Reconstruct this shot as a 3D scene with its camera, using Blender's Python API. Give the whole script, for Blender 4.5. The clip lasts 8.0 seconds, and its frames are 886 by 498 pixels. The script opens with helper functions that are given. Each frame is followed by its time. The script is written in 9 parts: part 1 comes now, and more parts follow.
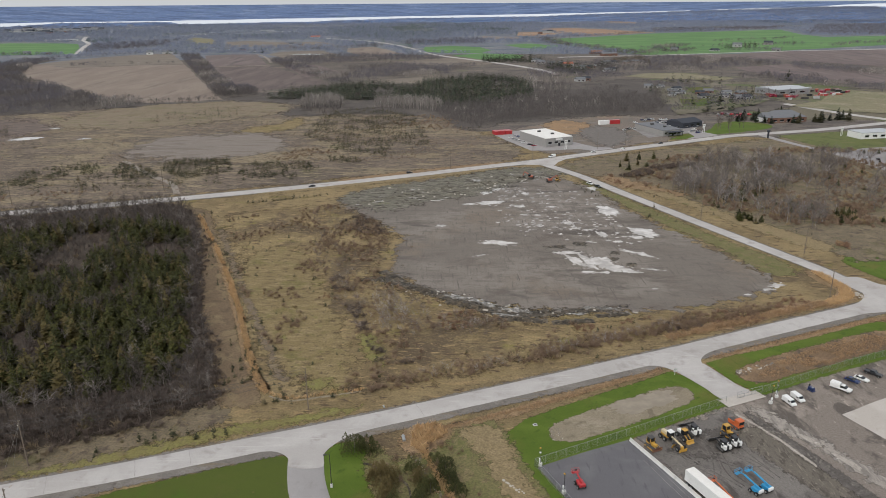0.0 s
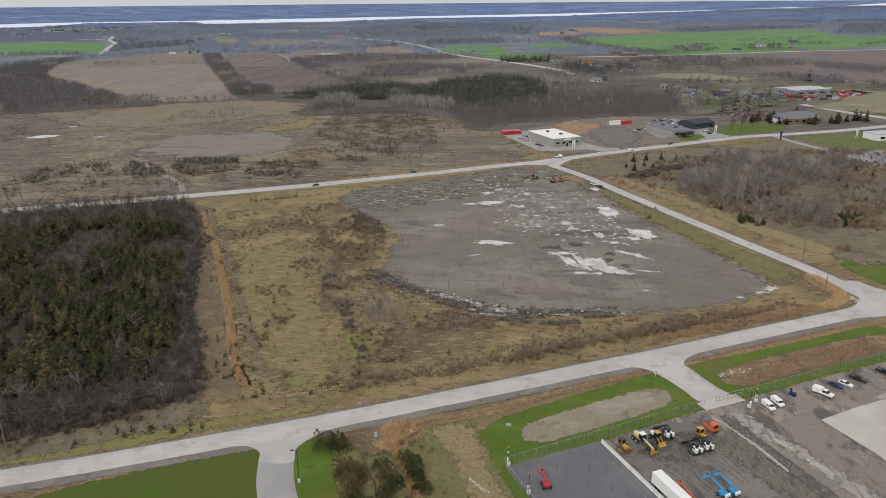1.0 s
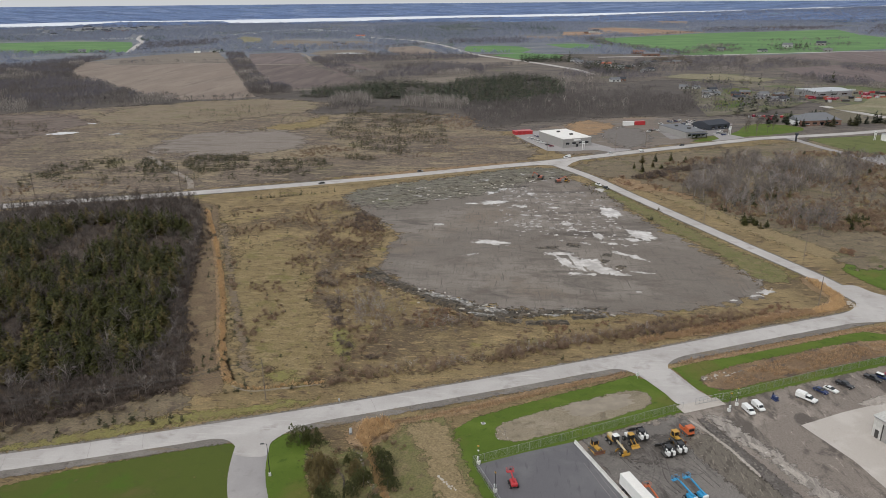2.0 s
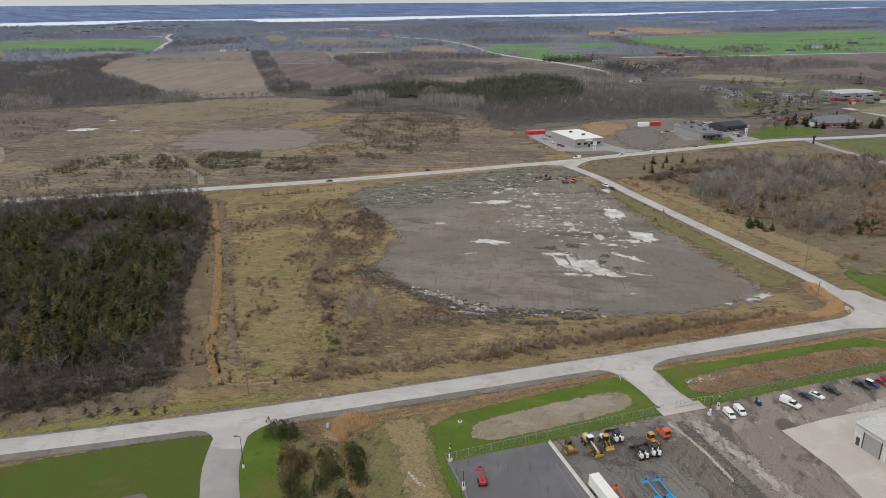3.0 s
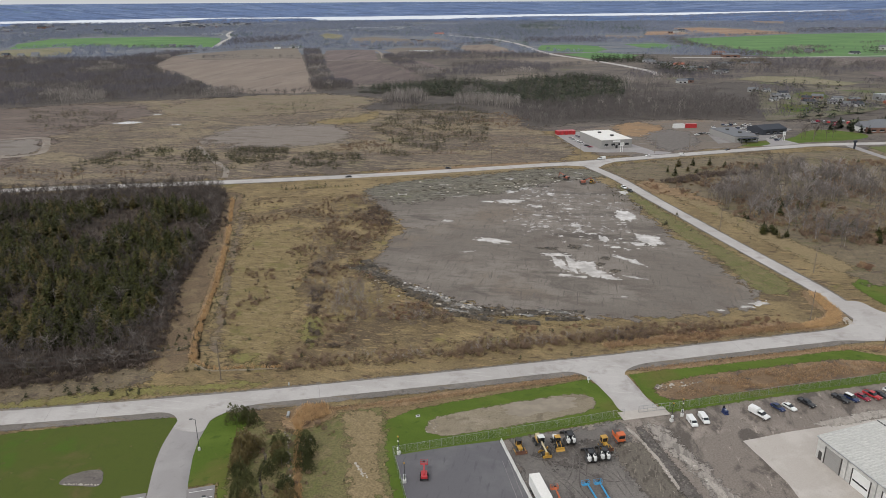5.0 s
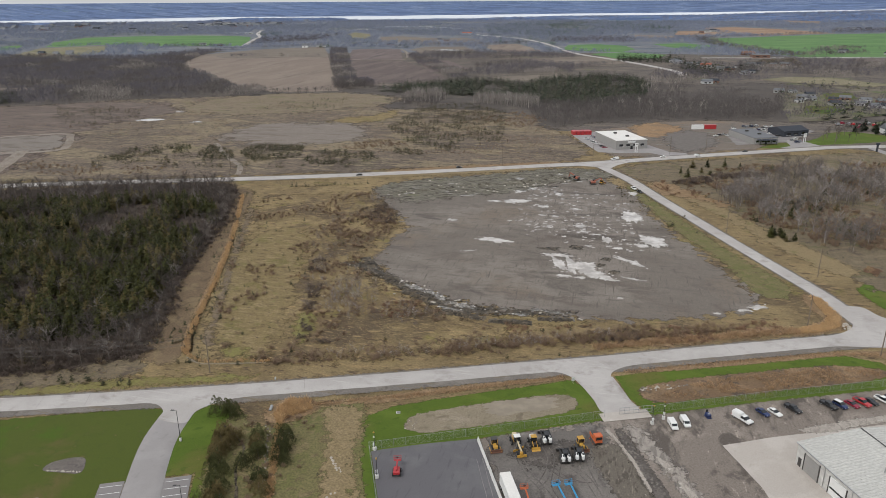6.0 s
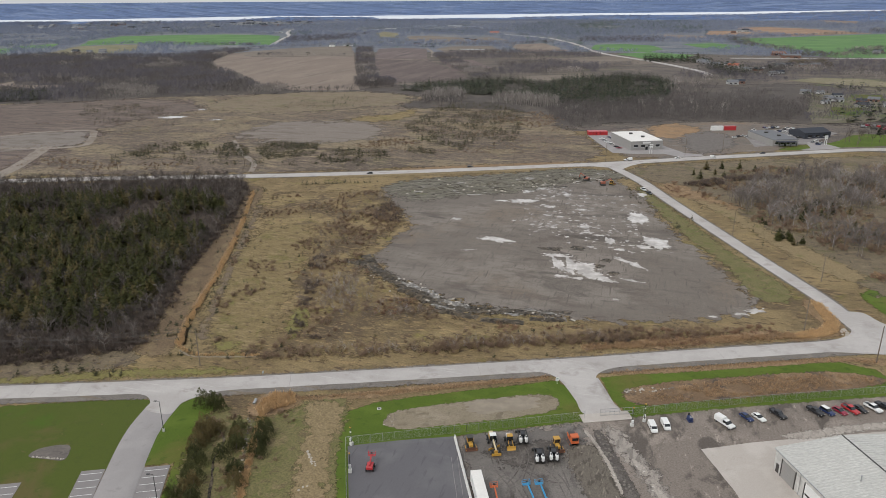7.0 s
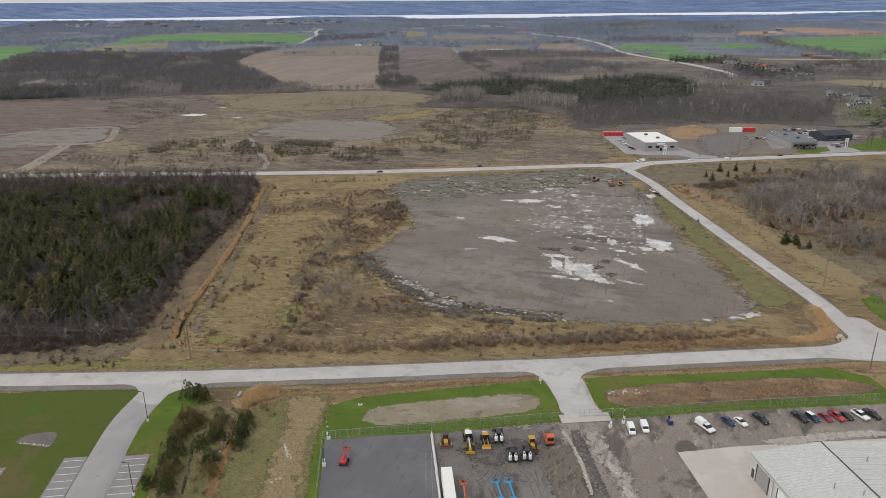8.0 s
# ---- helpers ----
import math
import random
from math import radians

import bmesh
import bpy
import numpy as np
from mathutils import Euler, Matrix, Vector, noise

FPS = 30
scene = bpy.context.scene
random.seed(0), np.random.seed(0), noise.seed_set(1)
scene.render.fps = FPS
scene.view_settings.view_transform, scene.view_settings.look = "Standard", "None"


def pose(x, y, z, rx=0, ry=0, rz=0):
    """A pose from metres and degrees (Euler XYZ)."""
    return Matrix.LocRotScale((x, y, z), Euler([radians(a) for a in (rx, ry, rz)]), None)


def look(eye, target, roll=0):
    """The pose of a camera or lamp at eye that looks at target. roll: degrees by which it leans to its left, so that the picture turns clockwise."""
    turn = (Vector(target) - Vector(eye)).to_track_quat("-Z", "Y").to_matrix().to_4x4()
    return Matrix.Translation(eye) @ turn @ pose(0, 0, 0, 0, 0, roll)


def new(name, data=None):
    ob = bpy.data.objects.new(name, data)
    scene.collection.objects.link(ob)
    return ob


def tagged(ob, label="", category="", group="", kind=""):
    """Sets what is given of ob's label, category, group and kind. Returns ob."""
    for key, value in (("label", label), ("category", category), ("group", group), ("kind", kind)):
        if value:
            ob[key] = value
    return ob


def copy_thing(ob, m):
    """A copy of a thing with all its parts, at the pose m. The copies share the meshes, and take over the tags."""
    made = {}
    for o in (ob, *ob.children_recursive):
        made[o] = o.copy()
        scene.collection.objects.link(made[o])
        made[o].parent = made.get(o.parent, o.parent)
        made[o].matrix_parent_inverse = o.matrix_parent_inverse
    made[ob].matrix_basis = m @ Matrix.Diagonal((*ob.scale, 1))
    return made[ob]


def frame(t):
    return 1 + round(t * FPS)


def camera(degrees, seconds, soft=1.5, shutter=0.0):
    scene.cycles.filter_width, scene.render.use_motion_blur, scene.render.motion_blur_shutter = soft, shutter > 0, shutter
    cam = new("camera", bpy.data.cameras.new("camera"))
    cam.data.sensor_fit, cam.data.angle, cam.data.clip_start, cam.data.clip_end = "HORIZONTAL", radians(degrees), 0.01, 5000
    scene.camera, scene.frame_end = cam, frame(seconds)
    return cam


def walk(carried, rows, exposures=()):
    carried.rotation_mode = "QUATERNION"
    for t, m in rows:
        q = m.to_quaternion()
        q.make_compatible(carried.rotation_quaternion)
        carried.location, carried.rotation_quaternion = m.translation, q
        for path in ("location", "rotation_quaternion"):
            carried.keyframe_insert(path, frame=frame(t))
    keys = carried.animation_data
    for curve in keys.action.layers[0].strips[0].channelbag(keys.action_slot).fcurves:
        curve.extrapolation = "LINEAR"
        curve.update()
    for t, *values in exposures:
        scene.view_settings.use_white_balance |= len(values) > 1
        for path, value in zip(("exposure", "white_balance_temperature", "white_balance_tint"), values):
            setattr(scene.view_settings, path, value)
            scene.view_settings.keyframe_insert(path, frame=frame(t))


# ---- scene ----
cam = camera(63.9, 8.0, 0.65)
PATH = [
    (0, (-6.974, -0.504, 119.967), (-7.064, 114.618, 79.579), -0.38),
    (0.5, (0.254, -0.942, 120.028), (-1.797, 114.158, 79.633), -0.45),
    (1, (7.394, -1.280, 120.031), (3.332, 113.764, 79.628), -0.48),
    (1.5, (14.473, -1.504, 119.993), (8.342, 113.445, 79.582), -0.48),
    (2, (21.506, -1.603, 119.927), (13.250, 113.209, 79.505), -0.45),
    (2.5, (28.511, -1.569, 119.847), (18.073, 113.060, 79.409), -0.42),
    (3, (35.500, -1.394, 119.761), (22.824, 113.001, 79.302), -0.38),
    (3.5, (42.480, -1.074, 119.678), (27.516, 113.035, 79.194), -0.34),
    (4, (49.461, -0.605, 119.604), (32.164, 113.162, 79.088), -0.31),
    (4.5, (56.445, 0.012, 119.539), (36.778, 113.382, 78.988), -0.29),
    (5, (63.431, 0.777, 119.487), (41.368, 113.692, 78.897), -0.28),
    (5.5, (70.416, 1.687, 119.444), (45.942, 114.090, 78.816), -0.27),
    (6, (77.396, 2.738, 119.407), (50.508, 114.574, 78.741), -0.28),
    (6.5, (84.358, 3.921, 119.372), (55.072, 115.141, 78.672), -0.28),
    (7, (91.293, 5.229, 119.328), (59.636, 115.788, 78.601), -0.29),
    (7.5, (98.184, 6.650, 119.266), (64.204, 116.511, 78.523), -0.28),
    (8, (105.013, 8.172, 119.173), (68.773, 117.308, 78.429), -0.26),
]
walk(cam, [(t, look(eye, target, roll)) for t, eye, target, roll in PATH])

# ---- sky and light: high thin overcast, brighter to the south-west behind the camera ----
SUN_EL, SUN_AZ = 48.0, 215.0
world = bpy.data.worlds.new("overcast_sky")
scene.world = world
world.use_nodes = True
wn = world.node_tree
wn.nodes.clear()
sky = wn.nodes.new("ShaderNodeTexSky")
sky.sky_type, sky.sun_disc = "NISHITA", False
sky.sun_elevation, sky.sun_rotation = radians(SUN_EL), radians(SUN_AZ)
sky.air_density, sky.dust_density, sky.ozone_density = 1.0, 4.0, 1.0
cloud = wn.nodes.new("ShaderNodeHueSaturation")
cloud.inputs["Saturation"].default_value = 0.4
veil = wn.nodes.new("ShaderNodeVectorMath")
veil.operation = "MULTIPLY_ADD"
veil.inputs[1].default_value = (0.62, 0.62, 0.62)
veil.inputs[2].default_value = (5.3, 5.5, 5.75)
back = wn.nodes.new("ShaderNodeBackground")
back.inputs["Strength"].default_value = 0.12
wout = wn.nodes.new("ShaderNodeOutputWorld")
wn.links.new(sky.outputs[0], cloud.inputs["Color"])
wn.links.new(cloud.outputs[0], veil.inputs[0])
wn.links.new(veil.outputs[0], back.inputs["Color"])
wn.links.new(back.outputs[0], wout.inputs["Surface"])
sun = new("sun", bpy.data.lights.new("sun", "SUN"))
sun.data.energy, sun.data.angle, sun.data.color = 1.1, radians(14), (1.0, 0.97, 0.93)
sx = math.sin(radians(SUN_AZ)) * math.cos(radians(SUN_EL))
sy = math.cos(radians(SUN_AZ)) * math.cos(radians(SUN_EL))
sun.matrix_world = look((0, 0, 0), (-sx, -sy, -math.sin(radians(SUN_EL))))
scene.view_settings.exposure = -0.2


# ---- materials ----
def link(nt, a, b):
    nt.links.new(a, b)


def mix(nt, fac, a, b):
    m = nt.nodes.new("ShaderNodeMix")
    m.data_type = "RGBA"
    for sock, v in ((m.inputs[0], fac), (m.inputs[6], a), (m.inputs[7], b)):
        if isinstance(v, (int, float)):
            sock.default_value = v
        elif isinstance(v, tuple):
            sock.default_value = (*v[:3], 1)
        else:
            link(nt, v, sock)
    return m.outputs[2]


def tone(nt, a, lo, hi):
    m = nt.nodes.new("ShaderNodeMapRange")
    m.interpolation_type = "SMOOTHSTEP"
    link(nt, a, m.inputs[0])
    m.inputs[1].default_value, m.inputs[2].default_value = lo, hi
    return m.outputs[0]


def grain(nt, scale, detail=5.0, rough=0.6, warp=0.0, coord=None, stretch=None):
    if coord is None:
        coord = nt.nodes.new("ShaderNodeNewGeometry").outputs["Position"]
    if stretch:
        mp = nt.nodes.new("ShaderNodeMapping")
        mp.inputs["Rotation"].default_value = (0, 0, radians(stretch[0]))
        mp.inputs["Scale"].default_value = (stretch[1], stretch[2], 1)
        link(nt, coord, mp.inputs[0])
        coord = mp.outputs[0]
    n = nt.nodes.new("ShaderNodeTexNoise")
    n.inputs["Scale"].default_value, n.inputs["Detail"].default_value = scale, detail
    n.inputs["Roughness"].default_value, n.inputs["Distortion"].default_value = rough, warp
    link(nt, coord, n.inputs["Vector"])
    return n.outputs["Fac"]


def base(name, rough=0.9, metal=0.0, spec=0.3):
    m = bpy.data.materials.new(name)
    m.use_nodes = True
    nt = m.node_tree
    p = nt.nodes["Principled BSDF"]
    p.inputs["Roughness"].default_value, p.inputs["Metallic"].default_value = rough, metal
    p.inputs["Specular IOR Level"].default_value = spec
    return m, nt, p


def bumped(nt, p, height, strength, dist):
    b = nt.nodes.new("ShaderNodeBump")
    b.inputs["Strength"].default_value, b.inputs["Distance"].default_value = strength, dist
    link(nt, height, b.inputs["Height"])
    link(nt, b.outputs[0], p.inputs["Normal"])


def earth(name, layers, rough=0.92, bump=0.5, dist=0.15, fine=2.5, spec=0.2, grit=0.45):
    """A natural surface: the first colour, then (colour, scale, low, high[, stretch]) patches laid over it."""
    m, nt, p = base(name, rough, 0, spec)
    col = layers[0]
    for layer in layers[1:]:
        c, s, lo, hi = layer[:4]
        g = grain(nt, s, 6, 0.62, 0.4, None, layer[4] if len(layer) > 4 else None)
        col = mix(nt, tone(nt, g, lo, hi), col, c)
    f = grain(nt, fine, 4, 0.7)
    col = mix(nt, tone(nt, f, 0.32, 0.66), mix(nt, grit, col, (0.02, 0.018, 0.012)), col)
    link(nt, col, p.inputs["Base Color"])
    bumped(nt, p, f, bump, dist)
    return m


def leafy(name, dark, light, odd, rough=0.75, odd_share=0.12):
    """Leaves, needles or twigs: each blade takes its own tint, each plant its own tone."""
    m, nt, p = base(name, rough, 0, 0.25)
    geo = nt.nodes.new("ShaderNodeNewGeometry")
    at = nt.nodes.new("ShaderNodeAttribute")
    at.attribute_name = "tone"
    info = nt.nodes.new("ShaderNodeObjectInfo")
    add = nt.nodes.new("ShaderNodeMath")
    add.operation = "FRACT"
    plus = nt.nodes.new("ShaderNodeMath")
    plus.operation = "ADD"
    link(nt, at.outputs["Fac"], plus.inputs[0])
    link(nt, info.outputs["Random"], plus.inputs[1])
    link(nt, plus.outputs[0], add.inputs[0])
    blade = mix(nt, geo.outputs["Random Per Island"], dark, light)
    col = mix(nt, tone(nt, add.outputs[0], 0.05, 0.95), mix(nt, 0.5, blade, dark), mix(nt, 0.35, blade, light))
    col = mix(nt, tone(nt, add.outputs[0], 1 - odd_share - 0.02, 1 - odd_share + 0.02), col, mix(nt, 0.7, col, odd))
    link(nt, col, p.inputs["Base Color"])
    return m


def paint(name, colour, rough=0.45, metal=0.0, dirt=0.25, spec=0.5, scale=1.2):
    """A painted or plain surface with faint grime and wear."""
    m, nt, p = base(name, rough, metal, spec)
    co = nt.nodes.new("ShaderNodeTexCoord").outputs["Object"]
    g = grain(nt, scale, 5, 0.65, 0.3, co)
    grime = tuple(c * 0.45 + 0.035 for c in colour)
    col = mix(nt, tone(nt, g, 0.45, 0.85), colour, mix(nt, dirt, colour, grime))
    fine = grain(nt, scale * 9, 3, 0.6, 0, co)
    col = mix(nt, tone(nt, fine, 0.35, 0.75), mix(nt, dirt * 0.5, col, grime), col)
    link(nt, col, p.inputs["Base Color"])
    return m


M_GROUND = earth("dry_meadow", [(0.213, 0.157, 0.081), ((0.3, 0.225, 0.116), 0.018, 0.44, 0.6), ((0.134, 0.098, 0.06), 0.024, 0.5, 0.62),
                                ((0.196, 0.168, 0.054), 0.04, 0.57, 0.7), ((0.35, 0.249, 0.126), 0.12, 0.52, 0.68, (25, 1, 3)), ((0.108, 0.0731, 0.0468), 0.2, 0.54, 0.66, (20, 1, 2.4)),
                                ((0.391, 0.283, 0.149), 0.6, 0.58, 0.7, (20, 1, 3.4)), ((0.0927, 0.0644, 0.0405), 0.8, 0.6, 0.7, (20, 1, 2))], bump=1.0, dist=0.4, fine=1.5)
M_PLAIN = earth("heath_soil", [(0.185, 0.142, 0.11), ((0.265, 0.21, 0.138), 0.009, 0.48, 0.57, (-20, 1, 2.5)), ((0.135, 0.105, 0.084), 0.013, 0.5, 0.6, (-20, 1, 2)),
                               ((0.215, 0.188, 0.1), 0.016, 0.6, 0.7), ((0.32, 0.256, 0.165), 0.05, 0.54, 0.64, (-22, 1, 4)), ((0.11, 0.086, 0.068), 0.09, 0.52, 0.63, (-22, 1, 3)),
                               ((0.075, 0.067, 0.046), 0.25, 0.55, 0.64, (-22, 1, 2)), ((0.37, 0.3, 0.2), 0.3, 0.57, 0.66, (-22, 1, 3)), ((0.065, 0.056, 0.042), 0.7, 0.6, 0.68)], bump=0.9, dist=0.45, fine=0.7)
# Bluish greys put the distance haze into the ground colour.
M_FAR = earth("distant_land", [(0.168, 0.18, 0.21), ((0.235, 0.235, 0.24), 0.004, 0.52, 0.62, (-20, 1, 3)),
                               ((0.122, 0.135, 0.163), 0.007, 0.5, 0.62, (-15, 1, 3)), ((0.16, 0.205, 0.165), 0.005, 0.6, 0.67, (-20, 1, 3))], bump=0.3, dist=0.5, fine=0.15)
M_MIDLAND = earth("brown_farmland", [(0.15, 0.126, 0.11), ((0.19, 0.158, 0.13), 0.01, 0.5, 0.6, (-20, 1, 3)), ((0.1, 0.087, 0.08), 0.015, 0.5, 0.62, (-20, 1, 3)), ((0.16, 0.155, 0.095), 0.012, 0.6, 0.68), ((0.085, 0.072, 0.064), 0.08, 0.54, 0.64, (-20, 1, 2))], bump=0.5, dist=0.4, fine=0.5)
# The far shore's blue is haze held in the base colour.
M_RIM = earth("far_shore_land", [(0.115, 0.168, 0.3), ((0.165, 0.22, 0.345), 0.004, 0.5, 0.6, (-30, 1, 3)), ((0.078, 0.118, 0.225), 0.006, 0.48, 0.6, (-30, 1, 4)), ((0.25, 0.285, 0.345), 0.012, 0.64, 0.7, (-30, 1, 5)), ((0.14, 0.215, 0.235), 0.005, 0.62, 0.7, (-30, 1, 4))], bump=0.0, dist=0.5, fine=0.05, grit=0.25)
M_YOUNG = earth("young_grass", [(0.255, 0.192, 0.093), ((0.2, 0.168, 0.066), 0.06, 0.5, 0.64), ((0.32, 0.245, 0.13), 0.16, 0.5, 0.62, (25, 1, 3)), ((0.16, 0.115, 0.062), 0.2, 0.53, 0.66, (20, 1, 2)), ((0.23, 0.21, 0.075), 0.11, 0.6, 0.7), ((0.11, 0.08, 0.05), 0.6, 0.56, 0.68)], bump=1.0, dist=0.4, fine=1.5)
M_OLIVE = earth("dull_rough_grass", [(0.185, 0.148, 0.098), ((0.15, 0.13, 0.068), 0.05, 0.52, 0.62), ((0.235, 0.185, 0.122), 0.09, 0.5, 0.62, (20, 1, 2)), ((0.12, 0.092, 0.07), 0.2, 0.52, 0.64), ((0.27, 0.21, 0.13), 0.4, 0.56, 0.68, (20, 1, 2))], bump=1.0, dist=0.4, fine=1.5)
M_BANK = earth("bank_grass", [(0.185, 0.165, 0.073), ((0.15, 0.15, 0.054), 0.12, 0.46, 0.62), ((0.24, 0.19, 0.1), 0.2, 0.53, 0.66), ((0.136, 0.105, 0.0585), 0.4, 0.54, 0.68)], bump=1.0, dist=0.3, fine=1.6)
M_LIME = earth("fresh_spring_grass", [(0.215, 0.188, 0.07), ((0.235, 0.22, 0.074), 0.15, 0.45, 0.62), ((0.2, 0.16, 0.08), 0.35, 0.52, 0.66)], bump=0.8, dist=0.3, fine=1.5)
M_STRAWMAT = earth("flattened_straw", [(0.27, 0.205, 0.112), ((0.306, 0.234, 0.133), 0.3, 0.46, 0.62, (50, 1, 2)), ((0.207, 0.153, 0.0843), 0.8, 0.52, 0.66, (50, 1, 1.5)), ((0.171, 0.158, 0.0602), 0.1, 0.58, 0.7)], bump=0.9, dist=0.3, fine=1.6)
M_RUSTMAT = earth("rusty_thatch", [(0.262, 0.175, 0.098), ((0.33, 0.228, 0.135), 0.25, 0.46, 0.62), ((0.172, 0.118, 0.074), 0.3, 0.54, 0.68)], bump=1.0, dist=0.3, fine=1.5)
M_GREYBANK = earth("grey_bank", [(0.195, 0.15, 0.105), ((0.155, 0.117, 0.08), 0.15, 0.46, 0.6), ((0.25, 0.195, 0.125), 0.3, 0.52, 0.66)], fine=1.5)
M_GRAVEL = earth("wet_gravel", [(0.176, 0.151, 0.129), ((0.229, 0.2, 0.172), 0.016, 0.44, 0.58, (60, 1, 1.6)),
                                ((0.105, 0.0893, 0.0767), 0.022, 0.54, 0.66, (60, 1, 2.2)), ((0.192, 0.156, 0.124), 0.02, 0.52, 0.66), ((0.138, 0.113, 0.095), 0.05, 0.5, 0.7, (60, 1, 1.8)), ((0.138, 0.118, 0.102), 0.1, 0.5, 0.72, (75, 1, 4)), ((0.205, 0.178, 0.153), 0.3, 0.56, 0.74, (68, 1, 4)),
                                ((0.148, 0.13, 0.114), 0.22, 0.54, 0.72, (70, 3.2, 0.5)), ((0.128, 0.109, 0.093), 0.16, 0.58, 0.66, (20, 5, 0.4)), ((0.2, 0.176, 0.152), 0.2, 0.62, 0.7, (48, 6, 0.4))], rough=0.8, bump=0.5, dist=0.12, fine=1.6, grit=0.3)
M_RUT = earth("damp_gravel", [(0.138, 0.12, 0.108), ((0.165, 0.144, 0.128), 0.3, 0.48, 0.6), ((0.09, 0.08, 0.072), 0.6, 0.54, 0.68)], rough=0.7, bump=0.4, dist=0.08, fine=2, grit=0.2)
M_MUD = earth("black_mud", [(0.074, 0.059, 0.043), ((0.15, 0.118, 0.08), 0.22, 0.48, 0.6), ((0.026, 0.022, 0.017), 0.45, 0.5, 0.6), ((0.21, 0.178, 0.135), 0.7, 0.57, 0.66), ((0.02, 0.017, 0.014), 1.1, 0.56, 0.64)],
              rough=0.6, bump=1.0, dist=0.4, fine=1.2)
M_FILL = earth("rough_fill", [(0.158, 0.143, 0.112), ((0.231, 0.214, 0.176), 0.12, 0.48, 0.6, (-25, 1, 4)), ((0.0525, 0.0449, 0.0342), 0.15, 0.52, 0.62, (-25, 1, 3)), ((0.357, 0.332, 0.285), 0.3, 0.62, 0.68, (-25, 1, 3)), ((0.158, 0.158, 0.076), 0.08, 0.6, 0.72)], bump=1, dist=0.5, fine=0.8)
M_SILT = earth("pale_silt", [(0.255, 0.212, 0.15), ((0.305, 0.258, 0.19), 0.09, 0.45, 0.65, (20, 1, 2)), ((0.185, 0.15, 0.105), 0.2, 0.52, 0.66),
                             ((0.11, 0.092, 0.07), 0.5, 0.6, 0.72), ((0.34, 0.3, 0.23), 0.8, 0.62, 0.72)], rough=0.7, bump=0.5, dist=0.15, grit=0.35)
M_ROAD = earth("worn_chipseal", [(0.388, 0.364, 0.344), ((0.442, 0.417, 0.397), 0.05, 0.42, 0.62), ((0.325, 0.301, 0.282), 0.12, 0.52, 0.68), ((0.469, 0.444, 0.42), 0.3, 0.56, 0.68, (-22, 0.3, 3)),
                                 ((0.271, 0.252, 0.234), 0.6, 0.66, 0.78)], bump=0.2, dist=0.03, fine=3, grit=0.1)
M_SHOULDER = earth("gravel_shoulder", [(0.178, 0.16, 0.143), ((0.225, 0.203, 0.18), 0.1, 0.45, 0.65), ((0.12, 0.102, 0.088), 0.22, 0.55, 0.7), ((0.19, 0.155, 0.115), 0.15, 0.54, 0.66, (-22, 0.4, 2))],
                   bump=0.5, dist=0.1, fine=2, grit=0.3)
M_DRIVE = earth("grey_asphalt", [(0.22, 0.205, 0.2), ((0.26, 0.245, 0.238), 0.08, 0.45, 0.65), ((0.175, 0.163, 0.16), 0.3, 0.58, 0.74)],
                bump=0.15, dist=0.02, fine=4, grit=0.08)
M_LANE = earth("light_asphalt", [(0.285, 0.268, 0.262), ((0.315, 0.297, 0.289), 0.06, 0.45, 0.65), ((0.245, 0.23, 0.226), 0.25, 0.54, 0.72)], bump=0.15, dist=0.02, fine=4, grit=0.08)
M_LAWN = earth("spring_lawn", [(0.079, 0.122, 0.0145), ((0.1, 0.145, 0.02), 0.05, 0.45, 0.65, (20, 1, 2)), ((0.125, 0.122, 0.03), 0.028, 0.5, 0.66),
                               ((0.058, 0.098, 0.012), 0.3, 0.54, 0.7), ((0.17, 0.142, 0.05), 0.35, 0.64, 0.76)], bump=0.5, dist=0.06, fine=4, grit=0.25)
M_LAWNDULL = earth("olive_lawn", [(0.074, 0.096, 0.016), ((0.062, 0.112, 0.011), 0.035, 0.5, 0.62), ((0.112, 0.096, 0.033), 0.03, 0.5, 0.64), ((0.06, 0.082, 0.015), 0.3, 0.54, 0.7), ((0.15, 0.124, 0.046), 0.3, 0.62, 0.74)], bump=0.5, dist=0.06, fine=4, grit=0.25)
M_CROPGRASS = earth("dull_green_grass", [(0.115, 0.128, 0.042), ((0.15, 0.142, 0.058), 0.03, 0.5, 0.62, (-20, 1, 2)), ((0.09, 0.105, 0.034), 0.08, 0.52, 0.64)], bump=0.4, dist=0.1, fine=1.5, grit=0.2)
M_CROP = earth("winter_wheat", [(0.095, 0.19, 0.066), ((0.125, 0.225, 0.082), 0.006, 0.45, 0.6, (-20, 1, 3)), ((0.085, 0.158, 0.07), 0.012, 0.55, 0.7), ((0.14, 0.2, 0.09), 0.02, 0.6, 0.7, (-20, 1, 5))],
               bump=0.2, dist=0.1, fine=0.5, grit=0.15)
M_STUBBLE = earth("stubble_field", [(0.219, 0.173, 0.142), ((0.25, 0.206, 0.166), 0.006, 0.45, 0.62, (-22, 4, 1)),
                                    ((0.173, 0.136, 0.117), 0.012, 0.52, 0.68, (-22, 5, 0.6)), ((0.143, 0.113, 0.105), 0.05, 0.62, 0.74, (-22, 3, 0.6))],
                  bump=0.4, dist=0.2, fine=0.7, grit=0.25)
M_TILLED = earth("tilled_field", [(0.153, 0.119, 0.113), ((0.184, 0.146, 0.135), 0.008, 0.45, 0.62, (-22, 4, 1)),
                                  ((0.112, 0.0898, 0.09), 0.014, 0.52, 0.68, (-22, 5, 0.6))], bump=0.4, dist=0.2, fine=0.7, grit=0.25)
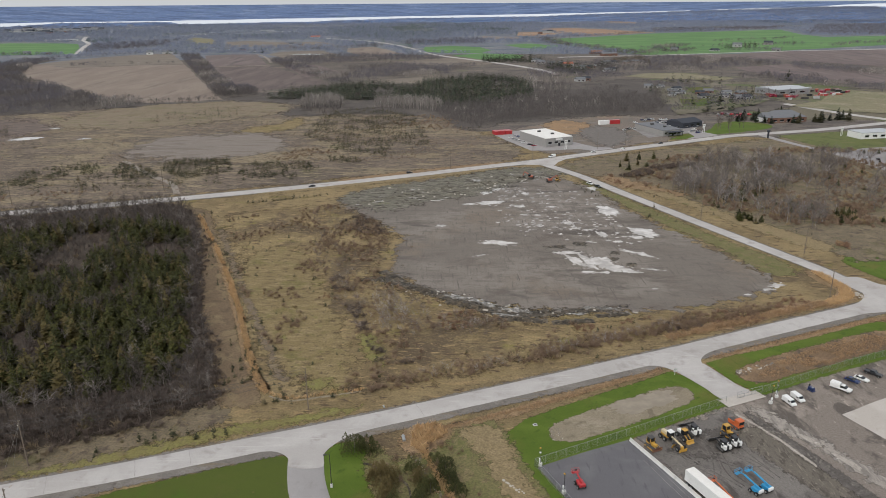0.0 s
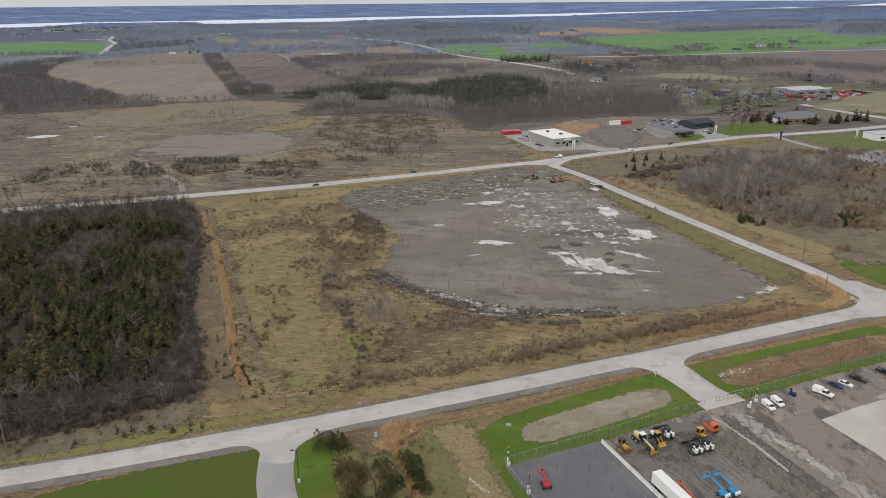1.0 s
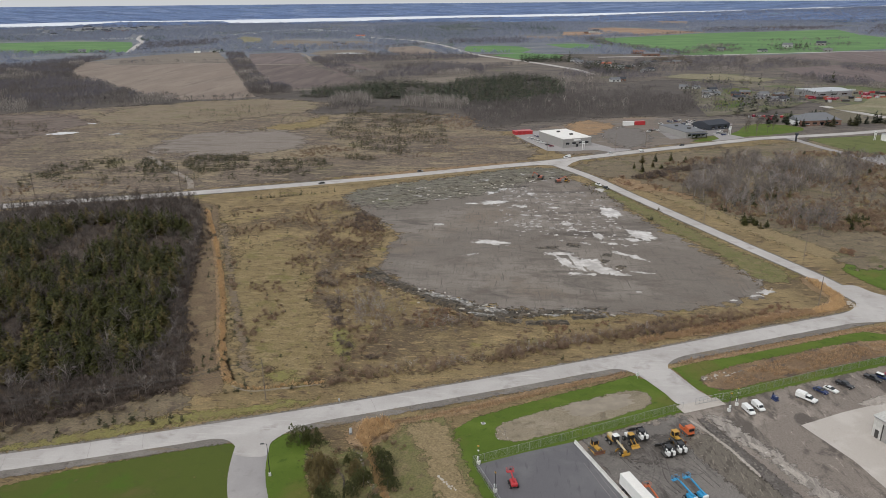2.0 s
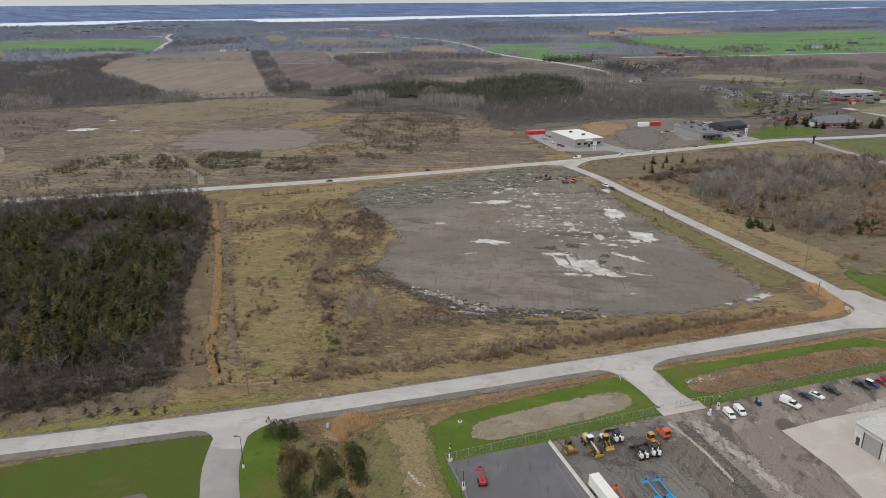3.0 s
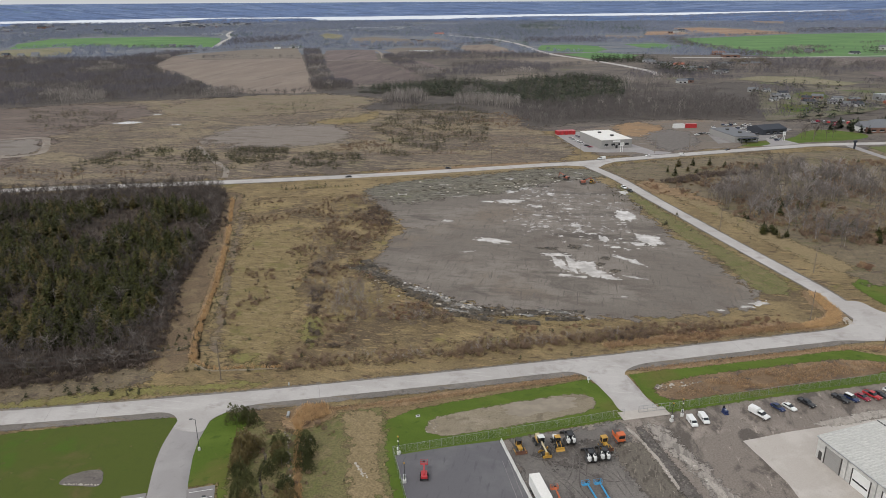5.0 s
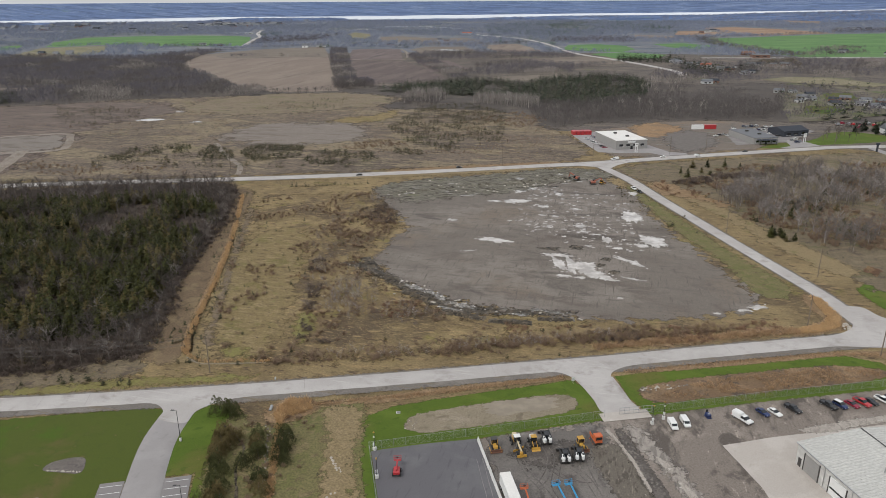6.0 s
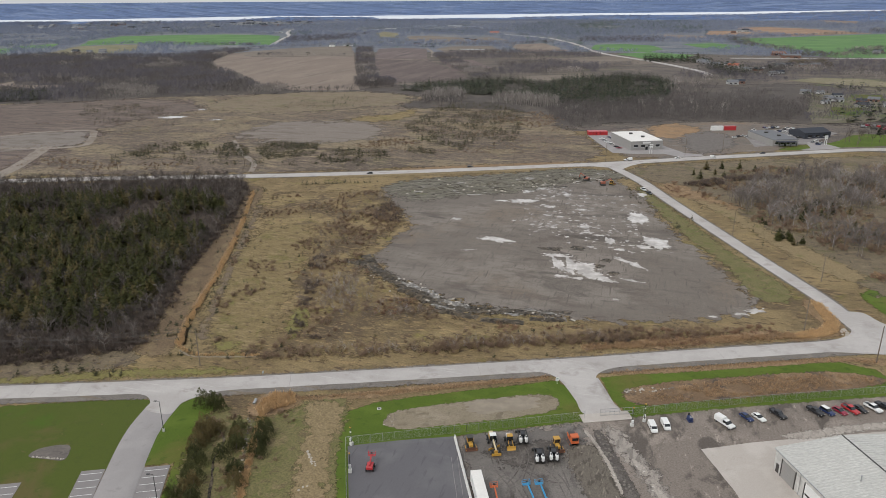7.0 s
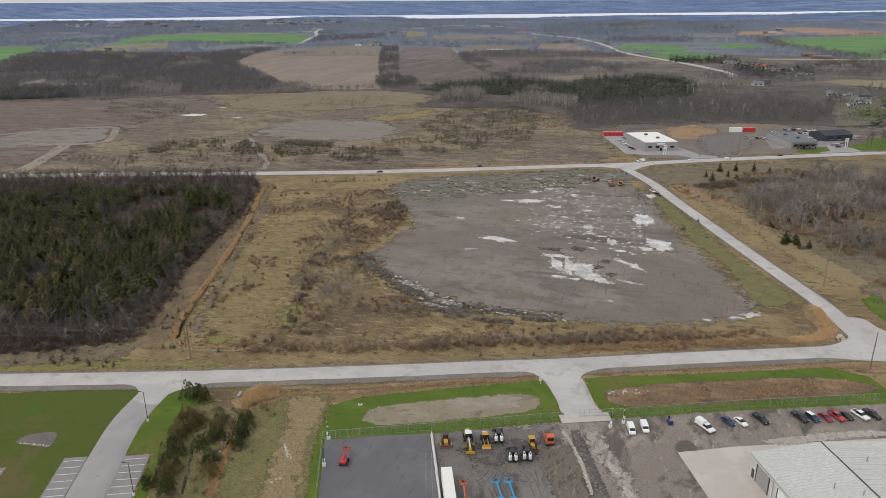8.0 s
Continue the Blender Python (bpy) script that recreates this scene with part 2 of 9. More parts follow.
M_RUST_FIELD = earth("rust_field", [(0.31, 0.2, 0.135), ((0.36, 0.25, 0.17), 0.01, 0.45, 0.6)], bump=0.2, fine=0.4)
M_YELLOW_FIELD = earth("pale_pasture", [(0.235, 0.208, 0.13), ((0.19, 0.185, 0.105), 0.01, 0.45, 0.6, (-20, 1, 2)), ((0.28, 0.242, 0.165), 0.03, 0.5, 0.65)], bump=0.2, fine=0.5)
M_YARD = earth("yard_mud_gravel", [(0.225, 0.19, 0.163), ((0.3, 0.256, 0.22), 0.04, 0.48, 0.62), ((0.115, 0.097, 0.084), 0.07, 0.5, 0.62, (-25, 1.8, 0.8)), ((0.387, 0.331, 0.281), 0.25, 0.6, 0.7, (-25, 2.2, 0.8)),
                                   ((0.123, 0.103, 0.0872), 0.4, 0.6, 0.7, (40, 1.6, 0.8))], rough=0.75, bump=0.6, dist=0.12, fine=2, grit=0.35)
M_PAD = earth("dark_asphalt_pad", [(0.125, 0.12, 0.128), ((0.15, 0.145, 0.15), 0.07, 0.45, 0.65), ((0.1, 0.097, 0.104), 0.2, 0.55, 0.7, (-25, 4, 0.6))],
              bump=0.15, dist=0.02, fine=4, grit=0.1)
M_CONCRETE = earth("pale_concrete", [(0.43, 0.39, 0.35), ((0.48, 0.44, 0.4), 0.1, 0.45, 0.65), ((0.36, 0.325, 0.29), 0.3, 0.58, 0.74)],
                   bump=0.15, dist=0.02, fine=3, grit=0.1)
M_REED = leafy("dry_reed", (0.448, 0.292, 0.146), (0.694, 0.495, 0.281), (0.37, 0.264, 0.156))
M_STRAW = leafy("dry_grass_blades", (0.206, 0.151, 0.0702), (0.35, 0.263, 0.131), (0.196, 0.185, 0.054))
M_CONIFER = leafy("cedar_needles", (0.022, 0.025, 0.007), (0.092, 0.09, 0.021), (0.13, 0.098, 0.04), odd_share=0.2)
M_PINE = leafy("dark_pine_needles", (0.014, 0.02, 0.012), (0.045, 0.055, 0.026), (0.08, 0.07, 0.03))
M_TWIG = leafy("bare_twigs", (0.06, 0.049, 0.043), (0.122, 0.102, 0.091), (0.25, 0.22, 0.2), odd_share=0.12)
M_BRUSH = leafy("brown_brush", (0.163, 0.109, 0.0774), (0.284, 0.203, 0.14), (0.305, 0.233, 0.117))
M_UNDER = leafy("dark_undergrowth", (0.085, 0.065, 0.054), (0.17, 0.132, 0.11), (0.2, 0.15, 0.09))
M_THATCH = leafy("brown_thatch", (0.3, 0.195, 0.11), (0.5, 0.345, 0.205), (0.23, 0.17, 0.12))
M_GREYTWIG = leafy("grey_thicket_twigs", (0.115, 0.097, 0.088), (0.22, 0.193, 0.177), (0.36, 0.33, 0.305), odd_share=0.16)
M_JUNIPER = leafy("juniper_sprays", (0.034, 0.04, 0.013), (0.108, 0.11, 0.036), (0.15, 0.105, 0.045), odd_share=0.2)
# Paler than the near pines: distance haze put into the needle colour.
M_PLANTATION = leafy("plantation_needles", (0.026, 0.034, 0.022), (0.07, 0.08, 0.048), (0.11, 0.1, 0.065), odd_share=0.2)
M_HEATHGREEN = leafy("heath_evergreens", (0.026, 0.027, 0.011), (0.074, 0.069, 0.029), (0.11, 0.084, 0.04), odd_share=0.22)
M_REDBRUSH = leafy("rusty_brush", (0.18, 0.105, 0.07), (0.31, 0.2, 0.135), (0.36, 0.25, 0.14))
M_PALETWIG = leafy("pale_grey_twigs", (0.22, 0.19, 0.165), (0.38, 0.34, 0.305), (0.46, 0.42, 0.38))
M_TWIGFUZZ = leafy("grey_brown_twigs", (0.13, 0.102, 0.085), (0.225, 0.182, 0.155), (0.3, 0.25, 0.215))
M_HEATH = leafy("heath_scrub", (0.188, 0.134, 0.0994), (0.298, 0.219, 0.16), (0.221, 0.182, 0.0883))
# A slight blue of distance haze is set into these twigs' tint.
M_FARTWIG = leafy("distant_bare_woods", (0.11, 0.1, 0.112), (0.146, 0.134, 0.15), (0.185, 0.172, 0.182), odd_share=0.08)
M_MIDTWIG = leafy("brown_bare_woods", (0.1, 0.088, 0.084), (0.146, 0.13, 0.124), (0.2, 0.182, 0.172), odd_share=0.08)
# Aerial haze painted into the farthest twigs and evergreens as a blue tint.
M_HAZETWIG = leafy("hazy_bare_woods", (0.175, 0.197, 0.256), (0.228, 0.252, 0.32), (0.265, 0.285, 0.345), odd_share=0.08)
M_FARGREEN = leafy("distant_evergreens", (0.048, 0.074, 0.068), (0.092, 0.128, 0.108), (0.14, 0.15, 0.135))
M_POPLAR = leafy("pale_standing_stems", (0.19, 0.168, 0.152), (0.31, 0.28, 0.255), (0.4, 0.365, 0.335))
M_BARK = paint("grey_bark", (0.16, 0.135, 0.115), 0.9, 0, 0.6, 0.2, 3)
# Pale base colour holds both the silt and the sky's reflection.
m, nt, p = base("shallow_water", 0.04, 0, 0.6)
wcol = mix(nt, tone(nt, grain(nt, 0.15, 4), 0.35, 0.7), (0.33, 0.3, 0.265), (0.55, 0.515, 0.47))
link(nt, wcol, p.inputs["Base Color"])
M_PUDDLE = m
m, nt, p = base("basin_water", 0.3, 0, 0.4)
link(nt, mix(nt, tone(nt, grain(nt, 0.2, 4), 0.35, 0.7), (0.2, 0.165, 0.12), (0.27, 0.225, 0.165)), p.inputs["Base Color"])
M_POND = m
m, nt, p = base("muddy_water", 0.22, 0, 0.5)
link(nt, mix(nt, tone(nt, grain(nt, 0.5, 5), 0.4, 0.6), (0.1, 0.088, 0.072), (0.25, 0.23, 0.2)), p.inputs["Base Color"])
M_MUDWATER = m
# The overcast sky's reflection on the river is put into its base colour.
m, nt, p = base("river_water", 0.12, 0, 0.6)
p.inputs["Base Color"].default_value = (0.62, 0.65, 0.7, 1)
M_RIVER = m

# ---- the lie of the land: flat near by, a made-up rising rim standing in for farther land ----
EYE_H = 98.0


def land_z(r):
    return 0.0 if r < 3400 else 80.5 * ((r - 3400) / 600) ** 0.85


def on_land(x, y, lift=0.0):
    """A far point of the flat plan, laid on the rising rim along the same bearing."""
    d = math.hypot(x - 40, y)
    if d < 3400:
        return (x, y, lift)
    r = 3400.0
    while r < 3990 and (r / max(1e-3, 1 - land_z(r) / EYE_H) < d):
        r += 2
    k = r / d
    return (40 + (x - 40) * k, y * k, land_z(r) + lift)


def mesh_object(name, verts, faces, material, smooth=False):
    me = bpy.data.meshes.new(name)
    me.from_pydata([tuple(v) for v in verts], [], faces)
    if smooth:
        me.polygons.foreach_set("use_smooth", [True] * len(me.polygons))
    me.materials.append(material)
    return new(name, me)


def ground_ring(name, radii, seg, material, centre=(40, 0)):
    verts, faces = [], []
    for r in radii:
        for i in range(seg):
            a = 2 * math.pi * i / seg
            verts.append((centre[0] + r * math.cos(a), centre[1] + r * math.sin(a), land_z(r) - 0.02))
    for k in range(len(radii) - 1):
        for i in range(seg):
            j = (i + 1) % seg
            faces.append((k * seg + i, k * seg + j, (k + 1) * seg + j, (k + 1) * seg + i))
    return mesh_object(name, verts, faces, material)


def spline(pts, step, closed=False):
    """Catmull-Rom through control points, resampled."""
    P = [Vector((*p[:2], p[2] if len(p) > 2 else 0)) for p in pts]
    n, out = len(P), []
    for i in range(n if closed else n - 1):
        if closed:
            a, b, c, d = P[i - 1], P[i], P[(i + 1) % n], P[(i + 2) % n]
        else:
            a, b, c, d = P[max(i - 1, 0)], P[i], P[i + 1], P[min(i + 2, n - 1)]
        k = max(1, int((c - b).length / step))
        for j in range(k):
            t = j / k
            out.append(0.5 * ((2 * b) + (c - a) * t + (2 * a - 5 * b + 4 * c - d) * t * t + (3 * b - a - 3 * c + d) * t ** 3))
    if not closed:
        out.append(P[-1])
    return out


def straight(pts, step):
    out, n = [], len(pts)
    for i in range(n):
        b, c = Vector((*pts[i], 0)), Vector((*pts[(i + 1) % n], 0))
        k = max(1, int((c - b).length / step))
        out += [b.lerp(c, j / k) for j in range(k)]
    return out


def patch(name, pts, z, material, label, category, step=2.0, ragged=0.6, size=4.0, curved=True, kind="structure", far=False):
    """A sheet of ground cover with an uneven edge."""
    ring = spline(pts, step, True) if curved else straight(pts, step)
    verts = []
    for p in ring:
        n1 = noise.noise_vector(Vector((p.x / size, p.y / size, 1.7)))
        n2 = noise.noise_vector(Vector((p.x / size * 4, p.y / size * 4, 5.1)))
        q = p + (n1 + n2 * 0.45) * ragged
        verts.append(on_land(q.x, q.y, z) if far else (q.x, q.y, z))
    ob = mesh_object(name, verts, [tuple(range(len(verts)))], material)
    if ob.data.polygons[0].normal.z < 0:
        ob.data.flip_normals()
    return tagged(ob, label, category, kind=kind)


SOFT = {}


def softened(material, scale):
    """The same surface, worn away unevenly where its sheet thins out."""
    key = (material.name, scale)
    if key not in SOFT:
        m = material.copy()
        m.name = material.name + "_thinning"
        nt = m.node_tree
        at = nt.nodes.new("ShaderNodeAttribute")
        at.attribute_name = "cover"
        g = grain(nt, scale, 8, 0.72, 0.3)
        ma = nt.nodes.new("ShaderNodeMath")
        ma.operation = "MULTIPLY_ADD"
        link(nt, g, ma.inputs[0])
        ma.inputs[1].default_value = 2.2
        link(nt, at.outputs["Fac"], ma.inputs[2])
        link(nt, tone(nt, ma.outputs[0], 1.48, 1.72), nt.nodes["Principled BSDF"].inputs["Alpha"])
        SOFT[key] = m
    return SOFT[key]


def soft_patch(name, pts, z, material, label, category, fringe=3.0, cell=2.0, scale=0.3, curved=True, ragged=0.0, size=6.0, kind="structure"):
    """A sheet of ground cover that thins out raggedly over its fringe."""
    ring = spline(pts, max(cell, 1.0), True) if curved else straight(pts, max(cell, 1.0))
    R = np.array([(p.x, p.y) for p in ring])
    if ragged:
        R = R + np.array([tuple((noise.noise_vector(Vector((a / size, b / size, 1.7))) * ragged)[:2]) for a, b in R])
    lo, hi = R.min(0) - fringe, R.max(0) + fringe
    nx, ny = int((hi[0] - lo[0]) / cell) + 2, int((hi[1] - lo[1]) / cell) + 2
    gx, gy = np.meshgrid(lo[0] + np.arange(nx) * cell, lo[1] + np.arange(ny) * cell)
    Q = np.stack([gx.ravel(), gy.ravel()], -1)
    A, B = R, np.roll(R, -1, 0)
    D = B - A
    L2 = (D ** 2).sum(1) + 1e-9
    dist = np.full(len(Q), 1e9)
    for k in range(len(A)):
        t = np.clip(((Q - A[k]) @ D[k]) / L2[k], 0, 1)
        dist = np.minimum(dist, np.hypot(Q[:, 0] - A[k, 0] - t * D[k, 0], Q[:, 1] - A[k, 1] - t * D[k, 1]))
    odd = np.zeros(len(Q), bool)
    for k in range(len(A)):
        hit = ((A[k, 1] > Q[:, 1]) != (B[k, 1] > Q[:, 1])) & (Q[:, 0] < D[k, 0] * (Q[:, 1] - A[k, 1]) / (D[k, 1] + 1e-12) + A[k, 0])
        odd ^= hit
    cover = np.clip(0.5 + np.where(odd, dist, -dist) / (2 * fringe), -0.2, 1.3)
    ids = np.full(len(Q), -1)
    verts, faces = [], []
    on = cover > -0.1
    for j in range(ny - 1):
        for i in range(nx - 1):
            q = (j * nx + i, j * nx + i + 1, (j + 1) * nx + i + 1, (j + 1) * nx + i)
            if on[q[0]] or on[q[1]] or on[q[2]] or on[q[3]]:
                for c in q:
                    if ids[c] < 0:
                        ids[c] = len(verts)
                        verts.append((Q[c, 0], Q[c, 1], z))
                faces.append(tuple(int(ids[c]) for c in q))
    ob = mesh_object(name, verts, faces, softened(material, scale))
    val = np.zeros(len(verts), np.float32)
    val[ids[ids >= 0]] = cover[ids >= 0]
    at = ob.data.attributes.new("cover", "FLOAT", "POINT")
    at.data.foreach_set("value", val)
    return tagged(ob, label, category, kind=kind)


def strip(name, pts, width, z, material, label, category, crown=0.06, skirt=0.5, step=4.0, wobble=0.12, kind="structure"):
    """A road: crowned strip along a line, with sloping sides."""
    line = spline(pts, step)
    verts, faces = [], []
    prof = [(-width / 2 - skirt, -z - 0.02), (-width / 2, 0), (-width / 4, crown * 0.6), (0, crown), (width / 4, crown * 0.6), (width / 2, 0), (width / 2 + skirt, -z - 0.02)]
    for i, p in enumerate(line):
        d = (line[min(i + 1, len(line) - 1)] - line[max(i - 1, 0)]).normalized()
        side = Vector((d.y, -d.x, 0))
        for k, (o, h) in enumerate(prof):
            w = noise.noise(Vector((p.x / 3, p.y / 3, k * 3.3))) * wobble if k in (0, 1, 5, 6) else 0
            q = p + side * (o + w)
            verts.append((q.x, q.y, z + h))
    m = len(prof)
    for i in range(len(line) - 1):
        for k in range(m - 1):
            faces.append((i * m + k, i * m + k + 1, (i + 1) * m + k + 1, (i + 1) * m + k))
    return tagged(mesh_object(name, verts, faces, material, True), label, category, kind=kind)


def soft_strip(name, pts, left, right, z, material, label, category, fringe=0.8, step=2.0, scale=0.8):
    """A flat band along a line whose edges thin out raggedly."""
    line = spline(pts, step)
    prof = [(-left - fringe, 0.0), (-left, 0.5), (-left + fringe, 1.0), (0, 1.3), (right - fringe, 1.0), (right, 0.5), (right + fringe, 0.0)]
    m, verts, faces, cover = len(prof), [], [], []
    for i, p in enumerate(line):
        d = (line[min(i + 1, len(line) - 1)] - line[max(i - 1, 0)]).normalized()
        side = Vector((d.y, -d.x, 0))
        for o, c in prof:
            w = 0.5 * noise.noise(Vector((p.x / 7, p.y / 7, o)))
            q = p + side * (o + w)
            verts.append((q.x, q.y, z))
            cover.append(c)
    for i in range(len(line) - 1):
        for k in range(m - 1):
            faces.append((i * m + k, i * m + k + 1, (i + 1) * m + k + 1, (i + 1) * m + k))
    ob = mesh_object(name, verts, faces, softened(material, scale))
    at = ob.data.attributes.new("cover", "FLOAT", "POINT")
    at.data.foreach_set("value", cover)
    return tagged(ob, label, category, kind="structure")


ground = ground_ring("ground", [0.5, 60, 120, 200, 300, 450, 560], 128, M_GROUND)
tagged(ground, "dry tan and olive spring meadow with brown patches", "ground", kind="structure")
mid_ground = ground_ring("ground_mid", [560, 700, 1000, 1400], 128, M_MIDLAND)
tagged(mid_ground, "dull brown farmland between the woods", "ground", kind="structure")
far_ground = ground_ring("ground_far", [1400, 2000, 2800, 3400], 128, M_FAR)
tagged(far_ground, "distant farmland and woods floor, tinted blue for haze", "ground", kind="structure")
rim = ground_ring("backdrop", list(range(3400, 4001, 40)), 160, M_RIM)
tagged(rim, "wooded land beyond the river with haze blue in its colour", "backdrop", kind="structure")

# ---- roads ----
ROAD_M = [(-200, 92), (-150, 107.5), (-100, 124.6), (-79, 131.5), (-54, 140.3), (-28, 149.8), (-6, 158.4), (18.4, 168.2), (45, 179.2), (62.7, 186.3), (92.7, 199.4), (123.7, 212.6), (146, 222), (200, 244), (260, 268)]
ROAD_E = [(146.5, 224), (142.7, 237.6), (137.6, 254.6), (126, 282.2), (113.4, 312.5), (91, 367), (76, 405.2), (60, 436), (53.5, 447)]
ROAD_H = [(-700, 140), (-500, 226), (-288, 311), (-226, 335), (-144, 363), (-72, 391), (-10, 419), (28, 437), (50, 446.5), (110, 480), (189, 521.5), (217, 535), (284, 555), (342, 579), (480, 640), (700, 740)]
soft_strip("road_shoulder", ROAD_M, 4.2, 6.1, 0.118, M_SHOULDER, "grey gravel shoulder along the pale road", "road shoulder", 0.9)
soft_strip("road_shoulder", ROAD_E, 3.9, 3.9, 0.116, M_SHOULDER, "grey gravel shoulder along the side road", "road shoulder", 0.7)
soft_strip("road_shoulder", ROAD_H, 5.6, 5.6, 0.114, M_SHOULDER, "grey gravel shoulder along the highway", "road shoulder", 0.9, 4.0)
strip("road", ROAD_M, 6.6, 0.14, M_ROAD, "pale worn chip-sealed industrial road", "road", 0.07, 0.3, 2.5)
strip("road", ROAD_E, 6.0, 0.13, M_ROAD, "pale side road beside the gravel lot", "road", 0.07, 0.3, 2.5)
strip("road", ROAD_H, 8.2, 0.135, M_ROAD, "pale two-lane highway past the lot", "road", 0.07, 0.3, 4)
patch("road_junction", [(-56, 136.6), (-50, 138.4), (-46.2, 139), (-43.4, 138.2), (-41.2, 136), (-40.2, 133), (-33.2, 133), (-33.4, 138), (-31, 142.4), (-27, 146), (-20, 149.6), (-22, 151.4), (-38, 146), (-54, 139.6)], 0.165, M_ROAD,
      "flared asphalt mouth of the driveway", "road", 0.6, 0.03)
patch("road_junction", [(44, 175.8), (49.4, 177.8), (54, 178.4), (57.4, 176.6), (60.3, 172.6), (63.6, 166.4), (66.8, 160.4), (75.2, 163), (71.8, 169.6), (69, 175.2), (67.8, 179), (68.5, 182.4), (71.8, 186), (78, 189.8), (76, 191.6), (62, 186), (45, 178.8)], 0.17, M_ROAD,
      "flared mouth of the yard entrance road", "road", 0.6, 0.03)
patch("road_junction", [(124, 209.8), (134, 212.8), (148, 215.2), (166, 222), (168, 231), (158, 234), (152, 238.4), (148, 245), (140.6, 243), (141.6, 235), (141.4, 229.4), (139.4, 225.6), (135, 221.4), (128, 217.4), (122, 213)], 0.175, M_ROAD,
      "wide pale corner where the roads meet", "road", 0.8, 0.06)
patch("road_junction", [(36, 439.5), (56, 437.8), (64, 436), (68, 446), (78, 460), (56, 449)], 0.15, M_ROAD, "junction mouth at the highway", "road", 2, 0.1, curved=False)
strip("driveway", [(-37.6, 138), (-36.2, 130), (-34.1, 122.8), (-29.3, 111.7), (-23.1, 98.5), (-14.2, 79.6), (-7, 64)], 7.8, 0.11, M_LANE, "smooth grey asphalt driveway", "driveway", 0.04, 0.2, 3, 0.05)
strip("entrance_road", [(64.4, 178), (67.5, 170.5), (71.2, 161)], 8.2, 0.13, M_ROAD, "pale concrete-grey yard entrance", "driveway", 0.04, 0.2, 3, 0.1)

# ---- ground cover near by ----
soft_patch("gravel_lot", [(-58.8, 360), (-35, 386), (0, 408), (30, 421), (53, 424), (64, 402), (77, 376), (86, 330), (98, 300), (108, 270), (115, 243), (104, 229), (85, 222), (70, 217), (50, 215.5),
                     (32, 218.5), (14, 221), (-14, 237), (-26, 256), (-24, 280), (-26, 302), (-44, 329)], 0.05, M_GRAVEL,
      "bare grey wet gravel lot with tyre marks", "gravel lot", 6.5, 1.7, 0.16, ragged=2.8, size=9)
soft_patch("mud_strip", [(-36, 246), (-27, 249.5), (-18, 242.5), (-6, 232.5), (10, 223), (24, 217.5), (40, 218.4), (56, 221), (52, 217), (44, 215), (34, 213.6), (22, 211), (8, 215.5), (-2, 222.5), (-14, 233.5), (-26, 242)], 0.075, M_MUD,
           "black churned mud and rubble along the edge of the lot", "mud", 3.0, 0.8, 0.42)
soft_patch("mud_strip", [(-60, 360), (-40, 338), (-24, 342), (-9, 357), (11, 366), (36, 394), (62, 410), (66, 424), (47, 432), (23, 424), (-9, 402), (-45, 382)], 0.075, M_FILL,
           "rough grey-green rubble fill at the back of the lot", "mud", 7, 2.0, 0.14)
LAWN_1 = [(24, 105), (16.5, 122), (9.6, 138.5), (8.6, 145.5), (14, 151.5), (22.8, 157), (36, 164), (49.7, 171), (57.4, 175.4), (63.5, 170), (67.6, 158), (51, 149.8), (33, 140.3), (15.2, 131.6), (21.4, 119.5), (28, 106)]
soft_patch("lawn", LAWN_1, 0.04, M_LAWN, "bright green mown verge round the basin", "lawn", 0.7, 0.7, 0.7, curved=False)
soft_patch("lawn", [(69, 180), (78, 184.4), (100, 194), (120, 202.2), (133, 206.8), (142, 204.6), (145.5, 198), (144.2, 191.2), (107.3, 175.8), (77.5, 162.2), (72.6, 169.4)], 0.04, M_LAWN,
      "bright green mown verge round the reed basin", "lawn", 0.7, 0.8, 0.7, curved=False)
soft_patch("lawn", [(-130, 98), (-100, 112), (-76, 125.2), (-47, 136.9), (-42, 137.4), (-39.4, 134.4), (-38, 128), (-36, 120.8), (-31.6, 110.8), (-36, 107.4), (-29, 94), (-20, 75), (-70, 60), (-120, 70)], 0.04, M_LAWNDULL,
      "smooth green lawn beside the driveway", "lawn", 0.7, 1.0, 0.7, curved=False)
soft_patch("lawn", [(-34.4, 131), (-34.4, 137.4), (-31.4, 142), (-26, 142.6), (-23.6, 139.6), (-23.4, 131), (-21, 124), (-17.6, 116.6), (-11.4, 103), (-3, 86), (-5, 84.6), (-14, 103), (-20.2, 116), (-27.6, 113.0), (-32, 122.6)], 0.035, M_LAWN,
      "green lawn strip with a lamp post", "lawn", 0.9, 0.7, 0.6, curved=False)
soft_patch("lawn", [(152, 262), (166, 273), (184, 284), (215, 300), (230, 270), (180, 245), (160, 238)], 0.04, M_LAWN, "green lawn past the side road", "lawn", 1.5, 1.5, 0.5)
patch("lawn", [(190, 505), (220, 512), (270, 534), (340, 552), (420, 566), (430, 500), (300, 478), (248, 482)], 0.04, M_YOUNG, "dull grass by the highway", "lawn", 2, 0.8, 6)
soft_patch("lawn", [(246, 533), (307, 550), (336, 554), (440, 584), (440, 520), (300, 488), (268, 479), (256, 492)], 0.092, M_CROPGRASS, "dull green grass between highway and side road", "lawn", 2, 2, 0.4, curved=False)
patch("parking_lot", [(256, 470), (284, 484), (304, 488), (360, 500), (340, 430), (264, 420), (258, 444)], 0.07, M_DRIVE, "grey asphalt car park off the side road", "car park", 3, 0.3, 5, False)
strip("road", [(236, 536), (243, 505), (251, 480), (258, 456), (262, 420), (270, 370)], 5.5, 0.12, M_LANE, "pale narrow road leaving the highway", "road", 0.05, 0.4, 5)
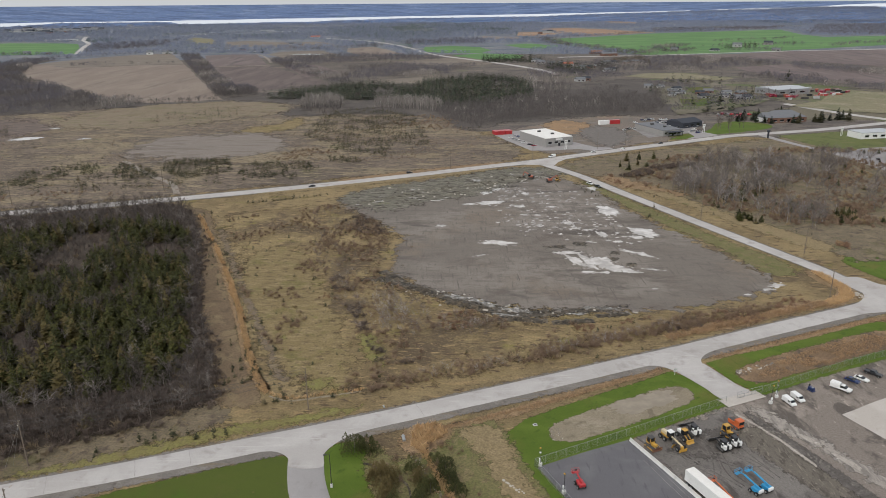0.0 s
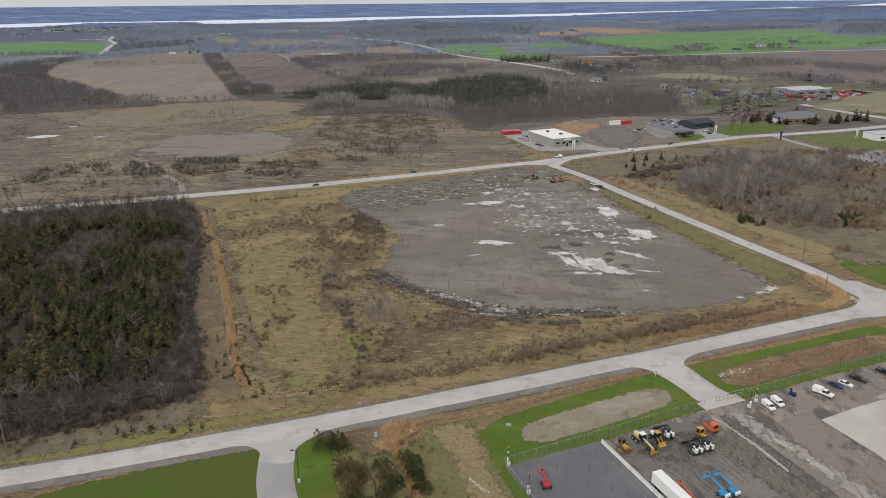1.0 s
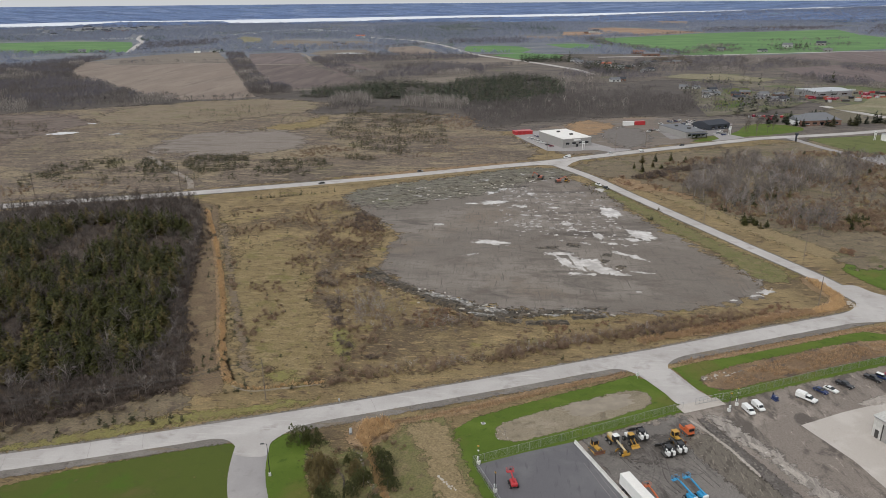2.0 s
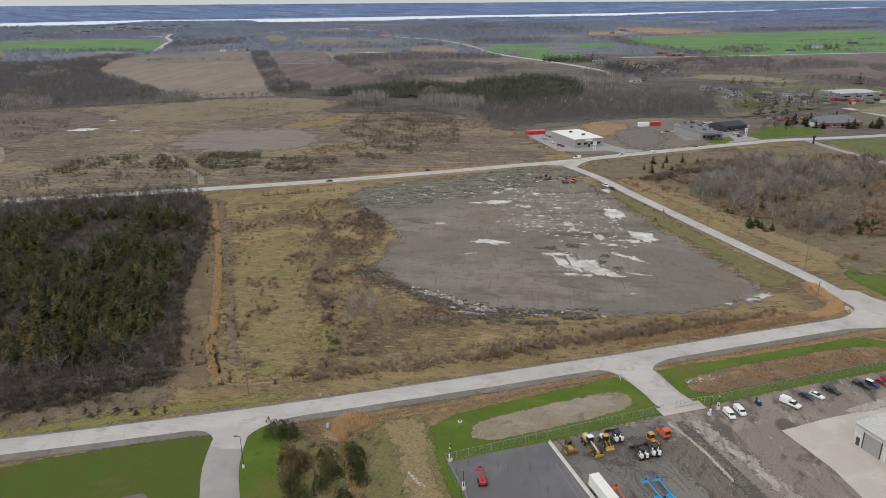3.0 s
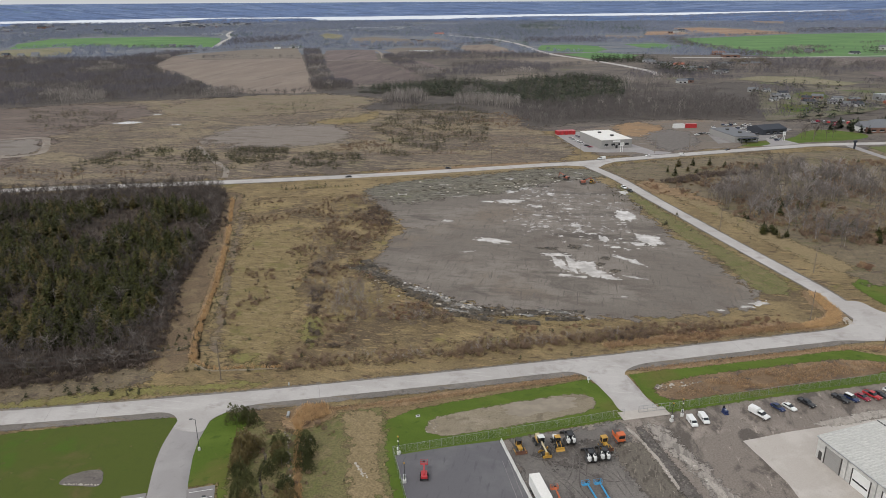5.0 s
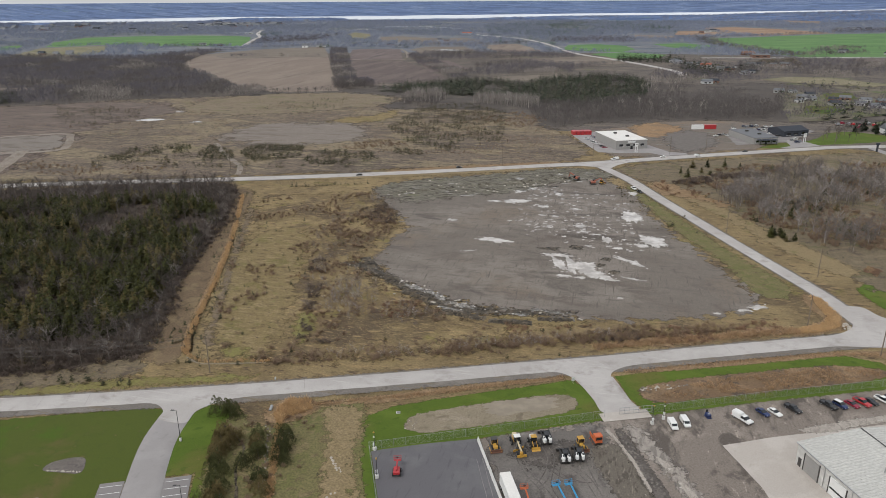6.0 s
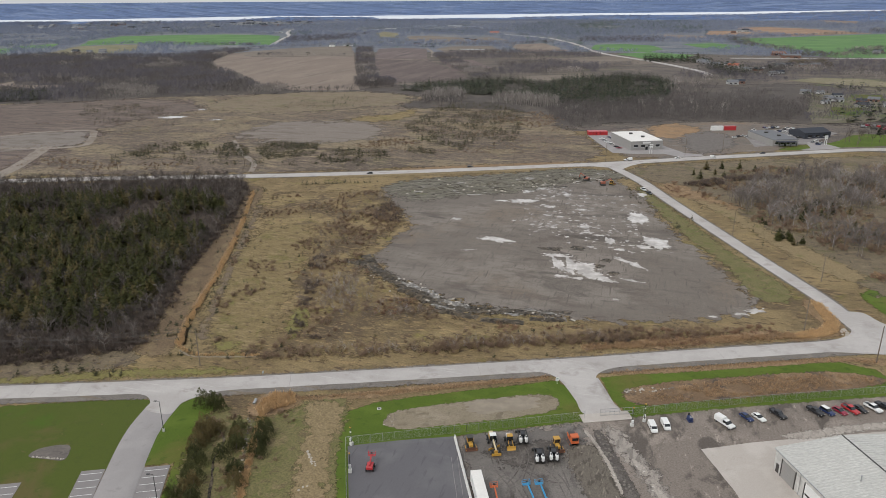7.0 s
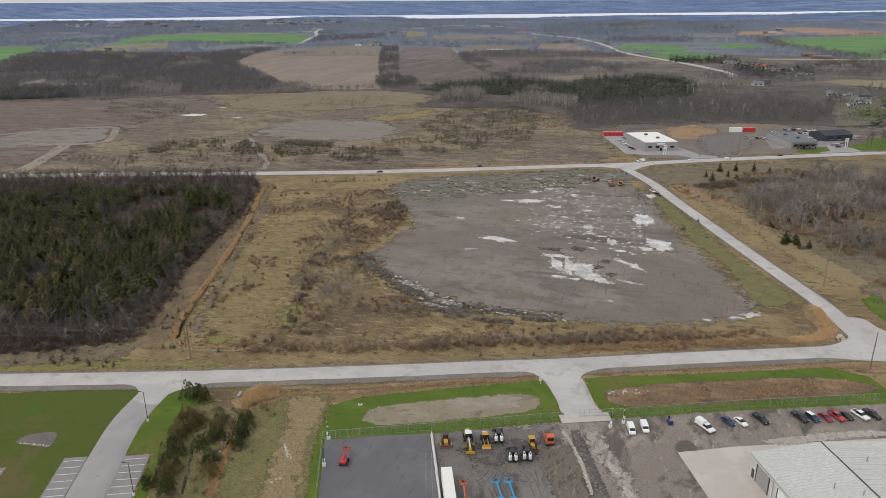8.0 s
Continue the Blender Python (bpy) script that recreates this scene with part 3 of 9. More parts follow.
patch("driveway", [(186, 556), (196, 552), (204, 538), (199, 529), (180, 521), (176, 524), (184, 532), (184, 544)], 0.09, M_LANE, "pale drive of the dealership", "driveway", 2, 0.2, 5, False)
patch("lawn", [(150, 526), (170, 538), (196, 552), (208, 566), (222, 590), (240, 600), (262, 584), (250, 562), (200, 538), (168, 521)], 0.04, M_LAWN, "grass round the highway buildings", "lawn", 2, 0.8, 6)
soft_patch("silt_basin", [(19.4, 145.2), (21, 149.4), (30, 155), (42, 161.4), (55, 167), (59.3, 165.2), (58.7, 160.2), (50, 154.6), (40.7, 149.6), (32, 145.4), (25.4, 142.4), (20.6, 142.8)], 0.07, M_SILT,
      "pale silty settling basin with a damp floor", "basin", 0.9, 0.6, 0.6)
soft_patch("reed_basin", [(75, 172.8), (79, 177.8), (90, 184), (108, 191.8), (126.4, 199.2), (139, 200.6), (143.2, 198), (133, 191.5), (120.7, 186), (106, 179.6), (93.1, 174), (80, 168.8)], 0.07,
      earth("basin_thatch", [(0.2, 0.132, 0.08), ((0.29, 0.195, 0.115), 0.08, 0.45, 0.65), ((0.11, 0.085, 0.068), 0.2, 0.52, 0.68)], bump=1, dist=0.3, fine=1.5),
      "settling basin overgrown with brown reeds", "basin", 1.0, 0.7, 0.6)
patch("yard", [(37.6, 142.4), (52, 150), (67, 158.2), (77.5, 162.6), (106.6, 176.2), (143.5, 191.6), (230, 228), (260, 150), (230, 80), (120, 60), (54, 70), (60, 90)], 0.03, M_YARD,
      "muddy dark gravel equipment yard with ruts", "yard", 2, 0.15, 3, False)
patch("asphalt_pad", [(14.9, 132.6), (26, 138), (37.6, 142.8), (46, 123.5), (60, 91.5), (40, 82), (31, 96.5), (22.8, 114.6)], 0.06, M_PAD, "smooth dark asphalt storage pad", "yard", 1.5, 0.04, 3, False)
patch("concrete_apron", [(93.4, 153), (106, 159.4), (118, 164.6), (150, 178), (160, 150), (130, 90), (113, 88), (104.5, 118), (99.6, 139)], 0.06, M_CONCRETE, "pale concrete loading apron by the warehouse", "apron", 1.5, 0.1, 3, False)
soft_patch("meadow_patch", [(-110, 329), (-60, 350), (-48, 336), (-32, 306), (-30, 280), (-33, 256), (-24, 238), (8, 214), (40, 206), (24, 186), (-8, 172), (-44, 169), (-56, 190), (-74, 230), (-92, 280)], 0.012,
      earth("brown_scrub_meadow", [(0.212, 0.156, 0.081), ((0.3, 0.229, 0.115), 0.028, 0.46, 0.58, (20, 1, 1.8)), ((0.13, 0.096, 0.06), 0.03, 0.48, 0.6), ((0.214, 0.186, 0.0591), 0.05, 0.6, 0.7),
                                   ((0.381, 0.271, 0.139), 0.17, 0.53, 0.68, (22, 1, 3)), ((0.262, 0.178, 0.09), 0.06, 0.62, 0.7), ((0.11, 0.0736, 0.0477), 0.22, 0.53, 0.65, (22, 1, 2)), ((0.438, 0.314, 0.162), 0.55, 0.58, 0.7, (22, 1, 3))], bump=1.0, dist=0.4, fine=1.3),
      "matted tan grass with brown brush", "meadow", 9, 4, 0.08)

# ---- land past the highway ----
soft_patch("heath", [(-900, 100), (-500, 236), (-288, 322), (-144, 372), (-10, 428), (44, 456), (40, 520), (20, 560), (10, 620), (-60, 690), (-160, 735), (-300, 716), (-420, 655), (-600, 620), (-900, 560)], 0.02, M_PLAIN,
      "brown heathland with sparse scrub", "heath", 10, 8, 0.06)
soft_patch("bare_soil", [(-225, 488), (-219, 540), (-183, 554), (-152, 561), (-126, 537), (-118, 496), (-136, 474), (-170, 462), (-196, 464)], 0.05,
      earth("grey_bare_soil", [(0.235, 0.2, 0.172), ((0.185, 0.153, 0.13), 0.02, 0.48, 0.62, (-20, 1, 4)), ((0.285, 0.248, 0.215), 0.04, 0.54, 0.66, (-20, 1, 5))], fine=1), "grey bare soil clearing", "bare soil", 22, 5, 0.05)
soft_patch("heath", [(-900, 130), (-500, 250), (-330, 316), (-300, 360), (-330, 450), (-350, 520), (-330, 590), (-420, 640), (-560, 560), (-900, 480)], 0.032,
           earth("dark_heath", [(0.165, 0.127, 0.109), ((0.21, 0.165, 0.138), 0.02, 0.5, 0.62, (-20, 1, 3)), ((0.115, 0.092, 0.08), 0.06, 0.5, 0.62, (-22, 1, 3)), ((0.194, 0.16, 0.129), 0.1, 0.6, 0.7, (-22, 1, 3))], bump=0.9, dist=0.4, fine=0.7), "dark brown scrubby heath", "heath", 25, 10, 0.03)
soft_patch("heath", [(-330, 600), (-250, 585), (-180, 640), (-150, 690), (-200, 745), (-290, 730), (-340, 680)], 0.038,
           earth("pale_heath", [(0.24, 0.19, 0.133), ((0.2, 0.174, 0.103), 0.03, 0.5, 0.62, (-20, 1, 3)), ((0.128, 0.101, 0.077), 0.08, 0.54, 0.66, (-22, 1, 3))], bump=0.9, dist=0.4, fine=0.7), "pale tan grass on the heath", "heath", 18, 7, 0.04)
M_TRACK = earth("pale_bare_soil", [(0.29, 0.25, 0.21), ((0.22, 0.18, 0.145), 0.05, 0.5, 0.62), ((0.34, 0.3, 0.26), 0.08, 0.55, 0.68)], fine=1)
soft_patch("bare_soil", [(-405, 396), (-390, 434), (-350, 462), (-330, 445), (-316, 416), (-330, 400), (-350, 380), (-380, 366)], 0.045,
      earth("dull_bare_soil", [(0.235, 0.205, 0.18), ((0.165, 0.138, 0.118), 0.03, 0.5, 0.62, (-20, 1, 3)), ((0.26, 0.23, 0.2), 0.05, 0.56, 0.68, (-20, 1, 3))], fine=1), "dull bare soil by the highway", "bare soil", 10, 5, 0.06)
strip("dirt_track", [(-440, 372), (-394, 430), (-381, 449), (-350, 467), (-334, 455), (-312, 425), (-309, 412), (-326, 399), (-360, 392)], 5, 0.06, M_TRACK, "pale dirt track looping over bare soil", "track", 0.02, 0.6, 5, 1.2)
strip("dirt_track", [(-330, 405), (-313, 375), (-300, 350), (-288, 322), (-282, 316)], 8, 0.065, M_TRACK, "pale dirt track to the highway", "track", 0.02, 0.8, 5, 1.4)
strip("dirt_track", [(-214, 458), (-184, 420), (-160, 394), (-150, 372)], 3, 0.06, M_TRACK, "faint dirt track over the heath", "track", 0.02, 0.6, 5, 1.0)
soft_patch("bare_soil", [(36, 544), (62, 580), (110, 622), (160, 634), (176, 600), (170, 560), (160, 519), (130, 502), (112, 488), (84, 474), (58, 484)], 0.05,
      earth("store_gravel", [(0.2, 0.165, 0.138), ((0.26, 0.18, 0.12), 0.016, 0.56, 0.66), ((0.15, 0.135, 0.12), 0.04, 0.5, 0.66), ((0.24, 0.215, 0.19), 0.03, 0.56, 0.68, (-20, 1, 3))], fine=1), "gravel and bare earth round the store", "bare soil", 8, 4, 0.08)
soft_patch("bare_soil", [(78, 586), (82, 553), (99, 546), (114, 566), (112, 598), (97, 612)], 0.075, earth("ochre_soil", [(0.32, 0.205, 0.115), ((0.24, 0.165, 0.105), 0.05, 0.48, 0.62), ((0.37, 0.26, 0.16), 0.1, 0.56, 0.68)], fine=1), "ochre bare earth behind the store", "bare soil", 8, 3, 0.09)
soft_patch("bare_soil", [(100, 548), (116, 578), (132, 573), (136, 544), (128, 514), (109, 498)], 0.082, M_RUT, "dark damp gravel by the store", "bare soil", 9, 3, 0.12)
patch("parking_lot", [(33, 545), (42, 556), (56, 562), (64, 556), (88, 516), (101, 494), (111, 492), (117, 479), (100, 473.5), (97, 481), (88, 488), (70, 483), (55, 483)], 0.084, M_LANE, "grey asphalt car park by the store", "car park", 3, 0.1, 5, False)
patch("parking_lot", [(148, 528), (164, 536), (186, 548), (215, 600), (180, 610), (160, 590), (146, 566)], 0.08, M_DRIVE, "grey asphalt car park by the dealership", "car park", 3, 0.3, 5, False)

soft_patch("grass_patch", [(236, 650), (300, 610), (400, 600), (520, 640), (640, 740), (500, 800), (420, 880), (330, 910), (250, 930), (240, 760)], 0.03,
           earth("dull_farmland", [(0.16, 0.138, 0.098), ((0.115, 0.135, 0.055), 0.012, 0.5, 0.6), ((0.22, 0.19, 0.15), 0.02, 0.54, 0.64), ((0.1, 0.085, 0.075), 0.04, 0.54, 0.64)], fine=0.8), "dull grass and bare earth round the far yards", "grass", 14, 7, 0.06)
# ---- fields, from near to far ----
FIELDS = []


def within(x, y, poly):
    odd = False
    for (x1, y1), (x2, y2) in zip(poly, poly[1:] + poly[:1]):
        if (y1 > y) != (y2 > y) and x < (x2 - x1) * (y - y1) / (y2 - y1) + x1:
            odd = not odd
    return odd


def field(pts, material, label, ragged=4):
    """A field of the far farmland, one thin layer above the last."""
    FIELDS.append(pts)
    patch("field", pts, 0.06 + 0.012 * len(FIELDS), material, label, "field", 10, ragged, 40, False, far=True)


M_DARKTILL = earth("dark_tilled_field", [(0.125, 0.097, 0.09), ((0.158, 0.125, 0.113), 0.008, 0.45, 0.62, (-22, 5, 1)), ((0.097, 0.076, 0.074), 0.014, 0.52, 0.68, (-22, 6, 0.6))], bump=0.4, dist=0.2, fine=0.7, grit=0.25)
M_VILLAGE = earth("yard_grass", [(0.16, 0.142, 0.1), ((0.12, 0.13, 0.06), 0.03, 0.5, 0.6), ((0.21, 0.186, 0.15), 0.05, 0.55, 0.64), ((0.1, 0.086, 0.07), 0.06, 0.58, 0.68)], bump=0.4, dist=0.2, fine=0.7)
M_GREYFIELD = earth("grey_fallow_field", [(0.185, 0.155, 0.128), ((0.225, 0.19, 0.15), 0.008, 0.45, 0.62, (-22, 1, 4)), ((0.14, 0.115, 0.1), 0.016, 0.52, 0.68, (-22, 1, 4))], bump=0.4, dist=0.2, fine=0.7, grit=0.25)
field([(-240, 764), (-552, 1483), (-617, 1428), (-647, 1383), (-677, 1297), (-692, 1229), (-618, 1051), (-560, 965), (-480, 905), (-415, 830), (-360, 775), (-310, 740)], M_STUBBLE, "tan harvested stubble field")
field([(-435, 1214), (-552, 1483), (-617, 1428), (-647, 1383), (-677, 1297), (-692, 1229), (-640, 1200), (-601, 1170), (-542, 1185), (-488, 1211)], M_GREYFIELD, "brownish upper end of the stubble field", 2)
field([(-292, 961), (-233, 824), (-141, 899), (-219, 1048), (-287, 1178), (-379, 1166)], M_DARKTILL, "dark brown tilled field")
field([(-462, 1408), (-428, 1435), (-366, 1430), (-289, 1190), (-381, 1178)], M_TILLED, "brown tilled field beyond the track")
field([(-256, 1151), (-210, 1188), (-146, 1043), (-188, 983)], M_TILLED, "brown field between hedgerows")
field([(-349, 1428), (-333, 1506), (-256, 1533), (-202, 1400), (-297, 1338)], M_GREYFIELD, "grey fallow field with standing water")
field([(-228, 1584), (-161, 1655), (-80, 1434), (-156, 1367)], M_STUBBLE, "tan field beside the country road")
field([(-94, 1235), (12, 1312), (61, 1295), (74, 1177), (9, 1131)], M_GREYFIELD, "grey-brown strip field")
field([(-118, 912), (-75, 956), (0, 1003), (7, 962), (-43, 895)], M_GREYFIELD, "grey-brown clearing behind the plantation")
field([(-556, 1882), (-511, 1929), (-389, 1837), (-326, 1880), (-247, 1728), (-391, 1659), (-502, 1691)], M_GREYFIELD, "pale grey field before the factory")
field([(-690, 1978), (-718, 2132), (-637, 2029), (-556, 1808), (-591, 1766)], M_YELLOW_FIELD, "dull green lawn before the factory")
field([(-1345, 1731), (-1259, 1818), (-1114, 1886), (-965, 1870), (-915, 1840), (-840, 1700), (-745, 1475), (-908, 1444), (-1000, 1465), (-1094, 1464), (-1151, 1362), (-1266, 1520)], M_CROP, "green winter wheat field")
field([(-1263, 1422), (-1276, 1309), (-1215, 1265), (-1159, 1279)], M_CROP, "small green field among woods")
field([(-1322, 1218), (-1221, 1263), (-1122, 1132), (-1033, 999), (-961, 901), (-1250, 1000)], M_CROP, "green field beside the woods")
field([(-1044, 1152), (-1142, 1343), (-1051, 1430), (-928, 1265), (-902, 1144), (-955, 1115)], M_YELLOW_FIELD, "pale pasture with a farmstead")
field([(-678, 668), (-701, 740), (-659, 705), (-605, 721), (-586, 701), (-637, 663)], M_STUBBLE, "pale clearing in the leafless wood", 2)
field([(254, 1917), (406, 2015), (608, 2190), (805, 2277), (1088, 2404), (998, 2063), (996, 1936), (1177, 1973), (1700, 2300), (1700, 2000), (955, 1596), (715, 1471), (542, 1376), (376, 1348), (345, 1395), (273, 1671)], M_CROP, "wide green winter wheat field")
field([(-46, 1623), (16, 1657), (78, 1610), (95, 1499), (67, 1425), (-9, 1443), (-43, 1478)], M_CROP, "small green wheat field")
field([(12, 1366), (68, 1420), (149, 1368), (131, 1289), (60, 1270)], M_CROP, "green strip beside the country road")
field([(133, 1686), (202, 1722), (266, 1630), (202, 1523), (161, 1582)], M_CROP, "green field by the hedgerow")
field([(323, 2581), (435, 2666), (532, 2546), (645, 2261), (519, 2167), (418, 2077), (364, 2226)], M_RUST_FIELD, "rust-brown ploughed field")
field([(229, 2325), (313, 2353), (368, 2153), (263, 2099), (207, 2106)], M_RUST_FIELD, "rust-brown field by the farm")
field([(102, 2088), (209, 2041), (189, 1925), (94, 1937)], M_STUBBLE, "tan distant field")
field([(734, 3451), (860, 3332), (767, 2968), (685, 3055)], M_STUBBLE, "tan distant clearing")
field([(382, 1334), (537, 1362), (699, 1439), (873, 1456), (1400, 1620), (1300, 1250), (659, 1093), (612, 1146), (568, 1204), (566, 1240), (487, 1259)], M_TILLED, "brown field along the farm road")
field([(431, 1090), (531, 1142), (560, 1063), (591, 978), (900, 1000), (800, 860), (528, 872), (464, 876), (469, 927), (422, 989)], M_TILLED, "brown field by the hedgerow")
field([(273, 1006), (329, 1011), (373, 940), (348, 914), (277, 939), (234, 971)], M_YELLOW_FIELD, "pale yellow pasture")
field([(206, 640), (250, 655), (300, 700), (330, 735), (318, 800), (290, 850), (236, 850), (226, 772), (212, 712)], M_VILLAGE, "worn grass and yards between the houses")
field([(226, 690), (246, 688), (268, 716), (262, 740), (238, 742)], M_LAWNDULL, "green back lawn of the houses", 2)
field([(268, 790), (300, 800), (308, 846), (276, 842)], M_LAWNDULL, "green lawn behind the houses", 2)
field([(371, 718), (436, 809), (475, 781), (640, 800), (600, 660), (480, 620), (400, 636), (363, 650), (329, 688)], M_YELLOW_FIELD, "pale tan grass beside the road")
strip("field_track", [(-640, 1196), (-601, 1168), (-542, 1183), (-488, 1211), (-435, 1212)], 3.5, 0.5, M_RUT, "dark furrow track across the stubble", "track", 0.02, 0.8, 12, 1.0)
strip("field_track", [(-384, 1172), (-324, 1168), (-285, 1185)], 5, 0.5, M_TRACK, "pale field track across the tilled ground", "track", 0.02, 0.8, 12, 1.0)
strip("field_track", [(-366, 1432), (-330, 1350), (-293, 1230)], 4, 0.5, M_TRACK, "pale field track beside the hedge", "track", 0.02, 0.8, 12, 1.0)
strip("field_track", [(-720, 1050), (-680, 1068), (-640, 1100)], 5, 0.3, M_TRACK, "pale track through the woods", "track", 0.02, 0.8, 12, 1.0)
strip("dirt_road", [(-330, 2060), (-310, 2017), (-248, 1952), (-180, 1863), (-114, 1713), (-69, 1568), (-40, 1450), (-3, 1354), (50, 1258), (100, 1165), (141, 1066), (150, 1010)], 9, 0.45, M_ROAD, "pale distant country road", "road", 0.05, 0.5, 20)
strip("dirt_road", [(200, 1310), (376, 1343), (491, 1376), (650, 1424), (882, 1470), (1400, 1630)], 8, 0.45, M_ROAD, "pale distant field road", "road", 0.05, 0.5, 20)
strip("dirt_road", [(-734, 1463), (-843, 1727), (-888, 1846), (-982, 2014), (-1069, 2212)], 10, 0.45, M_ROAD, "pale distant winding road", "road", 0.05, 0.5, 20)
for pts in ([(-300, 1420), (-270, 1440), (-232, 1415), (-262, 1405)], [(-196, 1052), (-180, 1066), (-166, 1050), (-182, 1040)]):
    soft_patch("field_pool", pts, 0.42, M_PUDDLE, "standing water on the fallow field", "pool", 5, 3, 0.12)
strip("road", [(330, 704), (350, 646), (372, 606), (385, 580)], 9, 0.13, M_ROAD, "pale side road joining the highway", "road", 0.05, 0.5, 6)


def river(near_pts, far_pts, label):
    """Water between two banks, laid over the rising land."""
    A, B = [], []
    for i in range(len(near_pts) - 1):
        for k in range(24):
            t = k / 24
            wob = Vector((0, 1, 0)) * 14 * noise.noise(Vector((i + t * 5, 2.2, i * 3.1)))
            A.append(Vector((*near_pts[i], 0)).lerp(Vector((*near_pts[i + 1], 0)), t) + wob)
            B.append(Vector((*far_pts[i], 0)).lerp(Vector((*far_pts[i + 1], 0)), t) + wob * 1.6)
    verts, faces = [], []
    for p, q in zip(A, B):
        for w in range(7):
            m = p.lerp(q, w / 6)
            verts.append(on_land(m.x, m.y, 0.9))
    for i in range(len(A) - 1):
        for w in range(6):
            faces.append((i * 7 + w, i * 7 + w + 1, i * 7 + w + 8, i * 7 + w + 7))
    return tagged(mesh_object("river", verts, faces, M_RIVER), label, "river", kind="structure")


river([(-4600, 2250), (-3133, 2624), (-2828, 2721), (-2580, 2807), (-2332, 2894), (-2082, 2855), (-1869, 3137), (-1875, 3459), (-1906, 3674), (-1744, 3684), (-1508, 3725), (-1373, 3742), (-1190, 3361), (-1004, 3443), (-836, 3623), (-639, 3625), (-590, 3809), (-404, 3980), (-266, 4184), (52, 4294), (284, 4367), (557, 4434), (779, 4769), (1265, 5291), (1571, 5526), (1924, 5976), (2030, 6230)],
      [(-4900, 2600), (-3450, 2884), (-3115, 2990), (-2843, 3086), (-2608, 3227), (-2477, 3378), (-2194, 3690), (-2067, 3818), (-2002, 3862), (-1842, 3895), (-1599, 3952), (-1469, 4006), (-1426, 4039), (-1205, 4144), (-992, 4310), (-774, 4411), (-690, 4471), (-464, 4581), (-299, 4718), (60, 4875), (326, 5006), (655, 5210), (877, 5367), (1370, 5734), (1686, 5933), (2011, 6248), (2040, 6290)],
      "broad pale river with the sky's reflection in its base colour")
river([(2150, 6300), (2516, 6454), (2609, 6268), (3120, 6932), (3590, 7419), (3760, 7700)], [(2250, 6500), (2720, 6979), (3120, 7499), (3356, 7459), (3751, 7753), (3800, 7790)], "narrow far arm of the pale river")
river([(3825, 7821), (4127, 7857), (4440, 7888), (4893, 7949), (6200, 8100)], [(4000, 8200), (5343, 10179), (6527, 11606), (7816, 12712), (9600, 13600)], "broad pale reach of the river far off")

def grass_layer(k_layer, pts, mt, lb, fr):
    soft_patch("grass_patch", pts, 0.024 + 0.004 * k_layer, mt, lb, "grass", fr, max(0.7, fr * 0.4), 0.9 / fr)


grass_layer(0, [(-86, 268), (-66, 200), (-44, 172), (-31, 174), (-44, 222), (-66, 280)], M_YOUNG, "greenish tan grass in the open meadow", 7)
grass_layer(1, [(-32, 199), (-28.5, 186), (-23, 179), (-23.5, 189), (-27, 199)], M_LIME, "bright yellow-green young grass in the meadow", 2.4)
grass_layer(2, [(-44, 169), (-40, 166.4), (-36.6, 170), (-40, 173.4)], M_LIME, "bright yellow-green grass by the ditch", 3.0)
grass_layer(3, [(14, 187), (30, 196), (40, 197), (22, 185)], M_YOUNG, "greenish grass in the meadow", 3)
grass_layer(4, [(60, 204), (84, 213), (96, 214), (68, 202)], M_YOUNG, "greenish grass by the road", 3)
grass_layer(5, [(98, 306), (109, 280), (116, 250), (126, 248), (128, 262), (116, 288), (100, 330), (84, 372), (74, 396), (76, 376), (90, 330)], M_BANK, "olive green verge along the lot", 3)
grass_layer(6, [(30, 211), (48, 214), (60, 214), (50, 208)], M_YOUNG, "greenish grass by the mud", 2.5)
grass_layer(7, [(-100, 130), (-74, 138), (-50, 148), (-30, 155.5), (-30, 158), (-54, 151), (-80, 141), (-102, 134)], M_LIME, "fresh green verge along the road", 2.6)
grass_layer(8, [(66, 434), (120, 472), (240, 522), (340, 540), (300, 440), (215, 300), (165, 262), (148, 285), (120, 345), (96, 396)], M_OLIVE, "dull rough grass past the side road", 7)
grass_layer(9, [(-172, 566), (-150, 596), (-133, 632), (-124, 592), (-150, 562)], M_YOUNG, "yellow-green streak on the heath", 14)
grass_layer(10, [(150, 275), (135, 300), (118, 340), (100, 380), (108, 384), (126, 344), (146, 304), (158, 282)], M_STRAWMAT, "tan grass past the side road", 5)
grass_layer(11, [(-130, 118), (-103, 146), (-84, 154), (-67, 160), (-60, 151.5), (-80, 140), (-116, 124)], M_OLIVE, "dull olive grass of the verge", 3)
def thatch_layer(k_layer, pts, mt, lb, fr):
    soft_patch("thatch_patch", pts, 0.075 + 0.004 * k_layer, mt, lb, "thatch", fr, max(0.6, fr * 0.45), 0.9 / fr)


thatch_layer(0, [(-124, 331), (-96, 270), (-76, 222), (-61.2, 182), (-53, 166.5), (-55, 166.5), (-63.4, 182), (-78.4, 222), (-98, 270), (-126, 331)], M_RUSTMAT, "rusty thatch in the ditch", 0.6)
thatch_layer(1, [(-51.4, 172), (-63.4, 199), (-86.4, 254), (-109.4, 310), (-107, 310), (-84, 254), (-61, 199), (-48.6, 171)], M_GREYBANK, "greyish bare bank beside the ditch", 3.2)
thatch_layer(2, [(-8, 147.6), (2, 152.4), (13, 157.8), (22, 162.6), (37, 169.4), (55, 177), (56, 175.4), (37, 166.6), (22, 159), (13, 153.6), (2, 149.5)], M_RUSTMAT, "rusty thatch between shoulder and lawn", 0.9)
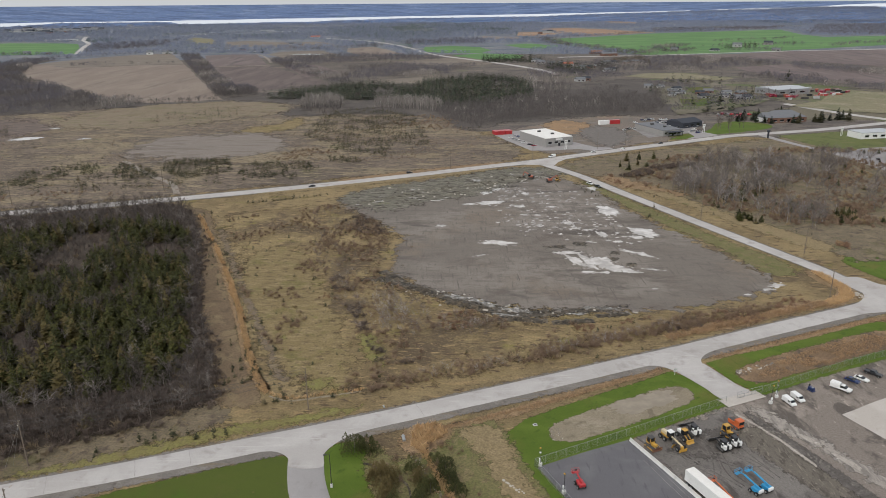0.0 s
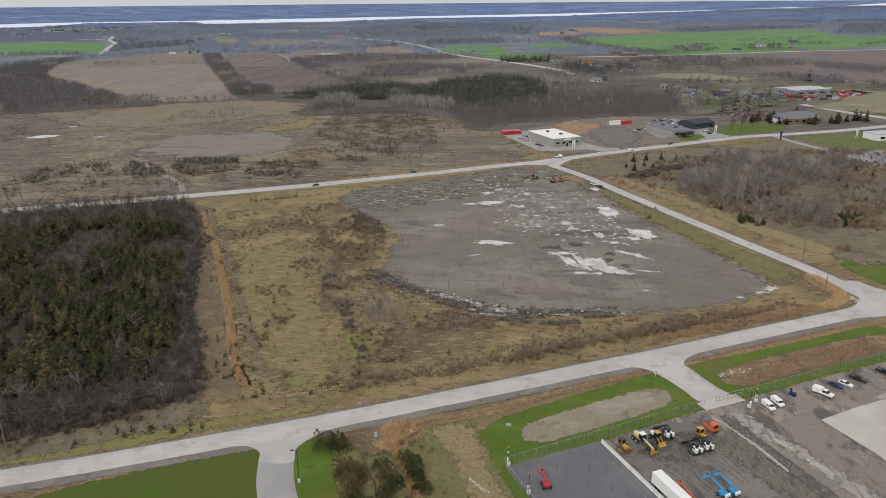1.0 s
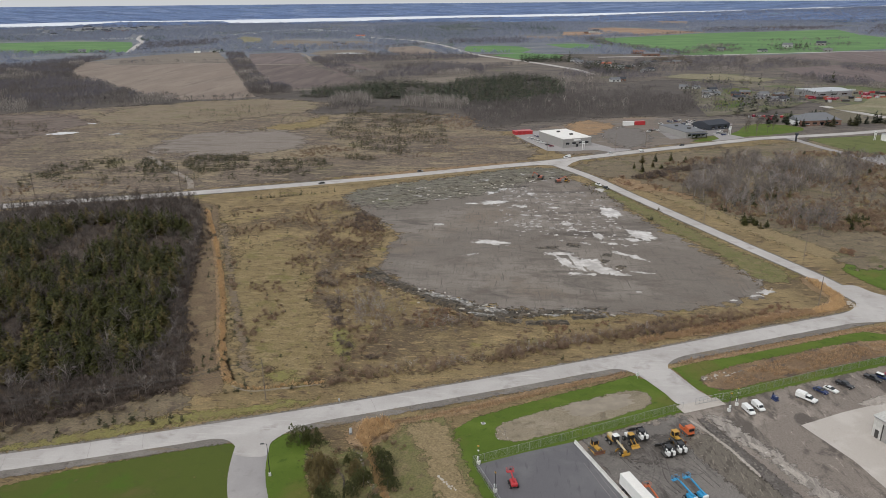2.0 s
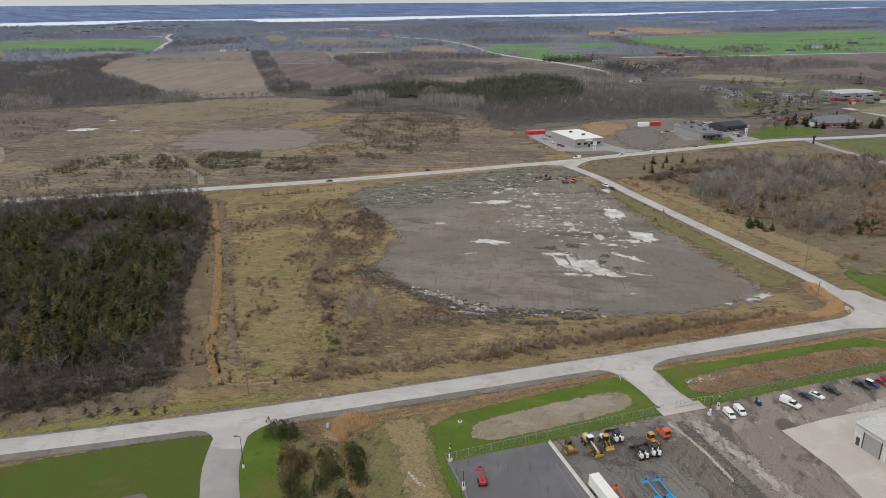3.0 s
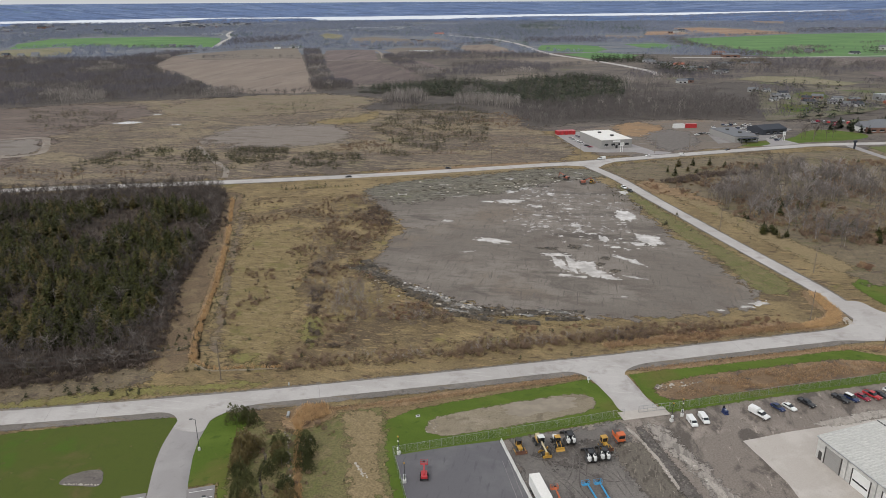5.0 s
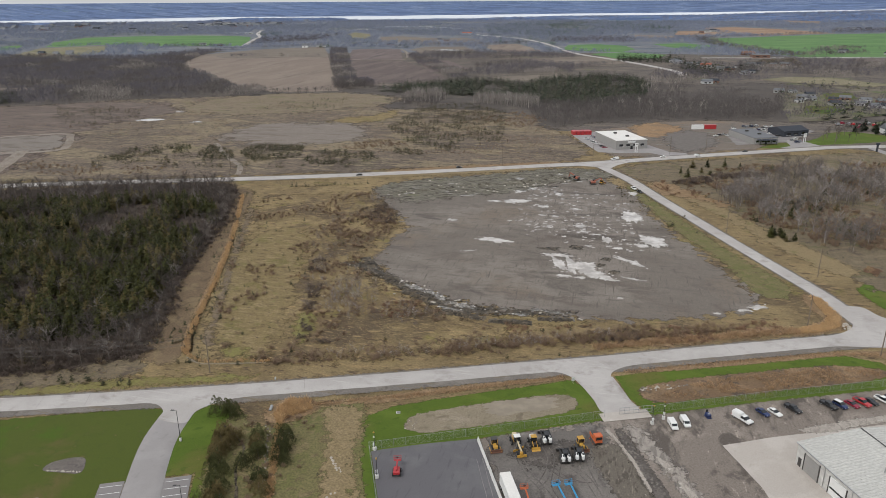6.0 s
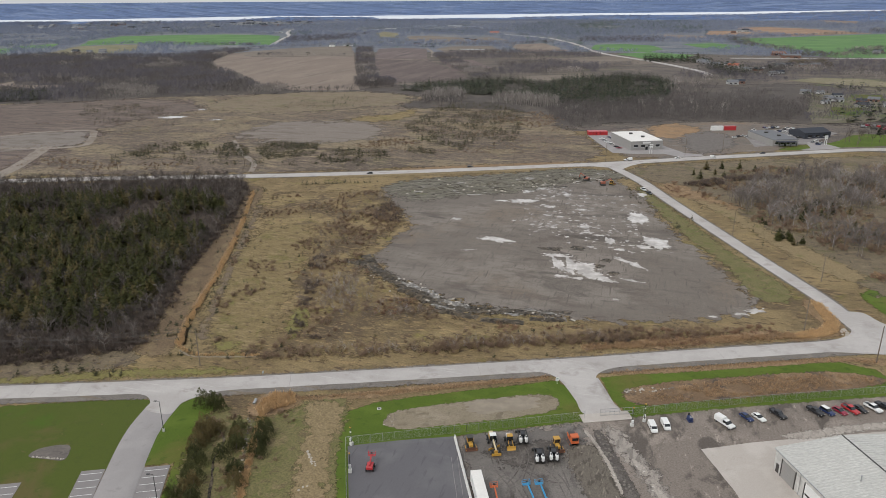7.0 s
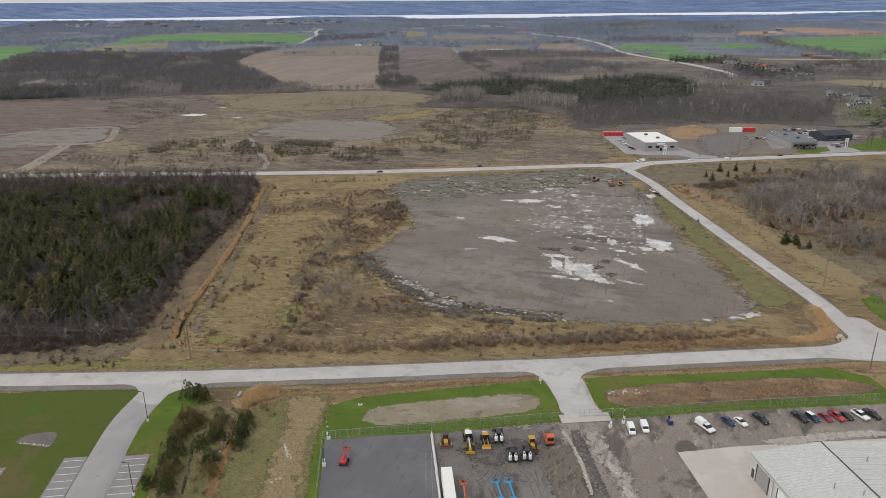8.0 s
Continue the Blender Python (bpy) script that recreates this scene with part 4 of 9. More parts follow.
thatch_layer(3, [(70, 182.8), (84, 189), (110, 200), (134, 209.6), (146, 212), (146, 207.6), (134, 207), (110, 197), (84, 186.4)], M_RUSTMAT, "rusty thatch between shoulder and lawn", 0.9)
thatch_layer(4, [(-21, 140), (-17, 136), (-8, 139), (-2, 147), (6, 151), (10, 143), (14, 128), (22, 110), (30, 90), (8, 84), (-12, 104), (-20, 122), (-24, 134)], M_BANK, "greenish tan grass of the brook bank", 2.2)
thatch_layer(5, [(-2, 148), (0, 141), (3, 135), (8, 120), (16, 100), (18, 112), (12, 128), (9, 142), (6, 149)], M_STRAWMAT, "flattened straw beside the basin lawn", 3.2)
thatch_layer(6, [(-16, 140), (-10, 138), (-4, 146), (-8, 150.6), (-15, 148)], M_RUSTMAT, "rusty reed bed by the culvert", 1.2)
thatch_layer(7, [(122, 217), (131, 221), (138, 226), (141, 234), (138, 250), (132, 252), (131, 242), (133, 232), (126, 224)], M_RUSTMAT, "rusty reed bed in the road corner", 1.4)
thatch_layer(8, [(78, 206), (98, 214), (116, 223), (120, 219), (100, 209), (82, 201)], M_RUSTMAT, "rusty thatch along the road", 2.2)
thatch_layer(9, [(84, 398), (92, 380), (107, 374), (122, 360), (124, 366), (110, 384), (93, 408)], M_RUSTMAT, "rusty low ground past the side road", 6)
thatch_layer(10, [(-60, 398), (-10, 424), (30, 441), (28, 446), (-12, 430), (-62, 405)], M_RUSTMAT, "rusty verge of the highway", 3)
thatch_layer(11, [(-100, 378), (-40, 400), (20, 428), (22, 424), (-38, 395), (-98, 372)], M_STRAWMAT, "straw verge of the highway", 2)
for pts in ([(-335, 535), (-327, 546), (-314, 546), (-320, 535)], [(-330, 586), (-322, 585), (-326, 590)], [(-283, 536), (-275, 538), (-279, 542)]):
    soft_patch("heath_pool", pts, 0.06, M_PUDDLE, "shallow bright pool on the heath", "pool", 2.5, 1.5, 0.25)


# bare ground under woods and beside the ditch
M_FLOOR = earth("wood_floor_far", [(0.1, 0.086, 0.078), ((0.135, 0.114, 0.098), 0.02, 0.46, 0.62), ((0.072, 0.06, 0.055), 0.05, 0.52, 0.66)], fine=0.6)
BIGWOOD = [(-760, 520), (-577, 560), (-495, 593), (-454, 628), (-390, 676), (-302, 717), (-321, 755), (-369, 762), (-415, 815), (-480, 890), (-560, 960), (-612, 1045), (-690, 1229), (-700, 1330), (-741, 1300), (-760, 1139), (-882, 1120), (-998, 1118), (-1059, 1059), (-1150, 960), (-1000, 760)]
for k, pts in enumerate(([(-238, 768), (-174, 836), (-76, 890), (-10, 946), (64, 950), (150, 905), (245, 935), (300, 870), (338, 722), (300, 660), (210, 640), (150, 636), (80, 620), (40, 596), (16, 566), (-12, 630), (-80, 655), (-152, 648), (-150, 722)], BIGWOOD)):
    soft_patch("wood_floor", pts, 0.04 + 0.004 * k, M_FLOOR, "dull leaf litter under the leafless woods", "ground", 14, 8, 0.06)
soft_patch("bare_strip", [(-66, 159), (-69, 172), (-75, 188), (-88, 217), (-100, 254), (-110, 286), (-124, 320), (-133, 340), (-122, 338), (-100, 282), (-80, 230), (-66, 194), (-58, 172), (-54, 160)], 0.02,
      earth("grey_brown_turf", [(0.18, 0.127, 0.0792), ((0.241, 0.18, 0.104), 0.1, 0.48, 0.62), ((0.131, 0.0938, 0.0612), 0.2, 0.52, 0.66)], bump=0.8, dist=0.25, fine=1.5), "worn grey-brown turf between wood and ditch", "meadow", 2.5, 1.4, 0.3)
M_CRACK = paint("sealed_crack", (0.31, 0.292, 0.28), 0.9, 0, 0.4, 0.2, 1)
for x, y in ((-92, 127.3), (-75, 133), (-64, 136.9), (-12, 156), (36, 175.4), (101, 203)):
    dx, dy = 0.38, -0.925
    patch("road_crack", [(x - dx * 3.1, y - dy * 3.1), (x - dx * 3.1 + 0.12, y - dy * 3.1), (x + 0.22, y), (x + dx * 3.1 + 0.12, y + dy * 3.1), (x + dx * 3.1, y + dy * 3.1), (x + 0.14, y)], 0.222, M_CRACK, "sealed transverse crack in the road", "crack", 0.5, 0.12, 1.0, False)

# ---- plants: triangle soups ----
rng = np.random.default_rng(7)


def soup(name, tris, tones, material):
    """One mesh from an (n, 3, 3) array of triangles, with a tone for each."""
    n = len(tris)
    me = bpy.data.meshes.new(name)
    me.vertices.add(n * 3)
    me.vertices.foreach_set("co", np.ascontiguousarray(tris, np.float32).reshape(-1))
    me.loops.add(n * 3)
    me.loops.foreach_set("vertex_index", np.arange(n * 3, dtype=np.int32))
    me.polygons.add(n)
    me.polygons.foreach_set("loop_start", np.arange(0, n * 3, 3, dtype=np.int32))
    me.update()
    at = me.attributes.new("tone", "FLOAT", "POINT")
    at.data.foreach_set("value", np.repeat(np.asarray(tones, np.float32), 3))
    me.materials.append(material)
    return me


def kite(p, q, side, w):
    """Two triangles from p to q, widest in the middle."""
    m = (p + q) / 2
    return [[p, m + side * w, q], [p, q, m - side * w]]


def limb(p, q, r0, r1):
    """A three-sided tapered stick."""
    p, q = np.array(p, float), np.array(q, float)
    d = (q - p) / (np.linalg.norm(q - p) + 1e-9)
    a = np.cross(d, [0.3, 0.5, 0.81])
    a /= np.linalg.norm(a)
    b = np.cross(d, a)
    out = []
    ring = [(math.cos(k * 2.0944), math.sin(k * 2.0944)) for k in range(3)]
    lo = [p + (a * c + b * s) * r0 for c, s in ring]
    hi = [q + (a * c + b * s) * r1 for c, s in ring]
    for k in range(3):
        j = (k + 1) % 3
        out += [[lo[k], lo[j], hi[j]], [lo[k], hi[j], hi[k]]]
    return out


def conifer(seed, h=1.0, wide=0.26, layers=9, per=7, low=0.08):
    """Unit-high evergreen of drooping boughs; uneven, with gaps."""
    r = np.random.default_rng(seed)
    out = []
    lean = r.normal(0, 0.02, 2)
    for i in range(layers):
        f = low + (1 - low) * (i + 0.2) / layers
        reach = wide * (1 - f) ** 0.8 + 0.02
        for k in range(per if f < 0.7 else per - 3):
            if r.random() < 0.12:
                continue
            a = r.random() * 6.283
            L = reach * r.uniform(0.6, 1.25)
            z = f + r.normal(0, 0.02)
            c = np.array([lean[0] * f, lean[1] * f, z])
            tip = c + np.array([math.cos(a) * L, math.sin(a) * L, r.uniform(-0.07, 0.05)])
            side = np.array([-math.sin(a), math.cos(a), r.uniform(-0.5, 0.5)])
            out += kite(c, tip, side, L * r.uniform(0.28, 0.5) + 0.006)
            up = np.array([r.normal(0, 0.4), r.normal(0, 0.4), 1.0])
            out += kite(c * 0.3 + tip * 0.7, tip + up * 0.06 * (1.4 - f), side, 0.03)
    out += kite(np.array([lean[0] * 0.8, lean[1] * 0.8, 0.86]), np.array([lean[0], lean[1], 1.03]), np.array([1.0, 0, 0]), 0.018)
    return np.array(out)


def bare_tree(seed, twigs=110, spread=0.3, start=0.25, thick=1.0):
    """Unit-high leafless crown: limbs and a haze of thin twigs (without the trunk)."""
    r = np.random.default_rng(seed)
    out, ends = [], []
    for i in range(9):
        z0 = r.uniform(start, 0.62)
        a = r.random() * 6.283
        L = spread * r.uniform(0.6, 1.1)
        end = np.array([math.cos(a) * L, math.sin(a) * L, min(0.97, z0 + r.uniform(0.2, 0.42))])
        out += limb((0, 0, z0), end, 0.006, 0.002)
        ends.append((np.array([0, 0, z0]), end))
    ends.append((np.array([0, 0, 0.5]), np.array([0, 0, 1.0])))
    for i in range(twigs):
        p, q = ends[r.integers(len(ends))]
        c = p + (q - p) * r.uniform(0.25, 1.0)
        d = r.normal(0, 1, 3) * np.array([0.09, 0.09, 0.05]) + np.array([c[0] * 0.25, c[1] * 0.25, 0.07])
        side = r.normal(0, 1, 3)
        side /= np.linalg.norm(side)
        w = r.uniform(0.0022, 0.005) * thick
        out.append([c - side * w, c + side * w, c + d])
    return np.array(out)


def brush(seed, stems=38, spread=0.5, w=0.02):
    """Unit-high bush of upright stems from one root."""
    r = np.random.default_rng(seed)
    out = []
    for i in range(stems):
        a, L = r.random() * 6.283, spread * math.sqrt(r.random())
        p = np.array([math.cos(a) * L * 0.35, math.sin(a) * L * 0.35, 0.0])
        q = np.array([math.cos(a) * L * 1.1, math.sin(a) * L * 1.1, r.uniform(0.45, 1.05) * (1 - 0.25 * L)])
        side = np.array([r.normal(), r.normal(), r.normal() * 0.3])
        side /= np.linalg.norm(side)
        m = (p + q) / 2
        out.append([p, m + side * w * r.uniform(1, 2.2), q])
        d = r.normal(0, 0.12, 3)
        out.append([m, (m + q) / 2 + side * w * 2, q * 0.8 + m * 0.2 + d])
    return np.array(out)


def haze_crown(seed, sprays=22, spread=0.38, w=0.035, long=0.3):
    """Rounded leafless crown for woods far off: upright sprays, some opening upwards, over a few stems."""
    r = np.random.default_rng(seed)
    out = []
    for i in range(2):
        a = r.random() * 6.283
        q = np.array([math.cos(a) * 0.1, math.sin(a) * 0.1, 0.7])
        out.append([np.array([-0.014, 0, 0.0]), np.array([0.014, 0, 0.0]), q])
    for i in range(sprays):
        a, L = r.random() * 6.283, math.sqrt(r.random())
        z = 0.12 + (0.5 + 0.42 * math.sqrt(1 - L * L) - 0.12) * r.random() ** 0.6
        c = np.array([math.cos(a) * L * spread, math.sin(a) * L * spread, z])
        tip = c + np.array([math.cos(a) * 0.08, math.sin(a) * 0.08, long]) * r.uniform(0.6, 1.1)
        b = r.random() * 6.283
        side = np.array([math.cos(b), math.sin(b), 0.0]) * w * r.uniform(0.7, 1.3)
        out.append([c, tip - side, tip + side * 0.6] if i % 3 else [c - side, c + side, tip])
    return np.array(out)


def planted(templates, pts, hmin, hmax, wide=(0.85, 1.2), z=0.0):
    """Every template copied to its share of the points, turned and scaled: triangles and tones."""
    pts = np.asarray(pts, float)
    if len(pts) == 0:
        return np.zeros((0, 3, 3)), np.zeros(0)
    tris, tones = [], []
    pick = rng.integers(len(templates), size=len(pts))
    for k, t in enumerate(templates):
        P = pts[pick == k]
        n = len(P)
        if n == 0:
            continue
        h = rng.uniform(hmin, hmax, n)
        w = h * rng.uniform(wide[0], wide[1], n)
        a = rng.random(n) * 6.283
        c, s = np.cos(a), np.sin(a)
        X = (t[None, :, :, 0] * c[:, None, None] - t[None, :, :, 1] * s[:, None, None]) * w[:, None, None] + P[:, 0, None, None]
        Y = (t[None, :, :, 0] * s[:, None, None] + t[None, :, :, 1] * c[:, None, None]) * w[:, None, None] + P[:, 1, None, None]
        Z = t[None, :, :, 2] * h[:, None, None] + (P[:, 2, None, None] if P.shape[1] > 2 else z) + 0 * X
        tris.append(np.stack([X, Y, Z], -1).reshape(-1, 3, 3))
        tones.append(np.repeat(rng.random(n), len(t)))
    return np.concatenate(tris), np.concatenate(tones)


def inside(P, poly):
    x, y = P[:, 0], P[:, 1]
    res = np.zeros(len(P), bool)
    n = len(poly)
    for i in range(n):
        (x1, y1), (x2, y2) = poly[i], poly[(i + 1) % n]
        hit = ((y1 > y) != (y2 > y)) & (x < (x2 - x1) * (y - y1) / (y2 - y1 + 1e-12) + x1)
        res ^= hit
    return res


def scatter(poly, gap, keep=1.0, clump=0.0, level=0.0, seed=0.0):
    """Jittered points inside a polygon; clump: size in metres of the patches that stay."""
    xs, ys = [p[0] for p in poly], [p[1] for p in poly]
    gx, gy = np.meshgrid(np.arange(min(xs), max(xs), gap), np.arange(min(ys), max(ys), gap))
    P = np.stack([gx.ravel(), gy.ravel()], -1)
    P = P + rng.uniform(-0.55, 0.55, P.shape) * gap
    P = P[inside(P, poly)]
    if keep < 1:
        P = P[rng.random(len(P)) < keep]
    if clump and len(P):
        v = np.array([noise.noise(Vector((a / clump, b / clump, seed))) for a, b in P])
        P = P[v + rng.uniform(-0.12, 0.12, len(P)) > level]
    return P


def along(pts, gap, spread):
    line = spline(pts, gap)
    P = np.array([(p.x, p.y) for p in line])
    reps = max(1, int(spread / gap))
    P = np.repeat(P, reps, 0)
    return P + rng.normal(0, 1, P.shape) * np.array([gap * 0.4 + spread * 0.3] * 2)


def stuff(name, groups, material, label, category):
    tris = np.concatenate([g[0] for g in groups])
    tones = np.concatenate([g[1] for g in groups])
    return tagged(new(name, soup(name, tris, tones, material)), label, category, kind="stuff")


CONIFERS = [conifer(s, wide=w, layers=12, per=8) for s, w in ((1, 0.32), (2, 0.27), (3, 0.36), (4, 0.3), (5, 0.38), (6, 0.33))]
SPRUCES = [conifer(s, wide=0.33, layers=12, per=10, low=0.04) for s in (7, 8, 9)]
SMALL_CONIFERS = [conifer(s, wide=0.34, layers=5, per=5, low=0.03) for s in (11, 12, 13, 14)]
FAR_CONIFERS = [conifer(s, wide=0.26, layers=4, per=4, low=0.03) for s in (21, 22, 23)]
BARES = [bare_tree(s, 140, sp, 0.25, 1.25) for s, sp in ((31, 0.3), (32, 0.24), (33, 0.36), (34, 0.27), (35, 0.33))]
SAPLINGS = [bare_tree(s, 90, sp, 0.05, 2.6) for s, sp in ((36, 0.3), (37, 0.4), (38, 0.35))]
BRUSHES = [brush(s) for s in (41, 42, 43, 44)]
TUFTS = [brush(s, 15, 0.5, 0.034) for s in (45, 46, 47)]
MID_CROWNS = [haze_crown(s, 16, 0.38, 0.046) for s in (71, 72, 73, 74, 75)]
HAZE_CROWNS = [haze_crown(s, 12, 0.45, 0.1, 0.42) for s in (56, 57, 58, 59)]
LOW_BRUSH = [brush(s, 13, 0.5, 0.045) for s in (81, 82, 83)]


def shrub(seed, leaves=1500):
    """Unit-high ragged juniper: several pointed leaders dense to the ground."""
    r = np.random.default_rng(seed)
    out = []
    leads = [(0.0, 0.0, 1.0, 0.42)] + [(math.cos(a) * d, math.sin(a) * d, h, w) for a, d, h, w in ((r.random() * 6.283, r.uniform(0.22, 0.5), r.uniform(0.45, 0.9), r.uniform(0.26, 0.4)) for _ in range(7))]
    for i in range(leaves):
        cx, cy, top, wid = leads[r.integers(len(leads))]
        f = r.random() ** 1.2
        a = r.random() * 6.283
        L = wid * (1 - f) ** 0.65 * r.uniform(0.6, 1.02)
        d = np.array([math.cos(a), math.sin(a), 0.0])
        c = np.array([cx, cy, 0.02 + f * top]) + d * L
        side = np.cross(d, r.normal(0, 1, 3))
        side /= np.linalg.norm(side) + 1e-6
        out += kite(c, c + (d * 0.5 + np.array([0, 0, r.uniform(0.3, 1.0)])) * r.uniform(0.06, 0.12), side, r.uniform(0.02, 0.036))
    return np.array(out)


TRUNK = np.array(limb((0, 0, 0), (0, 0, 0.62), 0.017, 0.008))

# ---- the young mixed wood: cedars inside, bare trees round the edge ----
WOOD = [(-101, 141), (-82, 149.6), (-66.5, 160.5), (-68.5, 172), (-74, 187), (-86.5, 216), (-98, 252), (-108, 284), (-122, 318), (-131, 338), (-150, 352), (-200, 334), (-262, 310), (-318, 288), (-260, 244), (-190, 180), (-130, 129)]
CORE = [(-122, 158), (-100, 163), (-82, 168), (-80, 188), (-92, 216), (-104, 256), (-113, 288), (-120, 302), (-150, 312), (-210, 290), (-262, 268), (-190, 200), (-140, 160)]
cedar_pts = scatter(CORE, 2.7, 0.85, 24, -0.2, 3.3)
edge_pts = scatter(WOOD, 3.1)
edge_pts = edge_pts[~inside(edge_pts, CORE) | (rng.random(len(edge_pts)) < 0.34)]


def tree_proto(name, crown, crown_mat, label, category, trunk_mat=M_BARK):
    """One tree with trunk and crown, one metre high, to be copied and scaled."""
    root = new(name)
    t = new("trunk", soup("trunk", TRUNK, np.zeros(len(TRUNK)), trunk_mat))
    c = new("crown", soup("crown", crown, np.zeros(len(crown)), crown_mat))
    t.parent = c.parent = root
    return tagged(root, label, category)


tr = random.Random(5)


def singles(pts, line, limit):
    """The points closest to the road, to stand as trees of their own; and the rest."""
    pts = np.asarray(pts)
    d = pts[:, 1] - 0.42 * pts[:, 0]
    order = np.argsort(d)
    k = int(min(limit, (d < line).sum()))
    return pts[order[:k]], pts[order[k:]]


def stand(kinds, pts, hmin, hmax, group):
    """Trees of their own, copied from a few made ones."""
    made = []
    for i, p in enumerate(pts):
        h = tr.uniform(hmin, hmax)
        w = h * tr.uniform(0.85, 1.2)
        rot = Euler((0, 0, tr.random() * 6.283))
        if len(made) < len(kinds):
            ob = tree_proto(*kinds[len(made)])
            tagged(ob, group=group)
            made.append(ob)
        else:
            ob = copy_thing(made[tr.randrange(len(made))], Matrix())
        ob.location, ob.rotation_euler, ob.scale = (p[0], p[1], 0), rot, (w, w, h)


cedar_near, cedar_far = singles(cedar_pts, 212, 260)
edge_near, edge_far = singles(edge_pts, 200, 240)
CEDAR = "dense olive-green cedar in the young wood"
BARE = "leafless grey-brown tree at the wood's edge"
stand([("cedar_tree", c, M_CONIFER, CEDAR, "tree") for c in CONIFERS], cedar_near, 5.5, 8.8, "cedars of the young wood")
stand([("bare_tree", c, M_TWIG, BARE, "tree") for c in BARES], edge_near, 5, 8.6, "bare trees of the young wood")
stuff("cedar_wood", [planted(CONIFERS, cedar_far, 5.5, 8.8)], M_CONIFER, "dense stand of olive-green young cedars", "wood")
trunks = planted([TRUNK], edge_far, 5, 8.6)
stuff("bare_wood", [planted(BARES, edge_far, 5.2, 9), trunks], M_TWIG, "thicket of leafless grey-brown trees", "wood")
soft_patch("wood_floor", WOOD, 0.122, earth("leaf_litter", [(0.075, 0.057, 0.045), ((0.11, 0.085, 0.065), 0.15, 0.45, 0.65)], fine=1), "dark leaf litter under the young wood", "ground", 3, 2.5, 0.3)
under = np.concatenate([scatter(WOOD, 4.6), scatter([(-130, 128), (-101, 140.5), (-82, 149.4), (-67.5, 160), (-70, 174), (-84, 166), (-104, 156), (-128, 142)], 2.2, 0.9)])
fringe = along([(-128, 128), (-101, 140), (-82, 149), (-67, 159.6), (-69, 172), (-75, 188), (-88, 217), (-100, 254), (-110, 286), (-124, 320)], 1.6, 3.6)
stuff("undergrowth", [planted(BRUSHES, under, 1.4, 3.2), planted(BRUSHES, fringe, 0.8, 2.2, (1.0, 1.7))], M_UNDER, "brown leafless undergrowth below the trees", "undergrowth")

# ---- scrub and reeds of the open ground ----
MEADOW = [(-110, 326), (-60, 350), (-48, 336), (-30, 304), (-28, 280), (-31, 256), (-22, 238), (8, 214), (40, 206), (70, 212), (100, 222), (122, 228), (118, 220), (60, 195), (20, 179), (-20, 164), (-44, 169), (-58, 190), (-76, 230), (-94, 280)]
b1 = np.concatenate([scatter(MEADOW, 2.4, 0.8, 16, 0.16, 9.1), scatter([(-60, 300), (-36, 320), (-30, 290), (-34, 262), (-22, 238), (4, 214), (-6, 196), (-34, 216), (-48, 256)], 2.6, 0.8, 11, 0.0, 5.5)])
brook_reed = along([(-11.4, 140), (-8.6, 134), (-6.6, 128), (-3.6, 120), (0.4, 110), (4, 100)], 0.24, 1.3)
brook_brush = scatter([(-24, 138), (-14, 143), (-2, 140), (2, 124), (8, 104), (-8, 100), (-16, 118)], 1.9, 0.6, 7, 0.0, 2.0)
b2 = along([(20, 183), (45, 195), (75, 206), (100, 215)], 1.2, 4.5)
b2b = scatter([(-24, 166), (20, 182), (60, 199), (104, 217), (110, 220), (60, 204), (20, 190), (-20, 172)], 1.9, 0.8, 10, -0.12, 3.0)
b3 = scatter([(-45, 270), (-34, 285), (-36, 310), (-52, 318), (-60, 300), (-55, 280)], 2.4, 0.8, 9, -0.1, 3.0)
stuff("brush", [planted(BRUSHES, np.concatenate([b1, b3]), 0.6, 1.5, (1.2, 2.0)), planted(BRUSHES, b2, 0.8, 1.8, (0.9, 1.5)), planted(SAPLINGS, np.concatenate([b1, b3, b2]), 1.4, 2.9, (0.9, 1.5)), planted(SAPLINGS, b2b, 1.4, 3.0, (0.7, 1.2)), planted(BRUSHES, b2b, 0.5, 1.1, (1.0, 1.8)), planted(BRUSHES, brook_brush, 0.6, 1.6, (1.0, 1.8))], M_BRUSH, "brown leafless brush in the meadow", "brush")
ditch = along([(-124, 331), (-96, 270), (-76, 222), (-61.2, 182), (-54, 166.5)], 0.3, 1.05)
ditch = ditch[np.array([noise.noise(Vector((a / 6, b / 6, 4.0))) > -0.36 for a, b in ditch])]
ditch2 = along([(-54, 165.5), (-46, 162.4), (-38, 164), (-28, 166.4)], 0.5, 1.0)
verge = along([(64, 196), (72, 199.6), (96, 210), (116, 218), (124, 221)], 0.4, 2.6)
basin = scatter([(80, 172), (88, 180), (108, 190), (126, 197.6), (138, 199.6), (141.6, 197.5), (120, 186.6), (98, 177), (84, 171)], 0.8, 0.9, 6, -0.3, 1.0)
verge2 = along([(-6, 148.4), (12, 155.6), (24, 161), (40, 169), (55, 176.4)], 0.34, 1.5)
verge3 = along([(72, 183.6), (100, 195), (128, 206.4), (144, 209.6)], 0.36, 1.3)
culv = scatter([(-13.6, 141), (-11, 139), (-5, 146), (-8, 150), (-13, 148.6)], 0.5, 0.9)
curl = scatter([(123, 218.8), (131, 221.8), (137, 227), (139, 234), (136.6, 249), (133.6, 250.6), (134.4, 242), (135, 234), (133, 228.6), (124, 221.8)], 0.46, 0.9)
